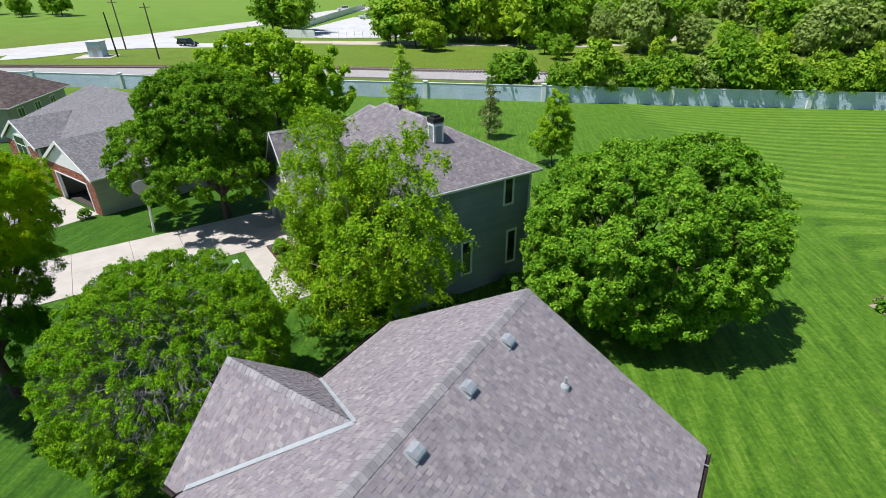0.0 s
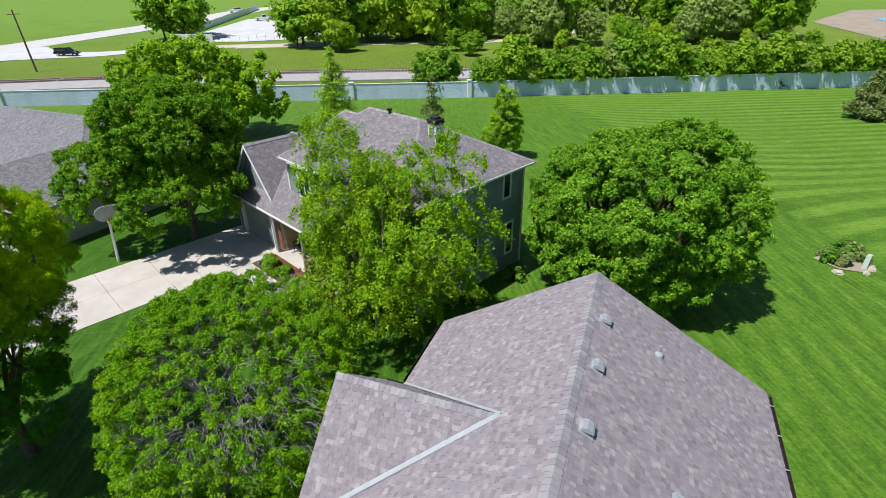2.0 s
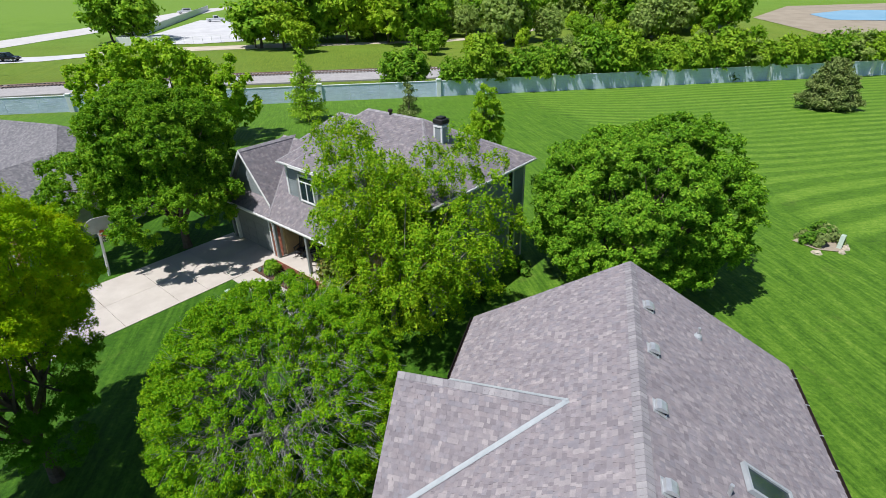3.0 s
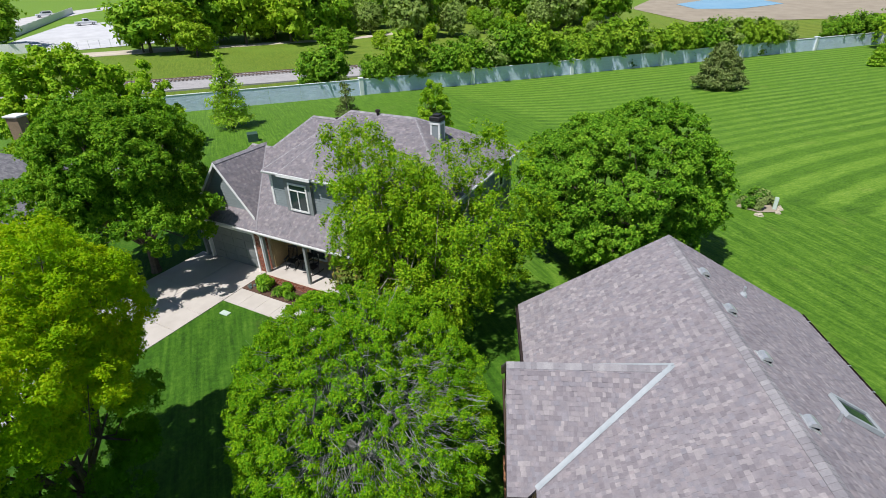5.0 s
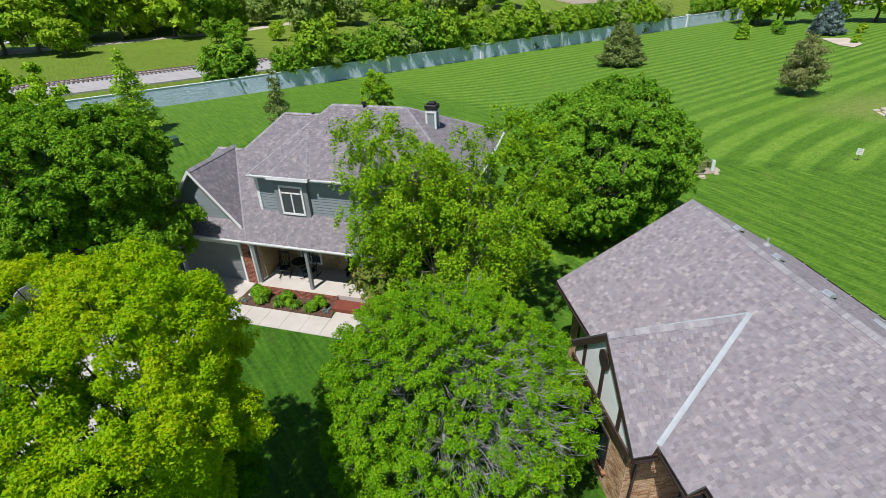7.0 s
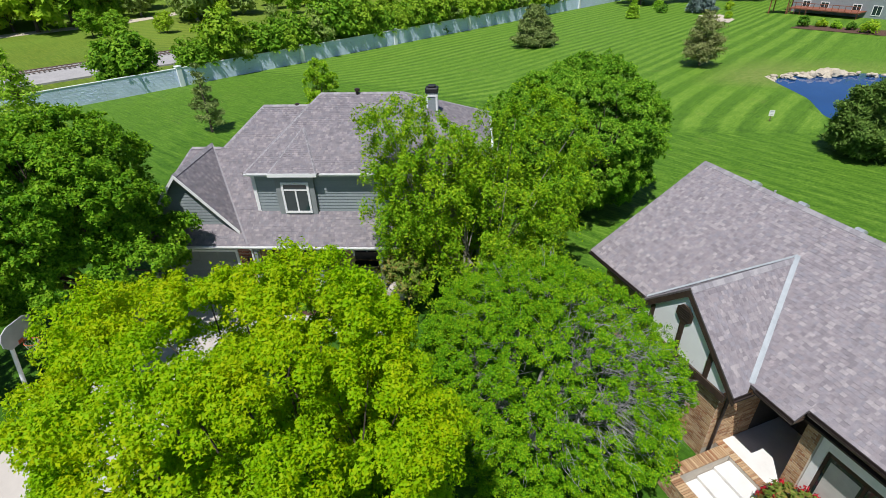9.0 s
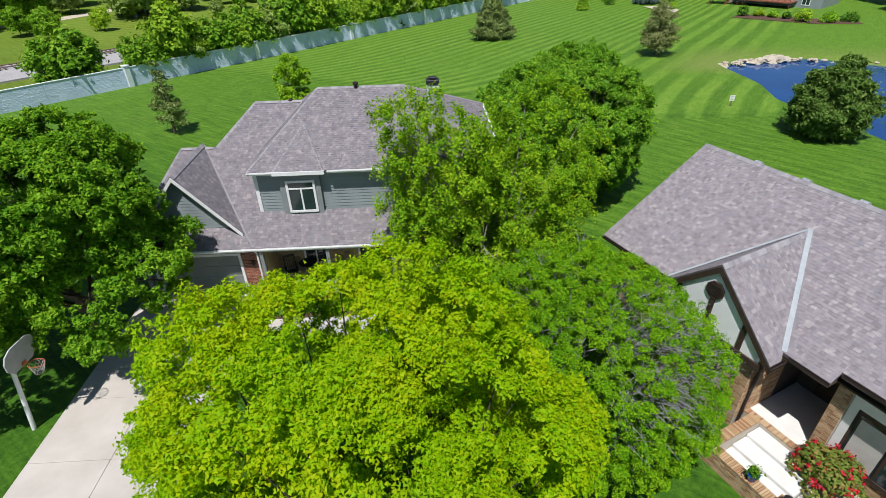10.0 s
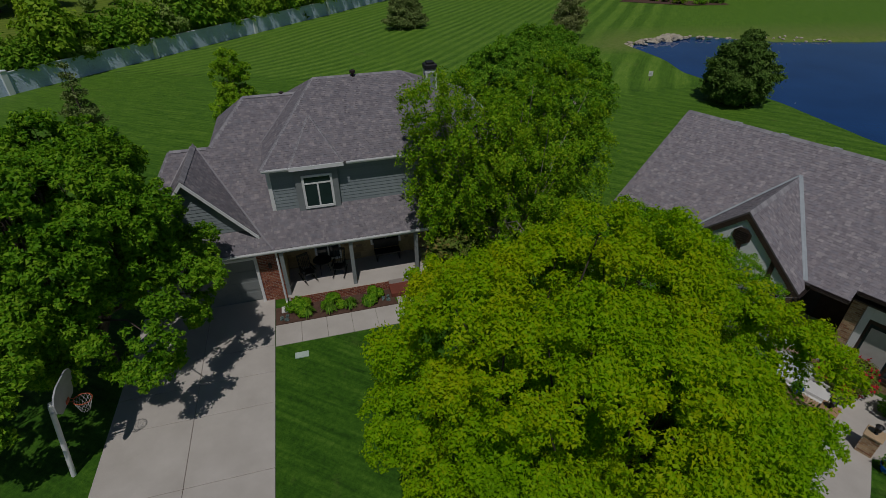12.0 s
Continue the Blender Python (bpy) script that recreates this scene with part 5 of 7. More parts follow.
for a, b in (((2.4, 5.5, RZ2), (6.4, 5.5, RZ2)), ((U1, V0, EZ), (6.4, 5.5, RZ2)), ((U1, V1, EZ), (6.4, 5.5, RZ2)), ((U0, V0, EZ), (2.4, 5.5, RZ2)), ((-3.05, 0.42, 6.12), (-3.05, 4.2, 6.12)),
             (F(-2.4, 4.07), F(-0.8, 6.05)), (F(-4.0, 4.07), F(-2.4, 4.07)), (F(-5.9, -0.1), F(-4.0, 4.07)), (F(-0.8, 6.05), F(1.56, 6.05))):
    caps(mid, a, b, 0.13, 0.16, "shingle_cap", 1.0 if a[0] == b[0] else 0.55)
for a, b in (((-2.98, 4.15), (-0.64, 0.42)), ((-3.12, 4.15), (-5.4, 0.42)), ((-0.2, 4.02), (1.56, 6.05)), ((-0.64, 0.42), (-0.3, -0.08))):
    p, q = Vector(F(*a)), Vector(F(*b))
    w = (q - p).normalized().cross(Vector((0, 0, 1))).normalized() * 0.04
    up = Vector((0, 0, 0.045))
    part("valley_flashing", Shape().add([p - w + up, p + up * 0.8, p + w + up, q - w + up, q + up * 0.8, q + w + up], [(0, 1, 4, 3), (1, 2, 5, 4)]), "shingle_cap", mid)
# gable of the garage wing
gtop = lambda s: 6.12 - 1.2 * abs(s - 2.0) - 0.12 - 3.38
laps(mid, (-5.05, 0.75, 3.38), (1, 0), (0, -1), 4.0, 18, "siding_grey", gtop)
part("gable_backing", Shape().add([(a, y, z) for y in (0.755, 0.85) for a, z in ((-5.28, 3.3), (-0.82, 3.3), (-3.05, 5.98))], [(0, 1, 2), (5, 4, 3), (0, 3, 4, 1), (1, 4, 5, 2), (2, 5, 3, 0)]), "trim_grey", mid)
for s in (-1, 1):
    x1 = -3.05 + s * 2.3
    part("rake_board", Shape().add([(-3.05, y, z) for y in (0.37, 0.415) for z in (6.1, 5.92)] + [(x1, y, z) for y in (0.37, 0.415) for z in (6.1 - 2.3 * 1.2, 5.92 - 2.3 * 1.2)],
         [(0, 1, 5, 4), (2, 6, 7, 3), (0, 4, 6, 2), (1, 3, 7, 5), (0, 2, 3, 1), (4, 5, 7, 6)]), "white_paint", mid, "white gable board")
    part("soffit", Shape().add([(-3.05, 0.42, 5.98), (x1, 0.42, 5.98 - 2.3 * 1.2), (x1, 0.75, 5.98 - 2.3 * 1.2), (-3.05, 0.75, 5.98)], [(0, 1, 2, 3)]), "trim_grey", mid)
# walls: garage wing, porch back wall, upper storey
part("wall", Shape().box(-5.5, 0.3, -0.6, -5.3, 8.0, 2.95).box(-5.3, 7.8, -0.6, 10.1, 8.0, 2.95).box(-5.3, 0.55, 2.35, -0.6, 0.7, 2.9).box(-5.3, 0.55, -0.4, -4.9, 0.7, 2.35), "trim_grey", mid)
body = part("upper_wall", Shape().box(-0.05, 1.35, 2.9, 0.1, 9.3, 5.9).box(0.1, 1.35, 3.0, 10.1, 1.5, 5.9).box(9.95, 1.5, -0.5, 10.1, 9.3, 5.9).box(0.1, 9.15, -0.6, 9.95, 9.3, 5.9), "trim_grey", mid, "blue-grey lap siding")
laps(mid, (10.1, 1.35, -0.35), (0, 1), (1, 0), 7.95, 42, "siding_grey")
laps(mid, (-0.05, 1.35, 3.9), (1, 0), (0, -1), 10.15, 14, "siding_grey")
part("corner_board", Shape().box(10.05, 9.25, -0.4, 10.16, 9.36, 5.88), "white_paint", mid)
part("corner_board", Shape().box(-0.09, 1.3, 3.85, 0.06, 1.37, 5.88), "white_paint", mid)
part("frieze", Shape().box(-0.1, 1.3, 5.68, 10.15, 1.33, 5.9).box(10.125, 1.4, 5.68, 10.15, 9.2, 5.9), "trim_grey", mid)
part("soffit", Shape().box(-0.15, 1.05, 5.84, 10.6, 1.35, 5.87).box(10.1, 1.35, 5.84, 10.6, 9.5, 5.87), "trim_grey", mid)
gutter(mid, (3.15, V0, EZ - 0.01), (U1, V0, EZ - 0.01), "white_paint", outward=(0, -1))
gutter(mid, (U0, V0, EZ - 0.01), (0.85, V0, EZ - 0.01), "white_paint", outward=(0, -1))
gutter(mid, (U1, V0, EZ - 0.01), (U1, V1, EZ - 0.01), "white_paint", outward=(1, 0))
gutter(mid, (-5.9, -0.1, 2.86), (7.2, -0.1, 2.86), "white_paint", outward=(0, -1))
for b, z, h in ((8.28, 0.95, 1.75), (7.95, 4.26, 1.38), (5.45, 1.1, 1.7)):
    window(mid, (10.1, b - 0.25, z), (0, 1), (1, 0), 0.5, h, "white_paint", 1, 0.09)
# dormer
dorm = part("dormer", Shape().box(1.0, 1.17, 3.7, 2.75, 1.35, 5.85).box(1.0, 1.35, 3.8, 1.15, 2.6, 5.85).box(2.6, 1.35, 3.8, 2.75, 2.6, 5.85), "trim_grey", mid, "grey dormer with a hipped shingle roof")
window(mid, (1.34, 1.17, 3.98), (1, 0), (0, -1), 1.1, 1.36, "white_paint", 2, 0.075, transom=0.3, curtain=True)
dz = 5.93
for k, pts in enumerate(([(0.9, 0.93, dz), (2.99, 0.93, dz), (1.95, 3.4, 7.17)], [(2.99, 0.93, dz), (2.99, 1.6, dz), (1.95, 3.4, 7.17)], [(0.9, 1.6, dz), (0.9, 0.93, dz), (1.95, 3.4, 7.17)])):
    roof_plane(mid, pts, "shingle_mid", seed=70 + k, thick=0.06, name="dormer_roof")
part("dormer_fascia", Shape().box(0.88, 0.88, 5.77, 3.01, 0.925, 5.93).box(0.855, 0.88, 5.77, 0.88, 1.3, 5.93).box(3.01, 0.88, 5.77, 3.035, 1.3, 5.93), "white_paint", mid)
for a in (0.9, 2.99):
    caps(mid, (a, 0.93, dz), (1.95, 3.4, 7.17), 0.1, 0.16, "shingle_cap")
# chimney
ch = part("chimney", Shape().box(7.55, 5.0, 6.4, 8.05, 5.5, 8.2), "siding_grey", mid, "square sided chimney with white corner trim and a dark metal cap")
for x in (7.53, 7.98):
    for y in (4.98, 5.43):
        part("corner_trim", Shape().box(x, y, 6.4, x + 0.09, y + 0.09, 8.05), "white_paint", ch)
part("corner_trim", Shape().box(7.52, 4.97, 8.05, 8.08, 5.53, 8.14), "white_paint", ch)
part("chimney_cap", Shape().box(7.5, 4.95, 8.205, 8.1, 5.55, 8.43, c=0.03).box(7.62, 5.07, 8.43, 7.98, 5.43, 8.53, c=0.02), "black_plastic", ch)
for a, b, z in ((0.9, 6.1, 7.2), (4.2, 5.4, 8.1), (3.2, 7.1, 7.35)):
    part("roof_vent", Shape().lathe([(0.07, -0.1), (0.07, 0.14), (0.13, 0.15), (0.13, 0.26), (0.03, 0.3)], (a, b, z), 10), "bronze_metal", mid)
# garage front
gd = part("garage_door", Shape().box(-4.9, 0.5, 0.02, -1.2, 0.55, 2.3), "garage_grey", mid, "grey panelled double garage door")
for r in range(4):
    for c in range(4):
        part("door_panel", Shape().box(-4.82 + c * 0.92, 0.48, 0.1 + r * 0.56, -4.82 + c * 0.92 + 0.82, 0.499, 0.1 + r * 0.56 + 0.44, c=0.006), "garage_grey", gd)
part("door_casing", Shape().box(-1.2, 0.3, 0, -1.08, 0.56, 2.42).box(-5.02, 0.3, 0, -4.9, 0.56, 2.42).box(-5.02, 0.3, 2.3, -1.2, 0.56, 2.42), "white_paint", mid)
bp = part("brick_pier", Shape().box(-1.07, 0.35, -0.3, -0.12, 0.7, 2.9), "mortar", mid, "red brick pier beside the garage")
brick_face(bp, (-1.07, 0.35, 0.0), (1, 0), 0.95, 2.9, "brick_red", outward=(0, -1), seed=34)
part("wall_lamp", Shape().lathe([(0.04, 0), (0.07, 0.05), (0.07, 0.22), (0.02, 0.3)], (-0.6, 0.28, 1.75), 8), "bronze_metal", mid)
# porch
part("porch_floor", Shape().box(-0.1, -0.2, -0.3, 6.6, 2.6, 0.46, c=0.01), "concrete", mid, "pale concrete porch floor")
pb = part("porch_base", Shape().box(0.0, -0.32, -0.3, 4.3, -0.205, 0.46), "mortar", mid)
brick_face(pb, (0.0, -0.32, 0.0), (1, 0), 4.3, 0.48, "brick_red", outward=(0, -1), seed=35)
part("porch_step", Shape().box(4.3, -0.95, -0.2, 6.2, -0.21, 0.23, c=0.01), "brick_red", mid, "red brick porch step")
pw = part("porch_wall", Shape().box(-0.1, 1.95, 0, 6.6, 2.1, 2.95).box(-0.12, 0.5, 0, 0.0, 1.95, 2.95), "stone_tan", mid, "tan stone porch wall")
def stones():
    rnd = random.Random(8)
    bulk = Shape()
    z = 0.36
    while z < 2.8:
        h, s = rnd.uniform(0.14, 0.3), 0.02
        while s < 6.5:
            w = rnd.uniform(0.18, 0.5)
            if not (1.1 < s + w and s < 2.6) and not (3.7 < s + w and s < 5.4):
                bulk.box(s, 1.95 - rnd.uniform(0.02, 0.05), z, s + w - 0.02, 1.94, z + h - 0.02, c=0.01)
            s += w
        z += h
    part("stone", bulk, "stone_tan", pw, kind="stuff")
LATER.append(stones)
window(mid, (1.35, 1.9, 0.75), (1, 0), (0, -1), 1.05, 1.6, "white_paint", 2, 0.07)
window(mid, (3.95, 1.9, 1.2), (1, 0), (0, -1), 1.3, 1.1, "white_paint", 2, 0.07)
for a in (-0.03, 2.85, 5.7):
    part("porch_post", Shape().box(a - 0.08, -0.08, 0.46, a + 0.08, 0.08, 2.85, c=0.01), "trim_grey", mid)
part("porch_beam", Shape().box(-0.1, -0.08, 2.66, 7.0, 0.06, 2.86), "trim_grey", mid)
part("downspout", Shape().tube([(-0.22, -0.15, 2.78), (-0.22, 0.0, 2.55), (-0.22, 0.0, 0.1), (-0.22, -0.4, 0.04)], 0.045, 6), "white_paint", mid)


def rocking_chair(a, b, turn):
    root = thing("rocking_chair", H2 @ Matrix.Translation((a, b, 0.46)) @ pose(0, 0, 0, 0, 0, turn), "black wooden slat-back rocking chair on the porch", "chair", "porch rockers")
    part("seat", Shape().box(-0.26, -0.24, 0.4, 0.26, 0.26, 0.44, c=0.01), "black_plastic", root)
    for x in (-0.25, 0.25):
        part("rocker", Shape().tube([(x, -0.45, 0.12), (x, -0.2, 0.045), (x, 0.1, 0.025), (x, 0.4, 0.07), (x, 0.55, 0.13)], 0.022, 6), "black_plastic", root)
        part("leg", Shape().tube([(x, -0.2, 0.05), (x, -0.22, 0.62)], 0.02, 6), "black_plastic", root)
        part("leg", Shape().tube([(x, 0.24, 0.05), (x, 0.24, 0.45), (x, 0.42, 1.12)], 0.02, 6), "black_plastic", root)
        part("armrest", Shape().box(x - 0.04, -0.3, 0.62, x + 0.04, 0.28, 0.65), "black_plastic", root)
    part("top_rail", Shape().box(-0.26, 0.39, 1.06, 0.26, 0.43, 1.18, c=0.01), "black_plastic", root)
    for k in range(6):
        part("slat", Shape().tube([(-0.2 + 0.08 * k, 0.25, 0.44), (-0.2 + 0.08 * k, 0.41, 1.08)], 0.012, 5), "black_plastic", root)


rocking_chair(0.85, 0.85, 20)
rocking_chair(2.25, 0.9, -15)
tb = thing("porch_table", H2 @ Matrix.Translation((1.55, 1.25, 0.46)), "small dark round porch table", "table")
part("tabletop", Shape().lathe([(0.4, 0.66), (0.42, 0.68), (0.42, 0.7), (0.4, 0.71)], (0, 0, 0), 24), "black_plastic", tb)
for k in range(3):
    x, y = 0.3 * math.cos(k * 2.1), 0.3 * math.sin(k * 2.1)
    part("leg", Shape().tube([(x, y, 0), (x * 0.6, y * 0.6, 0.66)], 0.02, 6), "black_plastic", tb)
bench = thing("porch_bench", H2 @ Matrix.Translation((4.6, 1.55, 0.46)), "dark wooden porch bench under the window", "bench")
part("seat", Shape().box(-0.6, -0.25, 0.4, 0.6, 0.25, 0.45), "black_plastic", bench)
part("backrest", Shape().box(-0.6, 0.22, 0.5, 0.6, 0.26, 0.95), "black_plastic", bench)
for x in (-0.55, 0.52):
    part("leg", Shape().box(x, -0.22, 0, x + 0.05, 0.24, 0.4), "black_plastic", bench)

# driveway, path, bed
drive = tagged(new("driveway"), "pale concrete driveway slabs with dark joints", "driveway", kind="structure")
drive.matrix_basis = H2
slab_b = [0.5, -2.62, -4.05, -5.55, -8.2, -11.2, -14.2, -17.2, -20.2, -24.0]
for b0, b1 in zip(slab_b, slab_b[1:]):
    for a0, a1 in ((-6.1, -3.4), (-3.4, -0.72)):
        part("slab", Shape().box(a0 + 0.006, b1 + 0.006, -0.15, a1 - 0.006, b0 - 0.006, 0.05, c=0.012), "concrete", drive)
whole("driveway_joint", Shape().box(-6.08, -23.9, -0.2, -0.74, 0.45, 0.022), "mulch", "dark joint under the slabs", "driveway", H2, kind="structure")
path = tagged(new("footpath"), "pale concrete garden path in square slabs", "path", kind="structure")
path.matrix_basis = H2
for k in range(5):
    part("slab", Shape().box(-0.70 + k * 1.04, -2.7, -0.15, -0.70 + (k + 1) * 1.04 - 0.006, -1.46, 0.045, c=0.012), "concrete", path)
part("slab", Shape().box(4.5, -2.7, -0.15, 6.0, -0.96, 0.045, c=0.012), "concrete", path)
whole("flower_bed", Shape().prism([(-0.7, -1.44), (4.48, -1.44), (4.28, -0.34), (-0.7, -0.34)], -0.1, 0.06), "mulch", "dark brown mulch bed in front of the porch", "flower bed", H2, kind="structure")
for k, (a, b, r, h) in enumerate(((0.3, -0.8, 0.6, 0.6), (1.75, -0.85, 0.55, 0.5), (3.45, -0.85, 0.58, 0.52))):
    bush("garden_plant", "bushy green perennial in the mulch bed", tuple(H2 @ Vector((a, b, 0.05))), r, h, "leaf_deep", 80 + k, 1300, 0.1, group="bed plants")
for k, (a, b) in enumerate(((0.65, -1.15), (1.55, -1.15), (2.45, -1.1), (3.2, -1.12))):
    bush("daylily", "tuft of narrow arching green leaves", tuple(H2 @ Vector((a, b, 0.05))), 0.42, 0.42, "blade", 90 + k, 130, 0.06, "plant", "bed tufts", blades=True)
for a, b in ((-0.3, -1.15), (4.05, -1.0)):
    bush("ground_cover", "low grey-green mound of ground cover", tuple(H2 @ Vector((a, b, 0.05))), 0.26, 0.16, "needle_blue", 97, 260, 0.05, "plant")
whole("splash_block", Shape().box(-0.45, -0.75, 0.03, -0.15, -0.35, 0.12, c=0.02), "white_concrete", "pale concrete splash block below the downspout", "splash block", H2)
whole("utility_cover", Shape().box(0.02, -3.6, -0.05, 0.55, -3.3, 0.06, c=0.015), "pale_green", "pale green plastic utility box cover in the lawn", "utility box", H2)

# basketball hoop
hoop = thing("basketball_hoop", H2 @ Matrix.Translation((-6.75, -6.75, 0)) @ pose(0, 0, 0, -3.5, 8), "white steel basketball hoop with a grey fan backboard beside the driveway", "basketball hoop")
part("pole", Shape().tube([(0, 0, -0.2), (0.0, 0, 2.85), (0.03, 0, 3.0)], [0.075, 0.07, 0.07], 12), "white_paint", hoop)
for z in (2.95, 3.25):
    part("arm", Shape().tube([(0.0, -0.08, z - 0.3), (0.4, -0.12, z)], 0.03, 8).tube([(0.0, 0.08, z - 0.3), (0.4, 0.12, z)], 0.03, 8), "white_paint", hoop)
fan = [(-0.42, 2.95), (0.42, 2.95), (0.66, 3.2), (0.7, 3.5), (0.6, 3.72), (0.35, 3.85), (-0.35, 3.85), (-0.6, 3.72), (-0.7, 3.5), (-0.66, 3.2)]
part("backboard", Shape().add([(x, y, z) for x in (0.4, 0.44) for y, z in fan], [tuple(reversed(range(10))), tuple(range(10, 20))] + [(i, (i + 1) % 10, 10 + (i + 1) % 10, 10 + i) for i in range(10)]), "board_grey", hoop, "grey fan-shaped backboard")
ring = [(0.44 + 0.15 + 0.23 + 0.23 * math.cos(t), 0.23 * math.sin(t), 3.05) for t in np.linspace(0, 2 * math.pi, 25)]
rim = part("rim", Shape().tube(ring, 0.011, 6, False).tube([(0.44, -0.07, 3.05), (0.61, -0.07, 3.05)], 0.01, 5).tube([(0.44, 0.07, 3.05), (0.61, 0.07, 3.05)], 0.01, 5).box(0.44, -0.1, 2.97, 0.46, 0.1, 3.1), "orange_steel", hoop, "orange steel rim")
net = Shape()
for k in range(12):
    for s in (-1, 1):
        pts = []
        for i in range(5):
            r, t = 0.23 - 0.028 * i, 2 * math.pi * (k + s * i * 0.5) / 12
            pts.append((0.82 + r * math.cos(t), r * math.sin(t), 3.04 - 0.1 * i))
        net.tube(pts, 0.005, 3, False)
part("net", net, "net_cord", rim, "white cord net")

# ---- trees round the houses ----
def gat(x, y):
    return (x, y, ground_z(x, y))


leafy_tree("maple_tree", "large round dense green maple on the lawn", gat(6.5, 22.9), [(0, 0, 4.05, 4.75, 4.75, 3.65, 0.84), (0, 0, 3.6, 3.4, 3.4, 2.4, 0.16)], "leaf_round", clumps=210, clump=0.85, sprays=25, per=54, spray=0.19, leaf=0.085, seed=101, low=-0.92, shell=0.8, trunk=0.24, fork=1.5, lump=0.05, flat=0.8, fine=True, outer=0.8)
leafy_tree("birch_tree", "tall loose yellow-green river birch with drooping sprays", gat(-6.5, 20.9), [(-0.5, 1.3, 6.4, 2.1, 2.1, 3.4, 0.36), (2.2, -1.1, 5.4, 2.3, 2.3, 3.1, 0.32), (0.3, -0.2, 3.6, 2.9, 2.9, 2.5, 0.32)], "leaf_birch", "birch_bark", clumps=280, clump=0.42, sprays=6, per=60, spray=0.1, leaf=0.072, seed=205, low=-0.85, shell=0.42, lump=0.24, trunk=0.14, fork=1.5, hang=0.75, power=0.5, fine=True)
leafy_tree("crabapple_tree", "broad low crabapple with thin green leaves and bare grey twigs", gat(-10.85, 14.2), [(0, 0, 3.2, 3.7, 3.7, 3.05, 0.88), (0, 0, 3.0, 2.7, 2.7, 2.2, 0.12)], "leaf_crab", "twig_grey", clumps=680, clump=0.3, sprays=12, per=46, spray=0.115, leaf=0.04, seed=103, low=-0.45, shell=0.78, lump=0.07, trunk=0.16, fork=1.1, bare=(0.05, -0.85, 0.5), thin=0.35, twigs=620, fine=True)
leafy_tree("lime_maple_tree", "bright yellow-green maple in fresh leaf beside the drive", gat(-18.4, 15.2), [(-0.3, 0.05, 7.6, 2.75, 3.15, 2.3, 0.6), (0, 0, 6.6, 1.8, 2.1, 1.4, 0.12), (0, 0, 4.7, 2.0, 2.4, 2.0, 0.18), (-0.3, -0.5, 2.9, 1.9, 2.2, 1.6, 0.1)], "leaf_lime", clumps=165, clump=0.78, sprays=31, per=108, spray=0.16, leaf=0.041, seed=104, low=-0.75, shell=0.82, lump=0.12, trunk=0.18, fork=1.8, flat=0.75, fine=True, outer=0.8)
leafy_tree("pear_tree", "dense dark green round-headed tree beside the driveway", gat(-18.1, 32.0), [(-0.1, 0.5, 6.1, 3.55, 3.8, 3.3, 0.66), (-3.6, -0.5, 4.4, 2.3, 2.3, 1.9, 0.14), (0.4, -1.3, 3.7, 3.4, 3.0, 1.7, 0.2)], "leaf_deep", clumps=220, clump=0.82, sprays=25, per=50, spray=0.18, leaf=0.085, seed=105, low=-0.62, shell=0.75, lump=0.1, trunk=0.24, fork=1.6, flat=0.78, fine=True, outer=0.8)
leafy_tree("ash_tree", "tall light green tree behind the driveway tree", gat(-26.5, 62.5), [(0, 0, 5.8, 5.6, 4.8, 4.6, 0.5), (-5.0, 0.5, 4.9, 4.2, 4.2, 4.0, 0.25), (5.2, -0.8, 4.9, 3.7, 3.7, 3.9, 0.25)], "leaf_ash", clumps=210, clump=0.85, sprays=12, per=26, spray=0.36, leaf=0.24, seed=106, low=-0.8, shell=0.55, lump=0.15, trunk=0.28, fork=2.0)
leafy_tree("young_tree", "small bright green young tree on the back lawn", gat(4.9, 46.6), [(0, 0, 2.3, 1.55, 1.55, 1.6, 0.5), (0.1, 0, 3.9, 1.2, 1.2, 1.6, 0.32), (0, 0, 5.2, 0.75, 0.75, 1.25, 0.18)], "leaf_ash", clumps=90, clump=0.42, sprays=10, per=26, spray=0.17, leaf=0.1, seed=107, low=-0.85, shell=0.6, trunk=0.07, fork=0.8, lump=0.2, fine=True)
conifer("larch_tree", "feathery pale green larch by the wall", gat(-12.3, 69.5), 8.8, 2.7, "leaf_larch", 108, 17, 70, 0.15, open_=0.25)
conifer("pine_tree", "thin sparse olive pine on the back lawn", gat(-0.8, 57.2), 6.2, 1.7, "needle_olive", 109, 8, 130, 0.12, open_=0.5, start=0.15)
conifer("pine_tree", "rounded olive pine on the mown field", gat(50.5, 55.2), 5.6, 3.0, "needle_olive", 110, 12, 750, 0.15, taper=0.42)
conifer("pine_tree", "thin greyish half-bare pine on the mown field", gat(46.7, 29.1), 6.0, 2.2, "needle_grey", 111, 13, 150, 0.12, open_=0.25, start=0.16, taper=0.4, dome=True)
conifer("pine_tree", "dense dark green pine beside the pond", gat(25.4, 9.9), 5.6, 2.5, "needle_dark", 112, 13, 1000, 0.12, taper=0.45, dome=True)
conifer("sapling", "tiny staked sapling in the field", gat(84.0, 54.7), 3.2, 1.1, "leaf_larch", 113, 6, 60, 0.25)
conifer("spruce_tree", "broad blue-grey spruce at the lawn edge", gat(95.5, 46.0), 5.2, 2.7, "needle_blue", 114, 12, 260, 0.28, taper=0.75)
bush("leafy_bush", "shaded green bush at the wall of the grey house", tuple(H2 @ Vector((11.2, 7.6, -0.05))), 0.7, 0.8, "shrub", 115, 500, 0.12)
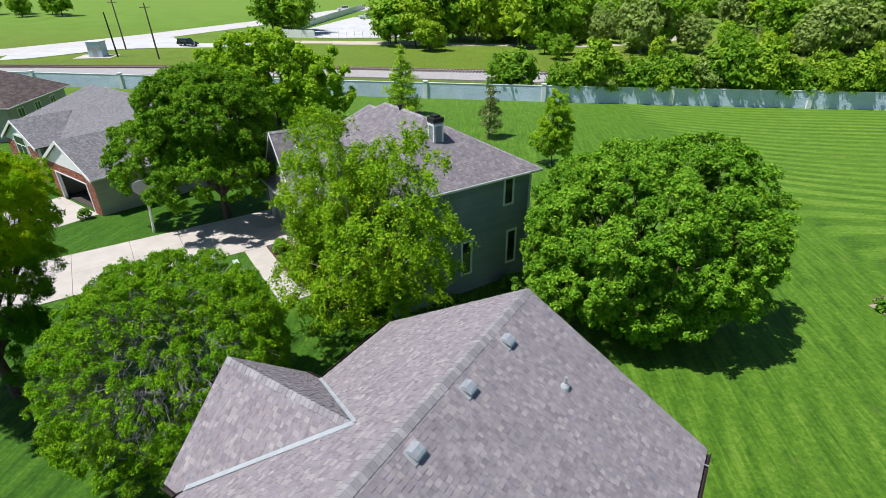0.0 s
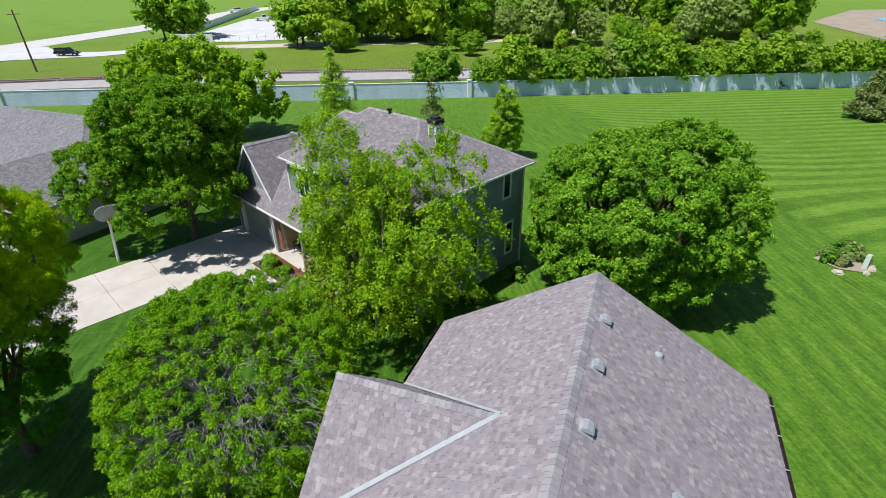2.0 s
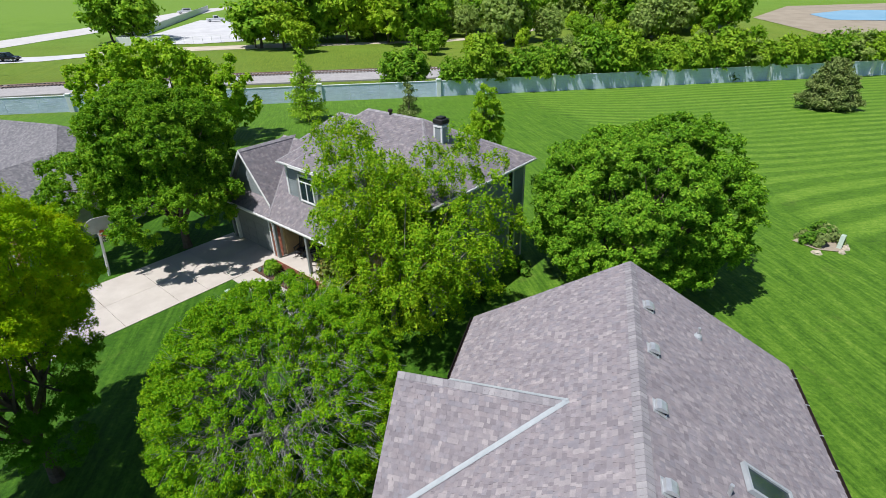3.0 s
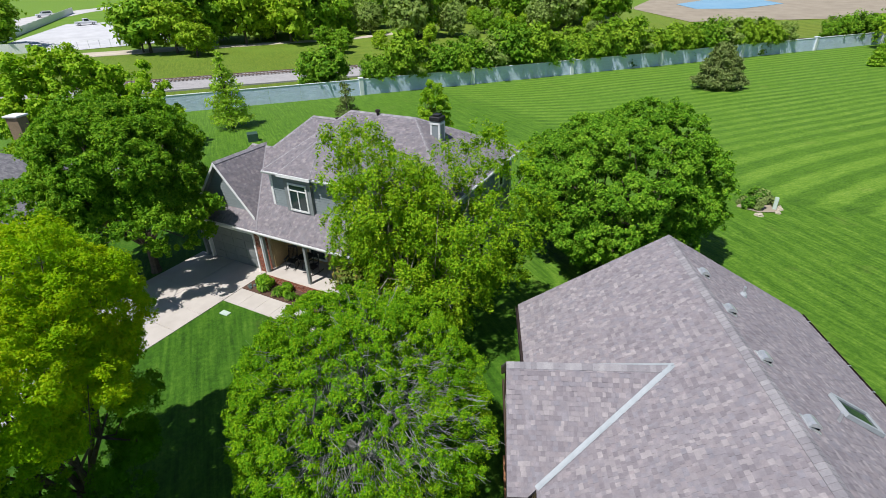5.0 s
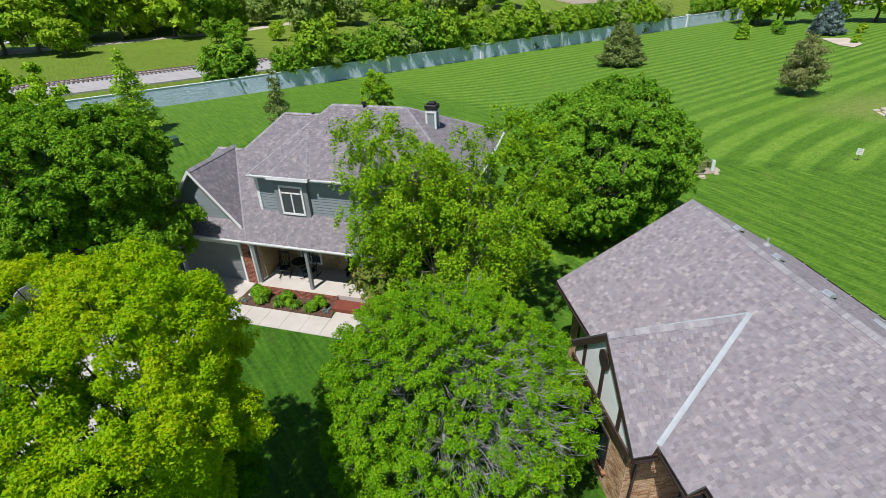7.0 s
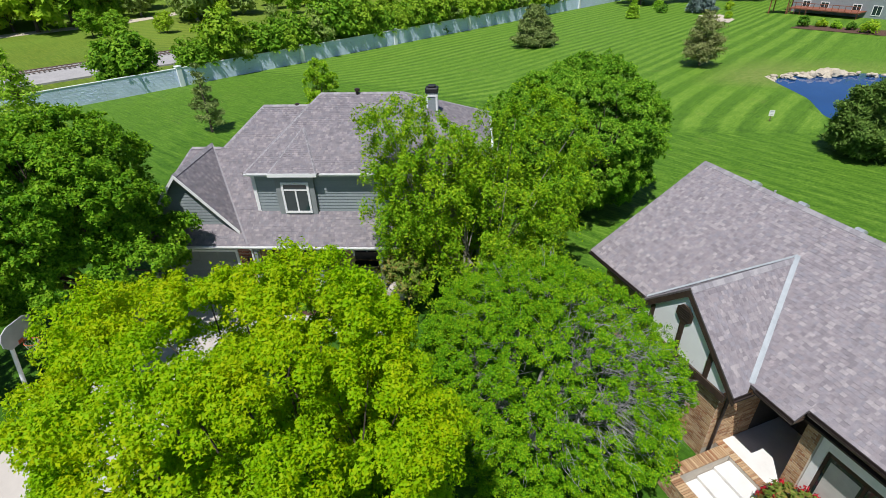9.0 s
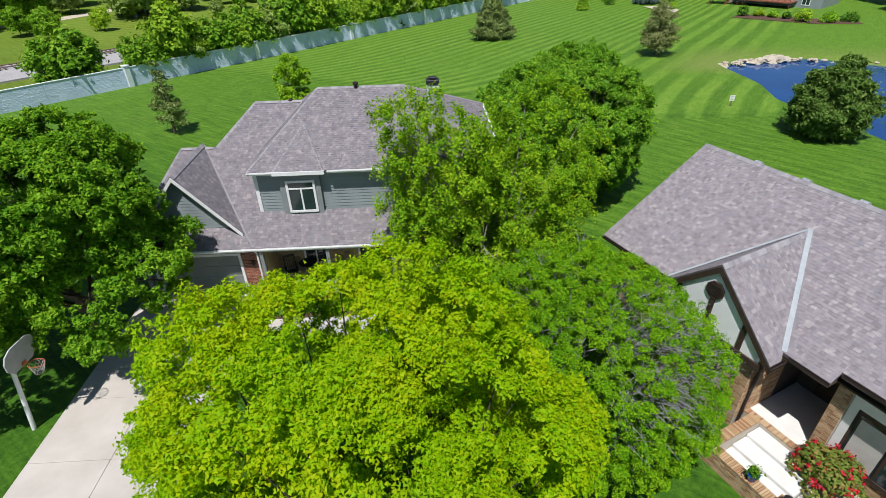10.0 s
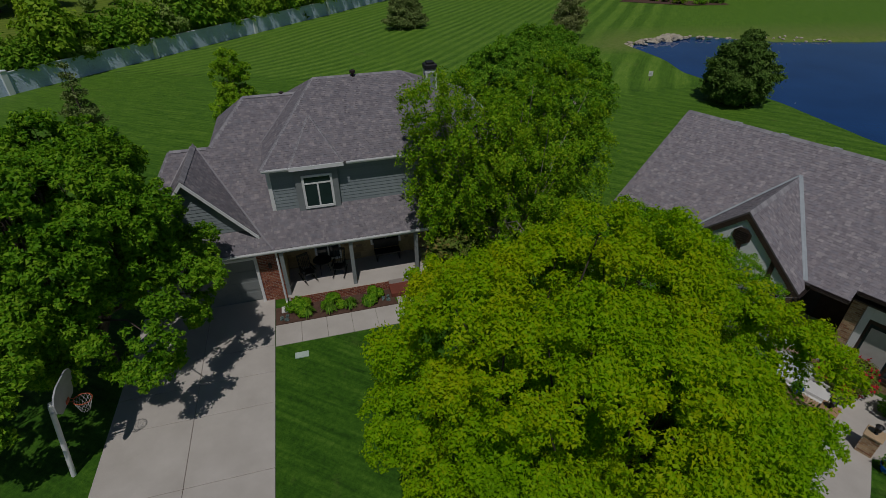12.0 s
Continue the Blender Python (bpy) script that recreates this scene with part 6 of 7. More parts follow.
bush("leafy_bush", "shaded green bush at the wall of the grey house", tuple(H2 @ Vector((11.0, 4.4, -0.05))), 0.6, 0.7, "shrub", 116, 400, 0.12)
broadleaf("red_maple", "small dark red-leaved tree beside the porch", tuple(H2 @ Vector((6.9, -1.1, 0))), (0.9, 0.9, 1.1), 2.2, "red_leaf", clumps=36, per=120, clump=0.4, leaf=0.1, seed=117, low=-0.8, trunk=0.05, fork=0.9)

# ---- lawn details ----
bed = patch("stone_bed", [(17.7, 24.2), (18.2, 22.9), (19.4, 22.3), (20.2, 22.9), (20.0, 24.0), (18.9, 24.6)], "earth", "small stony bed in the lawn", "garden bed", 0.04, 2.0)


def boulder(name, label, at, r, seed, mat="rock", group=""):
    bm = bmesh.new()
    bmesh.ops.create_icosphere(bm, subdivisions=2, radius=1)
    for v in bm.verts:
        n = noise.noise(v.co * 1.3 + Vector((seed, 0, 0))) * 0.45
        v.co = Vector((v.co.x * r[0], v.co.y * r[1], max(-0.4, v.co.z) * r[2])) * (1 + n)
    me = bpy.data.meshes.new(name)
    bm.to_mesh(me)
    bm.free()
    me.materials.append(M[mat])
    ob = whole(name, me, mat, label, "rock", Matrix.Translation(at) @ pose(0, 0, 0, 0, 0, seed * 47 % 360), group)
    return ob


rr = random.Random(4)
for k in range(9):
    a = rr.uniform(0, 6.28)
    x, y = 18.8 + 1.35 * math.cos(a), 23.4 + 1.2 * math.sin(a)
    boulder("stone", "rounded pale stone edging the bed", (x, y, ground_z(x, y) + 0.05), (rr.uniform(0.14, 0.3), rr.uniform(0.12, 0.24), 0.15), k, group="bed stones")
for k in range(9):
    x, y = 18.9 + rr.uniform(-1, 1), 23.9 + rr.uniform(-0.9, 0.8)
    bush("bed_shrub", "wild green shrub in the stony bed", gat(x, y), rr.uniform(0.4, 0.75), rr.uniform(0.5, 1.0), rr.choice(("shrub", "leaf_fresh", "needle_olive")), 130 + k, 420, 0.13, group="bed shrubs")
ped = Shape().box(-0.28, -0.12, -0.05, 0.28, 0.12, 0.75, c=0.02)
whole("utility_pedestal", ped, "pale_green", "leaning pale grey-green utility pedestal in the bed", "utility box", Matrix.Translation((19.7, 22.9, ground_z(19.7, 22.9))) @ pose(0, 0, 0, 0, 14, 35))
sign = thing("lawn_sign", Matrix.Translation(gat(29.6, 17.2)) @ pose(0, 0, 0, 0, 0, -70), "small white sign on a post in the field", "sign")
part("post", Shape().box(-0.03, -0.03, -0.1, 0.03, 0.03, 0.85), "pole_wood", sign)
part("panel", Shape().box(-0.2, -0.05, 0.46, 0.2, -0.03, 0.96, c=0.008), "white_paint", sign)
part("bar", Shape().box(-0.14, -0.056, 0.84, 0.14, -0.051, 0.88).box(-0.14, -0.056, 0.72, 0.08, -0.051, 0.76).box(-0.14, -0.056, 0.6, 0.12, -0.051, 0.64), "board_grey", sign)
mark = thing("marker_post", Matrix.Translation(gat(28.4, 4.6)) @ pose(0, 0, 0, 0, 14, 20), "short leaning white post on a dark block at the pond's edge", "post")
part("post", Shape().tube([(0, 0, 0.1), (0, 0, 0.6)], [0.05, 0.035], 8), "white_paint", mark)
part("arm", Shape().tube([(-0.02, 0, 0.36), (0.2, 0.02, 0.5)], [0.035, 0.02], 6), "white_paint", mark)
part("base", Shape().box(-0.2, -0.13, -0.08, 0.22, 0.13, 0.1, c=0.03), "bronze_metal", mark)
for k in range(52):
    t = k / 51
    x, y = (46.2 + 8.8 * t, 21.2 - 7.4 * t) if t < 0.75 else (52.8 + 6 * (t - 0.75), 15.6 - 13 * (t - 0.75))
    big = 1.0 if 0.35 < t < 0.75 and rr.random() < 0.55 else 0.5
    x, y = x + rr.uniform(-0.6, 0.9), y + rr.uniform(-0.5, 0.9)
    boulder("shore_rock", "pale limestone rock on the pond's edge", (x, y, -0.4 + rr.uniform(0, 0.3)), (rr.uniform(0.45, 1.0) * big, rr.uniform(0.35, 0.65) * big, rr.uniform(0.3, 0.5) * big), 20 + k, group="shore rocks")
for k in range(26):
    t = k / 25
    x, y = 54.8 + 2.6 * t + rr.uniform(-0.3, 0.8), 11.6 - 14.0 * t + rr.uniform(-0.4, 0.4)
    boulder("shore_stone", "small pale stone on the pond's far shore", (x, y, max(-0.5, ground_z(x, y) - 0.02)), (rr.uniform(0.14, 0.3), rr.uniform(0.12, 0.24), rr.uniform(0.1, 0.18)), 80 + k, group="shore stones")
for k in range(2):
    b = thing("wheelie_bin", Matrix.Translation(gat(-33.5 + 1.3 * k, 71.5)), "dark green plastic bin by the wall", "bin", "bins")
    part("body", Shape().box(-0.3, -0.35, 0.05, 0.3, 0.35, 1.0, c=0.03), "green_plastic", b)
    part("lid", Shape().box(-0.32, -0.38, 1.0, 0.32, 0.38, 1.07, c=0.02), "black_plastic", b)
whole("utility_cabinet", Shape().box(-0.55, -0.5, -0.1, 0.55, 0.5, 0.9, c=0.04), "green_plastic", "dark green transformer cabinet on the back lawn", "utility box", Matrix.Translation(gat(-10.6, 61.0)))

# ---- boundary wall ----
def wall_y(x):
    return 81.6 - (0.088 if x > 7 else 0.1) * (x - 7)


fence = tagged(new("boundary_wall"), "long pale grey precast stone-pattern wall with square pillars", "wall", kind="structure")
PANEL = 4.5
fr = random.Random(12)
panel_sets = []
for v in range(4):
    s = Shape().box(0, -0.05, -0.4, PANEL, 0.05, 2.3)
    z = 0.0
    while z < 2.25:
        x, h = 0.0, 0.15
        while x < PANEL - 0.05:
            w = min(fr.uniform(0.3, 0.7), PANEL - x)
            for f in (-1, 1):
                d = fr.uniform(0.053, 0.066)
                s.add([(x + 0.008, f * 0.05, z + 0.008), (x + w - 0.008, f * 0.05, z + 0.008), (x + w - 0.008, f * 0.05, z + h - 0.008), (x + 0.008, f * 0.05, z + h - 0.008),
                       (x + 0.02, f * d, z + 0.02), (x + w - 0.02, f * d, z + 0.02), (x + w - 0.02, f * d, z + h - 0.02), (x + 0.02, f * d, z + h - 0.02)],
                      [(4, 5, 6, 7), (0, 1, 5, 4), (1, 2, 6, 5), (2, 3, 7, 6), (3, 0, 4, 7)])
            x += w
        z += h
    panel_sets.append((s.mesh("panel", "fence_panel"), Shape().box(0, -0.11, 2.3, PANEL, 0.11, 2.4, c=0.02).mesh("coping", "fence_cap")))
x = 7 - 26 * PANEL
k = 0
while x < 140:
    y0, y1 = wall_y(x), wall_y(x + PANEL)
    zb = slope_z(y0)
    m = Matrix.Translation((x, y0, zb)) @ pose(0, 0, 0, 0, 0, math.degrees(math.atan2(y1 - y0, PANEL)))
    pm, cm = fr.choice(panel_sets)
    p = new("panel", pm)
    p.parent, p.matrix_basis = fence, m
    c = new("coping", cm)
    c.parent = p
    if k % 4 == 2:
        part("pillar", Shape().box(x - 0.32, y0 - 0.32, zb - 0.4, x + 0.32, y0 + 0.32, zb + 2.5, c=0.02).box(x - 0.38, y0 - 0.38, zb + 2.5, x + 0.38, y0 + 0.38, zb + 2.65, c=0.03), "fence_cap", fence)
    x += PANEL
    k += 1

# ---- railway, roads and lots beyond the wall ----
RAIL = [(-190, 112), (-110, 107.5), (-66, 108), (-27, 107.5), (2, 105), (40, 99.5), (80, 92.5), (120, 83), (160, 69), (220, 44)]
strip("railway_bed", [(x, y - 2.6) for x, y in RAIL], 9.5, "gravel", "grey gravel railway bed", "railway", 0.25, 0.6)
track = tagged(new("railway_track"), "single railway track of rusty rails on dark sleepers", "railway", kind="structure")
sleep, n_sl = Shape(), 0
for (ax, ay), (bx, by) in zip(RAIL, RAIL[1:]):
    L = math.hypot(bx - ax, by - ay)
    e = Vector((bx - ax, by - ay, 0)) / L
    n = Vector((-e.y, e.x, 0))
    for i in range(int(L / 0.65)):
        c = Vector((ax, ay, 0)) + e * i * 0.65
        if -120 < c.x < 150:
            c.z = ground_z(c.x, c.y) + 0.24
            m = Matrix.Translation(c) @ Matrix((e, n, Vector((0, 0, 1)))).transposed().to_4x4()
            sleep.box(-0.12, -1.3, 0, 0.12, 1.3, 0.16, m)
part("sleepers", sleep, "sleeper", track, kind="stuff")
for off in (-0.75, 0.75):
    pts = []
    for (ax, ay), (bx, by) in zip(RAIL, RAIL[1:]):
        for i in range(12):
            x, y = ax + (bx - ax) * i / 12, ay + (by - ay) * i / 12
            e = Vector((bx - ax, by - ay)).normalized()
            x, y = x - e.y * off, y + e.x * off
            pts.append((x, y, ground_z(x, y) + 0.47))
    part("rail", Shape().tube(pts, 0.075, 4), "steel_rail", track)
strip("road", [(-260, 121), (-170, 119.5), (-140, 119), (-122, 126.5), (-109.5, 140.5), (-100, 153.5), (-90.5, 169.5), (-79, 188), (-66, 215), (-55, 240), (-30, 300), (0, 450)], 13, "asphalt", "pale grey two-lane road", "road", 0.06)
patch("road_apron", [(-113.5, 115.6), (-107.6, 118.6), (-99.8, 127.0), (-93.6, 132.0), (-83.0, 133.5), (-72.0, 134.5), (-60.0, 139.0), (-60.0, 143.5), (-74.0, 141.0), (-84.0, 142.0), (-92.0, 152.0), (-98.0, 150.0), (-108.0, 137.0), (-118.0, 124.0)], "yard_gravel", "pale worn concrete apron beside the road", "road", 0.08)
strip("side_road", [(-64, 141), (-52, 143.5), (-40, 143), (-20, 142)], 4.5, "dirt", "pale dusty side road", "road", 0.09)
strip("dirt_track", [(-42, 141), (-10, 140), (20, 138), (38, 142), (46, 150), (56, 170)], 3.2, "dirt", "pale dirt track among the trees", "track", 0.07)
patch("yard", [(-62, 153), (-42, 150), (-22, 153), (-30, 200), (-52, 202)], "yard_gravel", "pale gravel yard behind a white wall", "yard", 0.1)
patch("bare_earth", [(114, 122), (155, 108), (215, 112), (225, 175), (155, 180), (121, 155)], "earth", "bare tan earth bank by far water", "ground", 0.08, 12)
patch("far_water", [(138, 143), (152, 137), (177, 141), (182, 157), (163, 163), (143, 157)], "pale_water", "far bright blue pond", "pond", 0.16, 12)
yw = thing("yard_wall", Matrix.Identity(4), "low white panel wall round the yard", "wall")
for (ax, ay), (bx, by) in (((-62, 155), (-55, 237)), ((-62, 153), (-50, 151))):
    L = math.hypot(bx - ax, by - ay)
    for i in range(int(L / 4)):
        f = i * 4 / L
        x, y = ax + (bx - ax) * f, ay + (by - ay) * f
        m = Matrix.Translation((x, y, ground_z(x, y))) @ pose(0, 0, 0, 0, 0, math.degrees(math.atan2(by - ay, bx - ax)))
        part("panel", Shape().box(0, -0.06, -0.4, 3.95, 0.06, 2.0, m, 0.02), "white_paint", yw)
chain = thing("wire_fence", Matrix.Identity(4), "thin wire mesh fence on steel posts", "fence")
for i in range(14):
    x, y = -50 + 2.2 * i, 150.5 + 0.16 * i
    z = ground_z(x, y)
    part("post", Shape().tube([(x, y, z - 0.2), (x, y, z + 1.8)], 0.04, 6), "galvanised", chain)
z = ground_z(-35, 151)
part("rail", Shape().tube([(-50, 150.5, z + 1.75), (-21.4, 152.6, z + 1.75)], 0.03, 5).tube([(-50, 150.5, z + 0.9), (-21.4, 152.6, z + 0.9)], 0.015, 5), "galvanised", chain)


def utility_pole(x, y, h, lean=0.0, mat="pole_wood", arms=True):
    root = thing("utility_pole", Matrix.Translation(gat(x, y)) @ pose(0, 0, 0, 0, lean), "tall weathered wooden utility pole", "utility pole", "roadside poles")
    part("pole", Shape().tube([(0, 0, -0.5), (0, 0, h * 0.5), (0, 0, h)], [0.2, 0.17, 0.13], 10), mat, root)
    if arms:
        part("cross_arm", Shape().box(-1.2, -0.06, h - 0.9, 1.2, 0.06, h - 0.76), mat, root)
        for k in (-1.1, 0, 1.1):
            part("insulator", Shape().lathe([(0.04, 0), (0.07, 0.06), (0.05, 0.14)], (k, 0, h - 0.76), 8), "galvanised", root)


def car(name, label, m, mat, L=5.0, W=1.95, H=1.8, pickup=False):
    """A parked vehicle: body with cabin, glass, lights and four wheels."""
    root = thing(name, m, label, "car")
    hb = 0.98
    prof = [(-L / 2, 0.45), (-L / 2, hb), (-L / 2 + 0.1, hb + 0.03), (L / 2 - 1.0, hb + 0.04), (L / 2 - 0.1, hb - 0.08), (L / 2, 0.75), (L / 2, 0.4)]
    k = len(prof)
    def hull(prof, w, top):
        vs = [(x, s * (w / 2 - (0.06 if z > top else 0)), z) for s in (-1, 1) for x, z in prof]
        n = len(prof)
        return Shape().add(vs, [tuple(range(n)), tuple(reversed(range(n, 2 * n)))] + [(i, n + i, n + (i + 1) % n, (i + 1) % n) for i in range(n)])
    part("body", hull(prof, W, hb), mat, root)
    c0 = -L / 2 + (2.0 if pickup else 0.15)
    cab = [(c0, hb), (c0 + 0.2, H - 0.05), (c0 + 0.4, H), (L / 2 - 2.1, H), (L / 2 - 1.3, hb + 0.02)]
    part("cabin", hull(cab, W - 0.16, hb + 0.1), mat, root)
    for s in (-1, 1):
        y = s * (W / 2 - 0.075)
        part("side_window", Shape().box(c0 + 0.45, y - 0.012, hb + 0.12, L / 2 - 1.95, y + 0.03 * s, H - 0.16), "pane", root)
        part("headlight", Shape().box(L / 2 - 0.06, s * (W / 2 - 0.45), 0.68, L / 2 + 0.012, s * (W / 2 - 0.1), 0.84), "galvanised", root)
        part("tail_light", Shape().box(-L / 2 - 0.012, s * (W / 2 - 0.25), 0.8, -L / 2 + 0.05, s * (W / 2 - 0.05), 1.0), "tail_red", root)
        for x in (-L / 2 + 0.95, L / 2 - 0.95):
            w = part("wheel", Shape().tube([(x, s * (W / 2 - 0.24), 0.36), (x, s * (W / 2 + 0.01), 0.36)], 0.36, 18), "tyre", root)
            part("rim", Shape().tube([(x, s * (W / 2 + 0.005), 0.36), (x, s * (W / 2 + 0.025), 0.36)], 0.22, 14), "galvanised", w)
    part("rear_window", Shape().add([(c0 + 0.02, -W / 2 + 0.2, hb + 0.12), (c0 + 0.02, W / 2 - 0.2, hb + 0.12), (c0 + 0.16, W / 2 - 0.25, H - 0.15), (c0 + 0.16, -W / 2 + 0.25, H - 0.15)], [(0, 3, 2, 1)]), "pane", root)
    part("windscreen", Shape().add([(L / 2 - 1.42, -W / 2 + 0.22, hb + 0.14), (L / 2 - 1.42, W / 2 - 0.22, hb + 0.14), (L / 2 - 1.98, W / 2 - 0.26, H - 0.1), (L / 2 - 1.98, -W / 2 + 0.26, H - 0.1)], [(0, 1, 2, 3)]), "pane", root)
    return root

utility_pole(-76.3, 118.5, 11.5, -2)
utility_pole(-92.8, 131.4, 11.5, -2)
utility_pole(-88.0, 121.1, 9.5, -3, "black_plastic", False)
shed = thing("utility_shed", Matrix.Translation(gat(-92.9, 121.5)) @ pose(0, 0, 0, 0, 0, 12), "pale blue metal roadside equipment shed", "shed")
part("body", Shape().box(-1.5, -1.5, -0.2, 1.5, 1.5, 3.3, c=0.05), "box_blue", shed)
part("roof", Shape().box(-1.6, -1.6, 3.3, 1.6, 1.6, 3.42, c=0.03), "white_paint", shed)
part("door", Shape().box(-0.5, -1.54, 0, 0.5, -1.5, 2.2, c=0.01), "board_grey", shed)
for x in (-1.0, 1.0):
    part("louvre", Shape().box(x - 0.35, -1.53, 1.6, x + 0.35, -1.5, 2.3), "board_grey", shed)
patch("concrete_pad", [(-97.0, 118.0), (-88.5, 119.0), (-89.5, 124.5), (-98.0, 123.5)], "concrete", "pale concrete pad", "pad", 0.06)
car("parked_car", "dark green off-road car parked on the side road", Matrix.Translation((-79.2, 136.6, ground_z(-79.2, 136.6) + 0.1)) @ pose(0, 0, 0, 0, 0, -10), "car_dark", 5.2)
car("parked_car", "white off-road car on the far road", Matrix.Translation((-62, 226, ground_z(-62, 226) + 0.1)) @ pose(0, 0, 0, 0, 0, 200), "car_white", 5.0)
car("pickup_truck", "white pickup truck in the gravel yard", Matrix.Translation((-46, 197, ground_z(-46, 197) + 0.12)) @ pose(0, 0, 0, 0, 0, 15), "car_white", 5.6, 2.0, 1.8, True)

# ---- neighbouring houses ----
N1 = Matrix.Translation((-29.7, 33.3, -0.05)) @ pose(0, 0, 0, 0, 0, -30)
nb = thing("tan_house", N1, "tan sided house with red brick garage front and grey shingle roof", "house")
# garage wing: gable to the front (local -y), ridge runs back
W1, EV, AP = 3.5, 2.75, 4.75
sl = (AP - EV) / (W1 + 0.4)
n1 = lambda a, b: (a, b, AP - sl * abs(a))
roof_plane(nb, [n1(0, -0.2), n1(0, 9.5), n1(W1 + 0.4, 9.5), n1(W1 + 0.4, -0.2)], "shingle_slate", seed=201)
roof_plane(nb, [n1(0, -0.2), n1(-W1 - 0.4, -0.2), n1(-W1 - 0.4, 6.5), n1(0, 9.5)], "shingle_slate", seed=202)
caps(nb, (0, -0.2, AP), (0, 9.5, AP), 0.14, 0.2, "shingle_slate")
part("wall", Shape().box(W1 - 0.15, 0, -0.4, W1, 14.0, EV).box(-W1, 0, -0.4, -W1 + 0.15, 6.0, EV), "siding_tan", nb)
laps(nb, (W1, 0.05, -0.3), (0, 1), (1, 0), 13.9, 19, "siding_tan", expose=0.16)
fw = part("front_wall", Shape().box(2.5, 0, -0.4, W1 - 0.15, 0.2, EV).box(-W1 + 0.15, 0, -0.4, -2.5, 0.2, EV).box(-2.5, 0, 2.2, 2.5, 0.2, EV + 0.3), "mortar", nb)
for o, w, h in (((2.5, 0, -0.2), 1.0, 3.0), ((-W1, 0, -0.2), 1.0, 3.0), ((-2.5, 0, 2.2), 5.0, 0.85)):
    brick_face(fw, o, (1, 0), w, h, "brick_red", outward=(0, -1), seed=203)
part("gable_panel", Shape().add([(a, y, z) for y in (-0.02, 0.18) for a, z in ((-W1, 2.8), (W1, 2.8), (0, AP - 0.14))], [(0, 1, 2), (5, 4, 3), (0, 3, 4, 1), (1, 4, 5, 2), (2, 5, 3, 0)]), "white_paint", nb)
for s in (-1, 1):
    x1 = s * (W1 + 0.4)
    part("rake_board", Shape().add([(0, y, z) for y in (-0.25, -0.2) for z in (AP, AP - 0.22)] + [(x1, y, z) for y in (-0.25, -0.2) for z in (EV, EV - 0.22)], [(0, 1, 5, 4), (2, 6, 7, 3), (0, 4, 6, 2), (1, 3, 7, 5), (0, 2, 3, 1), (4, 5, 7, 6)]), "white_paint", nb)
gutter(nb, (W1 + 0.4, -0.2, EV), (W1 + 0.4, 9.5, EV), "white_paint", outward=(1, 0))
part("garage_interior", Shape().box(-2.9, 6.0, -0.1, 2.9, 6.2, EV).box(-3.0, 0.25, -0.08, 3.0, 6.0, 0.02), "interior_shade", nb)
part("garage_casing", Shape().box(2.38, -0.03, 0, 2.5, 0.2, 2.2).box(-2.5, -0.03, 0, -2.38, 0.2, 2.2).box(-2.38, -0.03, 2.1, 2.38, 0.2, 2.2), "white_paint", nb)
car("parked_car", "silver-white car inside the open garage", N1 @ Matrix.Translation((1.0, 3.0, 0.02)) @ pose(0, 0, 0, 0, 0, 90), "car_white", 4.6, 1.85, 1.5)
# main block behind: hip roof, with a second front gable
MB = [(-18.5, 2.3, 2.75), (3.75, 2.3, 2.75), (3.75, 13.7, 2.75), (-18.5, 13.7, 2.75)]
R0, R1 = (-13.0, 8.0, 6.0), (-1.7, 8.0, 6.0)
roof_plane(nb, [MB[0], MB[1], R1, R0], "shingle_slate", seed=204)
roof_plane(nb, [MB[1], MB[2], R1], "shingle_slate", seed=205)
roof_plane(nb, [MB[2], MB[3], R0, R1], "shingle_slate", seed=206)
roof_plane(nb, [MB[3], MB[0], R0], "shingle_slate", seed=207)
caps(nb, R0, R1, 0.14, 0.2, "shingle_slate")
caps(nb, MB[1], R1, 0.14, 0.2, "shingle_slate")
part("wall", Shape().box(-18.1, 2.7, -0.6, -3.6, 13.3, 2.75).box(-3.6, 6.5, -0.6, 3.34, 13.3, 2.75), "siding_tan", nb)
q2 = lambda a, b: (a, b, 4.5 - 0.5 * abs(a + 11.05))
roof_plane(nb, [q2(-11.05, 0.7), q2(-11.05, 5.3), q2(-7.5, 2.3), q2(-7.5, 0.7)], "shingle_slate", seed=208, thick=0.07)
roof_plane(nb, [q2(-11.05, 0.7), q2(-14.6, 0.7), q2(-14.6, 2.3), q2(-11.05, 5.3)], "shingle_slate", seed=209, thick=0.07)
g2 = part("gable_wall", Shape().add([(a, y, z) for y in (0.9, 1.1) for a, z in ((-14.2, -0.4), (-7.9, -0.4), (-7.9, 2.8), (-11.05, 4.36), (-14.2, 2.8))], [(0, 1, 2, 3, 4), (9, 8, 7, 6, 5)] + [(i, 5 + i, 5 + (i + 1) % 5, (i + 1) % 5) for i in range(5)]), "white_paint", nb)
brick_face(g2, (-14.2, 0.9, -0.3), (1, 0), 6.3, 2.9, "brick_red", [(1.9, 0.9, 4.4, 3.9)], outward=(0, -1), seed=210)
window(nb, (-12.1, 0.9, 0.75), (1, 0), (0, -1), 2.1, 2.4, "white_paint", 2, 0.14, transom=0.7)
for s in (-1, 1):
    part("rake_board", Shape().add([(-11.05, y, z) for y in (0.65, 0.7) for z in (4.5, 4.28)] + [(-11.05 + s * 3.55, y, z) for y in (0.65, 0.7) for z in (2.725, 2.5)], [(0, 1, 5, 4), (2, 6, 7, 3), (0, 4, 6, 2), (1, 3, 7, 5), (0, 2, 3, 1), (4, 5, 7, 6)]), "white_paint", nb)
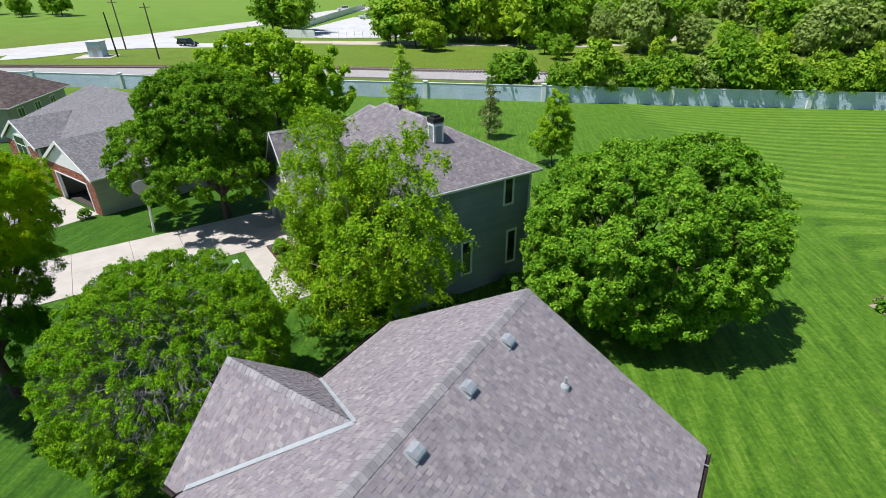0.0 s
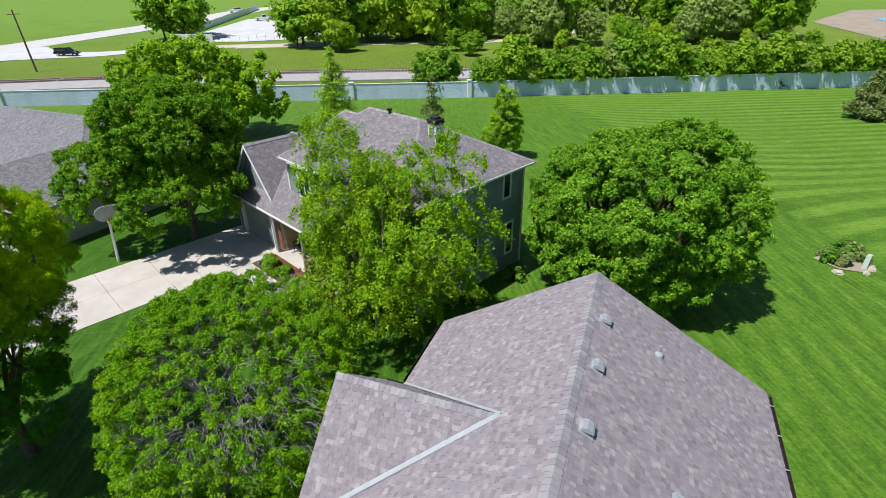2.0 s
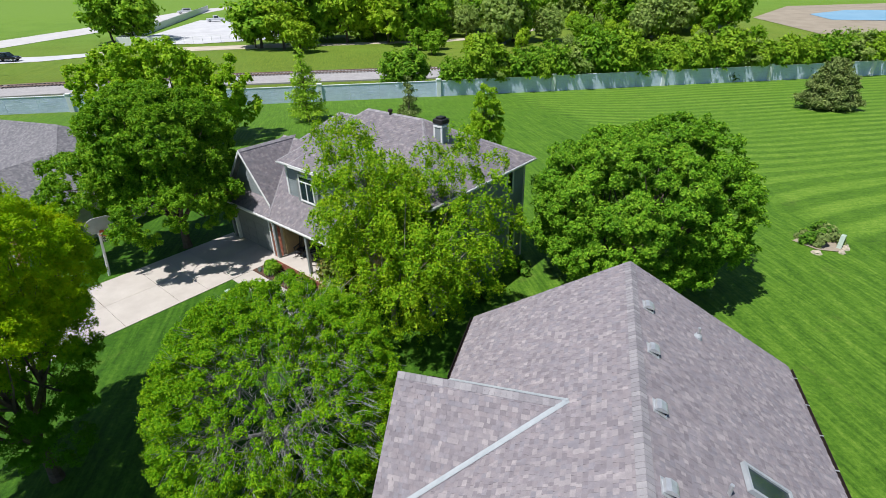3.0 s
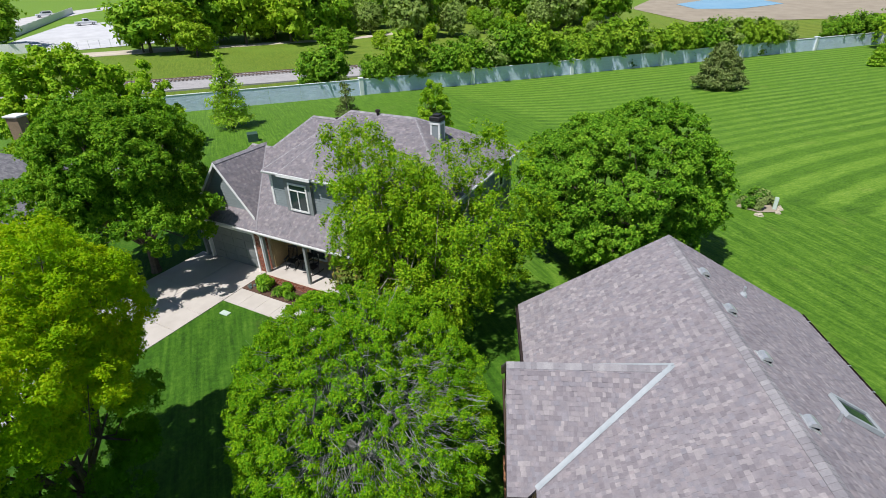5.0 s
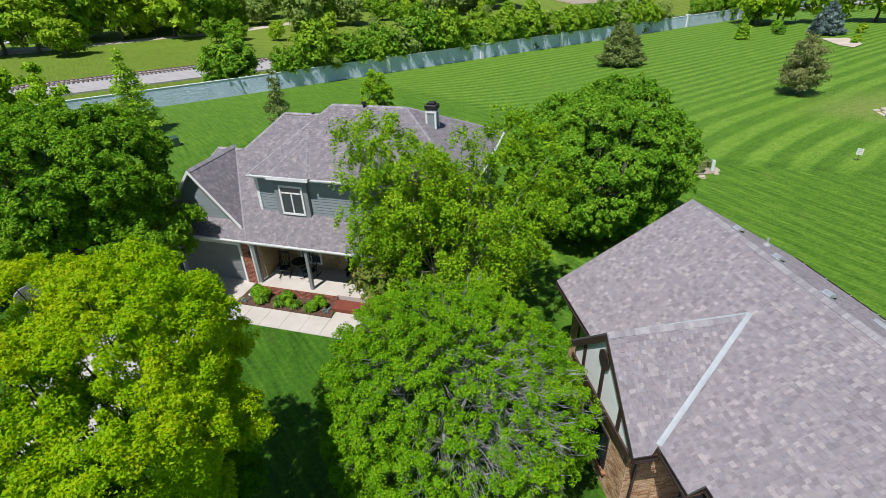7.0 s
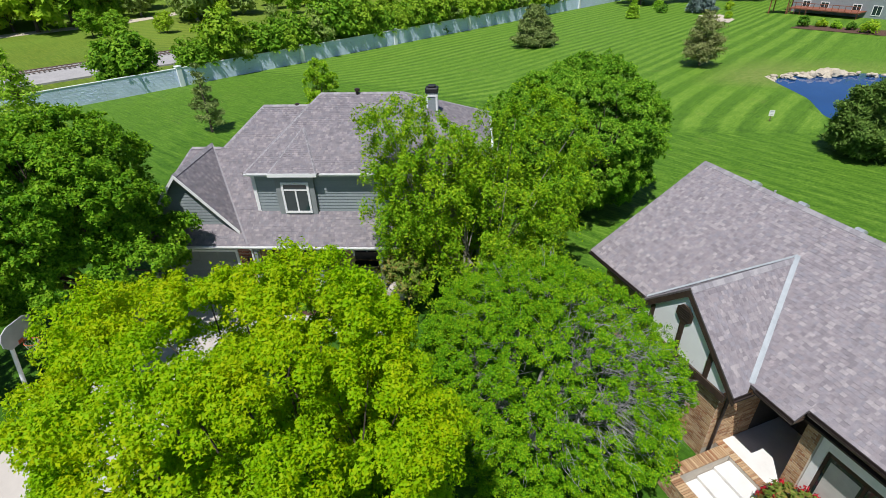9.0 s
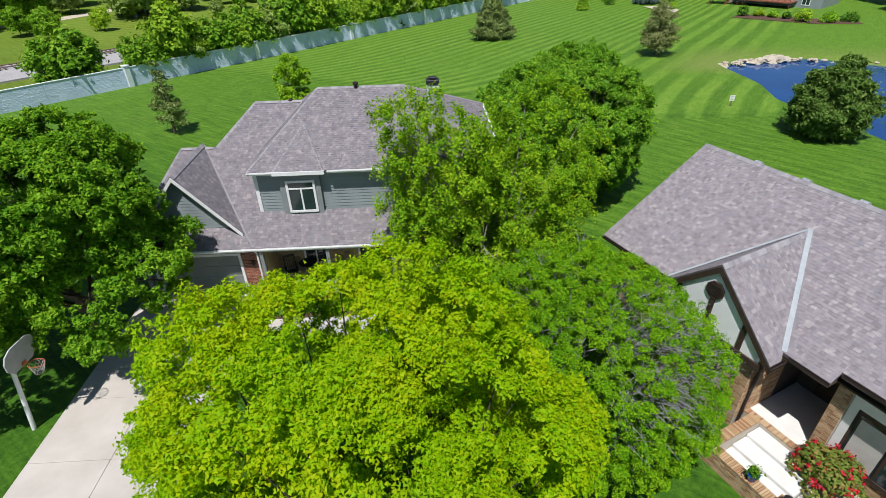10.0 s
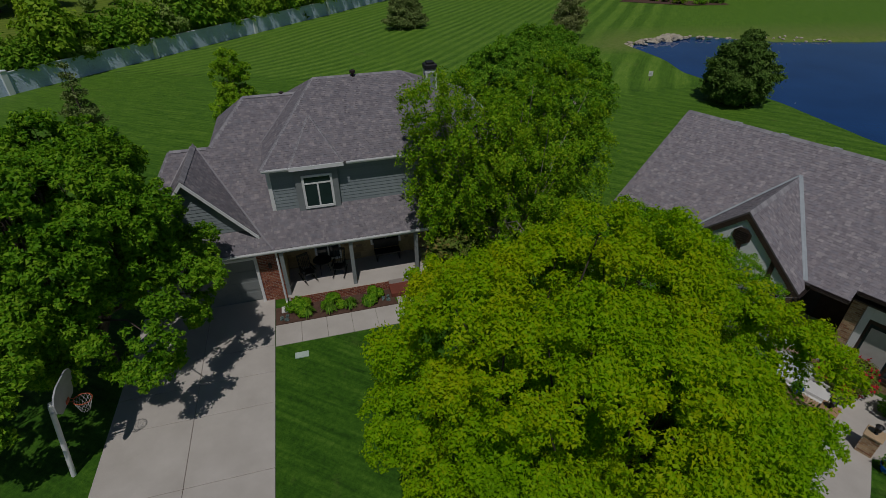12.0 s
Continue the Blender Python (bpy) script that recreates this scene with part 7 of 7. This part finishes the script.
part("roof_vent", Shape().box(1.6, 5.0, 3.8, 2.0, 5.35, 4.02, c=0.03), "black_plastic", nb)
ch1 = part("chimney", Shape().box(-3.4, 12.5, 5.0, -2.5, 13.3, 6.7, c=0.02), "stone_tan", nb)
part("chimney_cap", Shape().box(-3.5, 12.4, 6.7, -2.4, 13.4, 6.82, c=0.02), "white_concrete", ch1)
part("drive_slab", Shape().box(-2.9, -9.0, -0.1, 2.9, -0.02, 0.06, c=0.02), "concrete", nb)
bush("round_shrub", "small round green shrub at the garage corner", tuple(N1 @ Vector((3.0, -0.9, 0.02))), 0.5, 0.75, "shrub", 211, 500, 0.09)

N2 = Matrix.Translation((-60.5, 55.0, 0.0)) @ pose(0, 0, 0, 0, 0, 15.7)
nh = thing("brown_roof_house", N2, "pale sided house with a dark brown shingle roof", "house")
for k, pts in enumerate(([(-12, -7, 2.8), (9, -7, 2.8), (3, 0, 6.4), (-6, 0, 6.4)], [(9, -7, 2.8), (9, 7, 2.8), (3, 0, 6.4)], [(9, 7, 2.8), (-12, 7, 2.8), (-6, 0, 6.4), (3, 0, 6.4)], [(-12, 7, 2.8), (-12, -7, 2.8), (-6, 0, 6.4)])):
    roof_plane(nh, pts, "shingle_brown", seed=220 + k, expose=0.2, widths=(0.35, 0.5, 0.65))
part("wall", Shape().box(-11.4, -6.4, -2.2, 8.4, 6.4, 2.8), "siding_tan", nh)
gutter(nh, (9, -7, 2.8), (9, 7, 2.8), "white_paint", outward=(1, 0))
gutter(nh, (-12, -7, 2.8), (9, -7, 2.8), "white_paint", outward=(0, -1))
for b in (-4.5, -1.0, 2.5):
    window(nh, (8.4, b, 0.9), (0, 1), (1, 0), 1.1, 1.3, "white_paint", 2, 0.09)

# far house with deck beyond the pond
N3 = Matrix.Translation((103.0, 22.5, -0.1)) @ pose(0, 0, 0, 0, 0, 78)
fh = thing("far_house", N3, "grey house with a dark red timber deck beyond the pond", "house")
part("wall", Shape().box(-8, -5, -0.4, 8, 5, 5.2), "siding_grey", fh)
for k, pts in enumerate(([(-8.6, -5.6, 5.2), (8.6, -5.6, 5.2), (4, 0, 8.2), (-4, 0, 8.2)], [(8.6, -5.6, 5.2), (8.6, 5.6, 5.2), (4, 0, 8.2)], [(8.6, 5.6, 5.2), (-8.6, 5.6, 5.2), (-4, 0, 8.2), (4, 0, 8.2)], [(-8.6, 5.6, 5.2), (-8.6, -5.6, 5.2), (-4, 0, 8.2)])):
    roof_plane(fh, pts, "shingle_slate", seed=230 + k, expose=0.25, widths=(0.4, 0.6))
for a in (-6, -3, 2, 5):
    for z in (0.6, 3.3):
        window(fh, (a, 5.0, z), (1, 0), (0, 1), 1.2, 1.4, "white_paint", 2, 0.1)
part("deck", Shape().box(-4, 5.02, 1.0, 7, 8.5, 1.15), "deck_red", fh)
for a in np.linspace(-3.9, 6.9, 12):
    part("baluster", Shape().box(a - 0.04, 8.4, 0.0 if abs(a) > 3 else 1.15, a + 0.04, 8.48, 2.0), "deck_red", fh)
part("deck_rail", Shape().box(-4, 8.38, 2.0, 7, 8.5, 2.08), "deck_red", fh)
perg = thing("pergola", Matrix.Translation(gat(97.0, 32.5)), "reddish timber pergola beside the pond lawn", "pergola")
for dx in (-1.6, 1.6):
    for dy in (-1.4, 1.4):
        part("post", Shape().box(dx - 0.08, dy - 0.08, -0.1, dx + 0.08, dy + 0.08, 2.4), "deck_red", perg)
part("top", Shape().box(-1.9, -1.7, 2.4, 1.9, 1.7, 2.55, c=0.02), "deck_red", perg)
for k, (x, y, r, h) in enumerate(((82.5, 25.8, 1.1, 1.6), (83.5, 23.4, 0.9, 1.1), (83.0, 21.4, 0.9, 1.2), (82.5, 19.4, 0.8, 1.2), (81.0, 16.8, 1.7, 1.6), (82.0, 13.6, 1.4, 1.4), (84.0, 11.0, 1.3, 1.4), (90.0, 39.0, 0.7, 0.8), (86.5, 38.2, 0.6, 0.7), (93.0, 52.5, 1.2, 1.6), (100.0, 42.0, 1.0, 1.6), (99.0, 56.0, 1.4, 1.8))):
    bush("border_shrub", "rounded green border shrub by the far lawn", gat(x, y), r, h, ("shrub", "wood_c", "leaf_fresh")[k % 3], 240 + k, 500, 0.22, group="border shrubs")
patch("border_bed", [(81.5, 36.4), (86.0, 36.8), (92.0, 41.0), (90.0, 44.5), (83.0, 39.0)], "dirt", "pale planted bed at the lawn's edge", "garden bed", 0.08, 4)
patch("border_bed", [(80.0, 27.0), (79.6, 15.0), (82.5, 9.0), (85.0, 10.0), (84.0, 26.0)], "mulch", "mulched shrub bed", "garden bed", 0.06, 4)

# ---- trees beyond the wall ----
T = {}
def template(key, mat, radii, midh, clumps, per, clump, leaf, seed, low=-0.7, fork=1.5, trunk=0.2, name="shade_tree", label="", gap=0.0, bark="bark", x=0.0, y=0.0, wall=None):
    T[key] = broadleaf(name, label, gat(x, y), radii, midh, mat, bark, clumps, per, clump, leaf, seed, low, 0.4, trunk, fork, gap=gap, category="tree", group="trees beyond the wall", ragged=0.3, wall=wall)


template("green", "wood_a", (3.4, 3.4, 3.7), 4.6, 120, 46, 0.85, 0.4, 301, -0.85, label="broad mid-green tree beyond the wall", x=-27.0, y=140.0)
template("pale", "wood_b", (3.0, 3.0, 3.0), 3.4, 110, 40, 0.8, 0.38, 302, -0.95, label="greyish-green scrubby tree in the far wood", gap=0.1, bark="twig_grey", x=38.0, y=166.0)
template("lime", "wood_c", (3.2, 3.2, 3.5), 4.4, 120, 46, 0.82, 0.4, 303, -0.85, label="bright spring-green tree beyond the wall", x=2.0, y=143.0)
template("shrubby", "hedge_green", (2.1, 1.9, 2.6), 2.7, 110, 72, 0.6, 0.24, 304, -0.95, 0.6, 0.1, "tall_shrub", "tall green shrub growing over the wall", x=9.5, y=wall_y(9.5) + 1.2, wall=(-1.05, 2.5))
template("hedge_lime", "hedge_yellow", (2.1, 1.9, 2.5), 2.6, 110, 72, 0.6, 0.24, 305, -0.95, 0.6, 0.1, "tall_shrub", "yellow-green tall shrub growing over the wall", x=24.0, y=wall_y(24.0) + 1.2, wall=(-1.05, 2.5))
template("hedge_pale", "hedge_grey", (1.9, 1.8, 2.2), 2.4, 100, 80, 0.56, 0.22, 306, -0.95, 0.6, 0.1, "tall_shrub", "greyish-green tall shrub growing over the wall", 0.1, x=16.0, y=wall_y(16.0) + 1.2, wall=(-1.05, 2.5))
T["cedar"] = conifer("cedar_tree", "dark conical cedar growing behind the wall", gat(55.0, wall_y(55.0) + 2.6), 5.4, 1.9, "needle_dark", 307, 10, 90, 0.32, group="trees beyond the wall")


def plant(key, x, y, s, rot=None):
    t = T[key]
    return copy_thing(t, Matrix.Translation(gat(x, y)) @ pose(0, 0, 0, 0, 0, rr.uniform(0, 360) if rot is None else rot) @ Matrix.Diagonal((s * rr.uniform(0.9, 1.1), s * rr.uniform(0.9, 1.1), s * rr.uniform(0.92, 1.1), 1)))


# the row over the wall
x = 11.5
while x < 92:
    key = rr.choice(("shrubby", "hedge_lime", "shrubby", "hedge_pale", "hedge_lime", "shrubby", "hedge_lime", "cedar"))
    if key == "cedar":
        plant(key, x, wall_y(x) + 2.4, rr.uniform(0.95, 1.2))
    k = rr.choice((0.9, 1.0, 1.1, 1.2, 1.35, 1.5))
    plant(key if key != "cedar" else "hedge_lime", x, wall_y(x) + 1.32 * k, k, rr.uniform(-12, 4))
    if rr.random() < 0.4:
        plant(rr.choice(("shrubby", "hedge_pale", "hedge_lime")), x + 1.2, wall_y(x) + rr.uniform(4.0, 6.5), rr.uniform(0.9, 1.25))
    x += rr.uniform(1.9, 3.3)
plant("shrubby", 3.0, wall_y(3.0) + 3.2, 1.35)
plant("shrubby", 1.0, wall_y(1.0) + 4.6, 1.2)
for x in (104, 109, 113):
    plant("shrubby", x, wall_y(x) + 2.2, 1.1)
# groups with known trunks
for key, x, y, s in (("green", -25.5, 139.2, 1.55), ("lime", -20.0, 136.0, 1.4), ("green", -14.0, 143.0, 1.6), ("lime", -5.0, 141.0, 1.65), ("lime", 5.0, 139.0, 1.6), ("green", 11.5, 139.0, 1.5), ("green", 16.0, 145.0, 1.4), ("green", 0.0, 148.0, 1.6), ("pale", -10.0, 150.0, 1.5), ("lime", -16.0, 130.0, 0.9),
                     ("green", -58.4, 159.7, 1.7), ("green", -64.5, 158.0, 1.5), ("green", -61.0, 163.0, 1.4),
                     ("pale", 20.0, 146.0, 1.1), ("pale", 26.0, 143.0, 1.15), ("green", 30.0, 152.0, 1.1)):
    plant(key, x, y, s)
for k in range(34):
    plant(rr.choice(("pale", "lime", "green")), rr.uniform(10, 95), rr.uniform(112, 150), rr.uniform(0.35, 0.6))
for k in range(120):
    x = rr.uniform(-6, 125)
    y = rr.uniform(126 if x > 30 else 150, 225) if x < 95 else rr.uniform(178, 240)
    if 34 < x < 60 and 138 < y < 165:
        continue
    if 100 < x and y < 180:
        continue
    plant(rr.choice(("pale", "pale", "green", "lime", "pale", "green")), x, y, rr.uniform(0.9, 1.7))
for k in range(30):
    x, y = rr.uniform(-10, 170), rr.uniform(238, 300)
    plant(rr.choice(("pale", "green", "green")), x, y, rr.uniform(1.3, 2.0))
for k in range(9):
    plant("green", -215 + 5.5 * k + rr.uniform(-2, 2), 212 + rr.uniform(-5, 8), rr.uniform(0.8, 1.2))
for x, y, s in ((108, 60, 1.3), (113, 54, 1.4), (118, 46, 1.4), (110, 66, 1.2), (104, 62, 1.0), (122, 38, 1.5), (118, 30, 1.3), (117, 12, 1.4), (110, 5, 1.3), (121, 20, 1.6), (98, 3, 1.0)):
    plant(rr.choice(("green", "lime")), x, y, s)

# ---- pieces ----
for job in LATER:
    job()
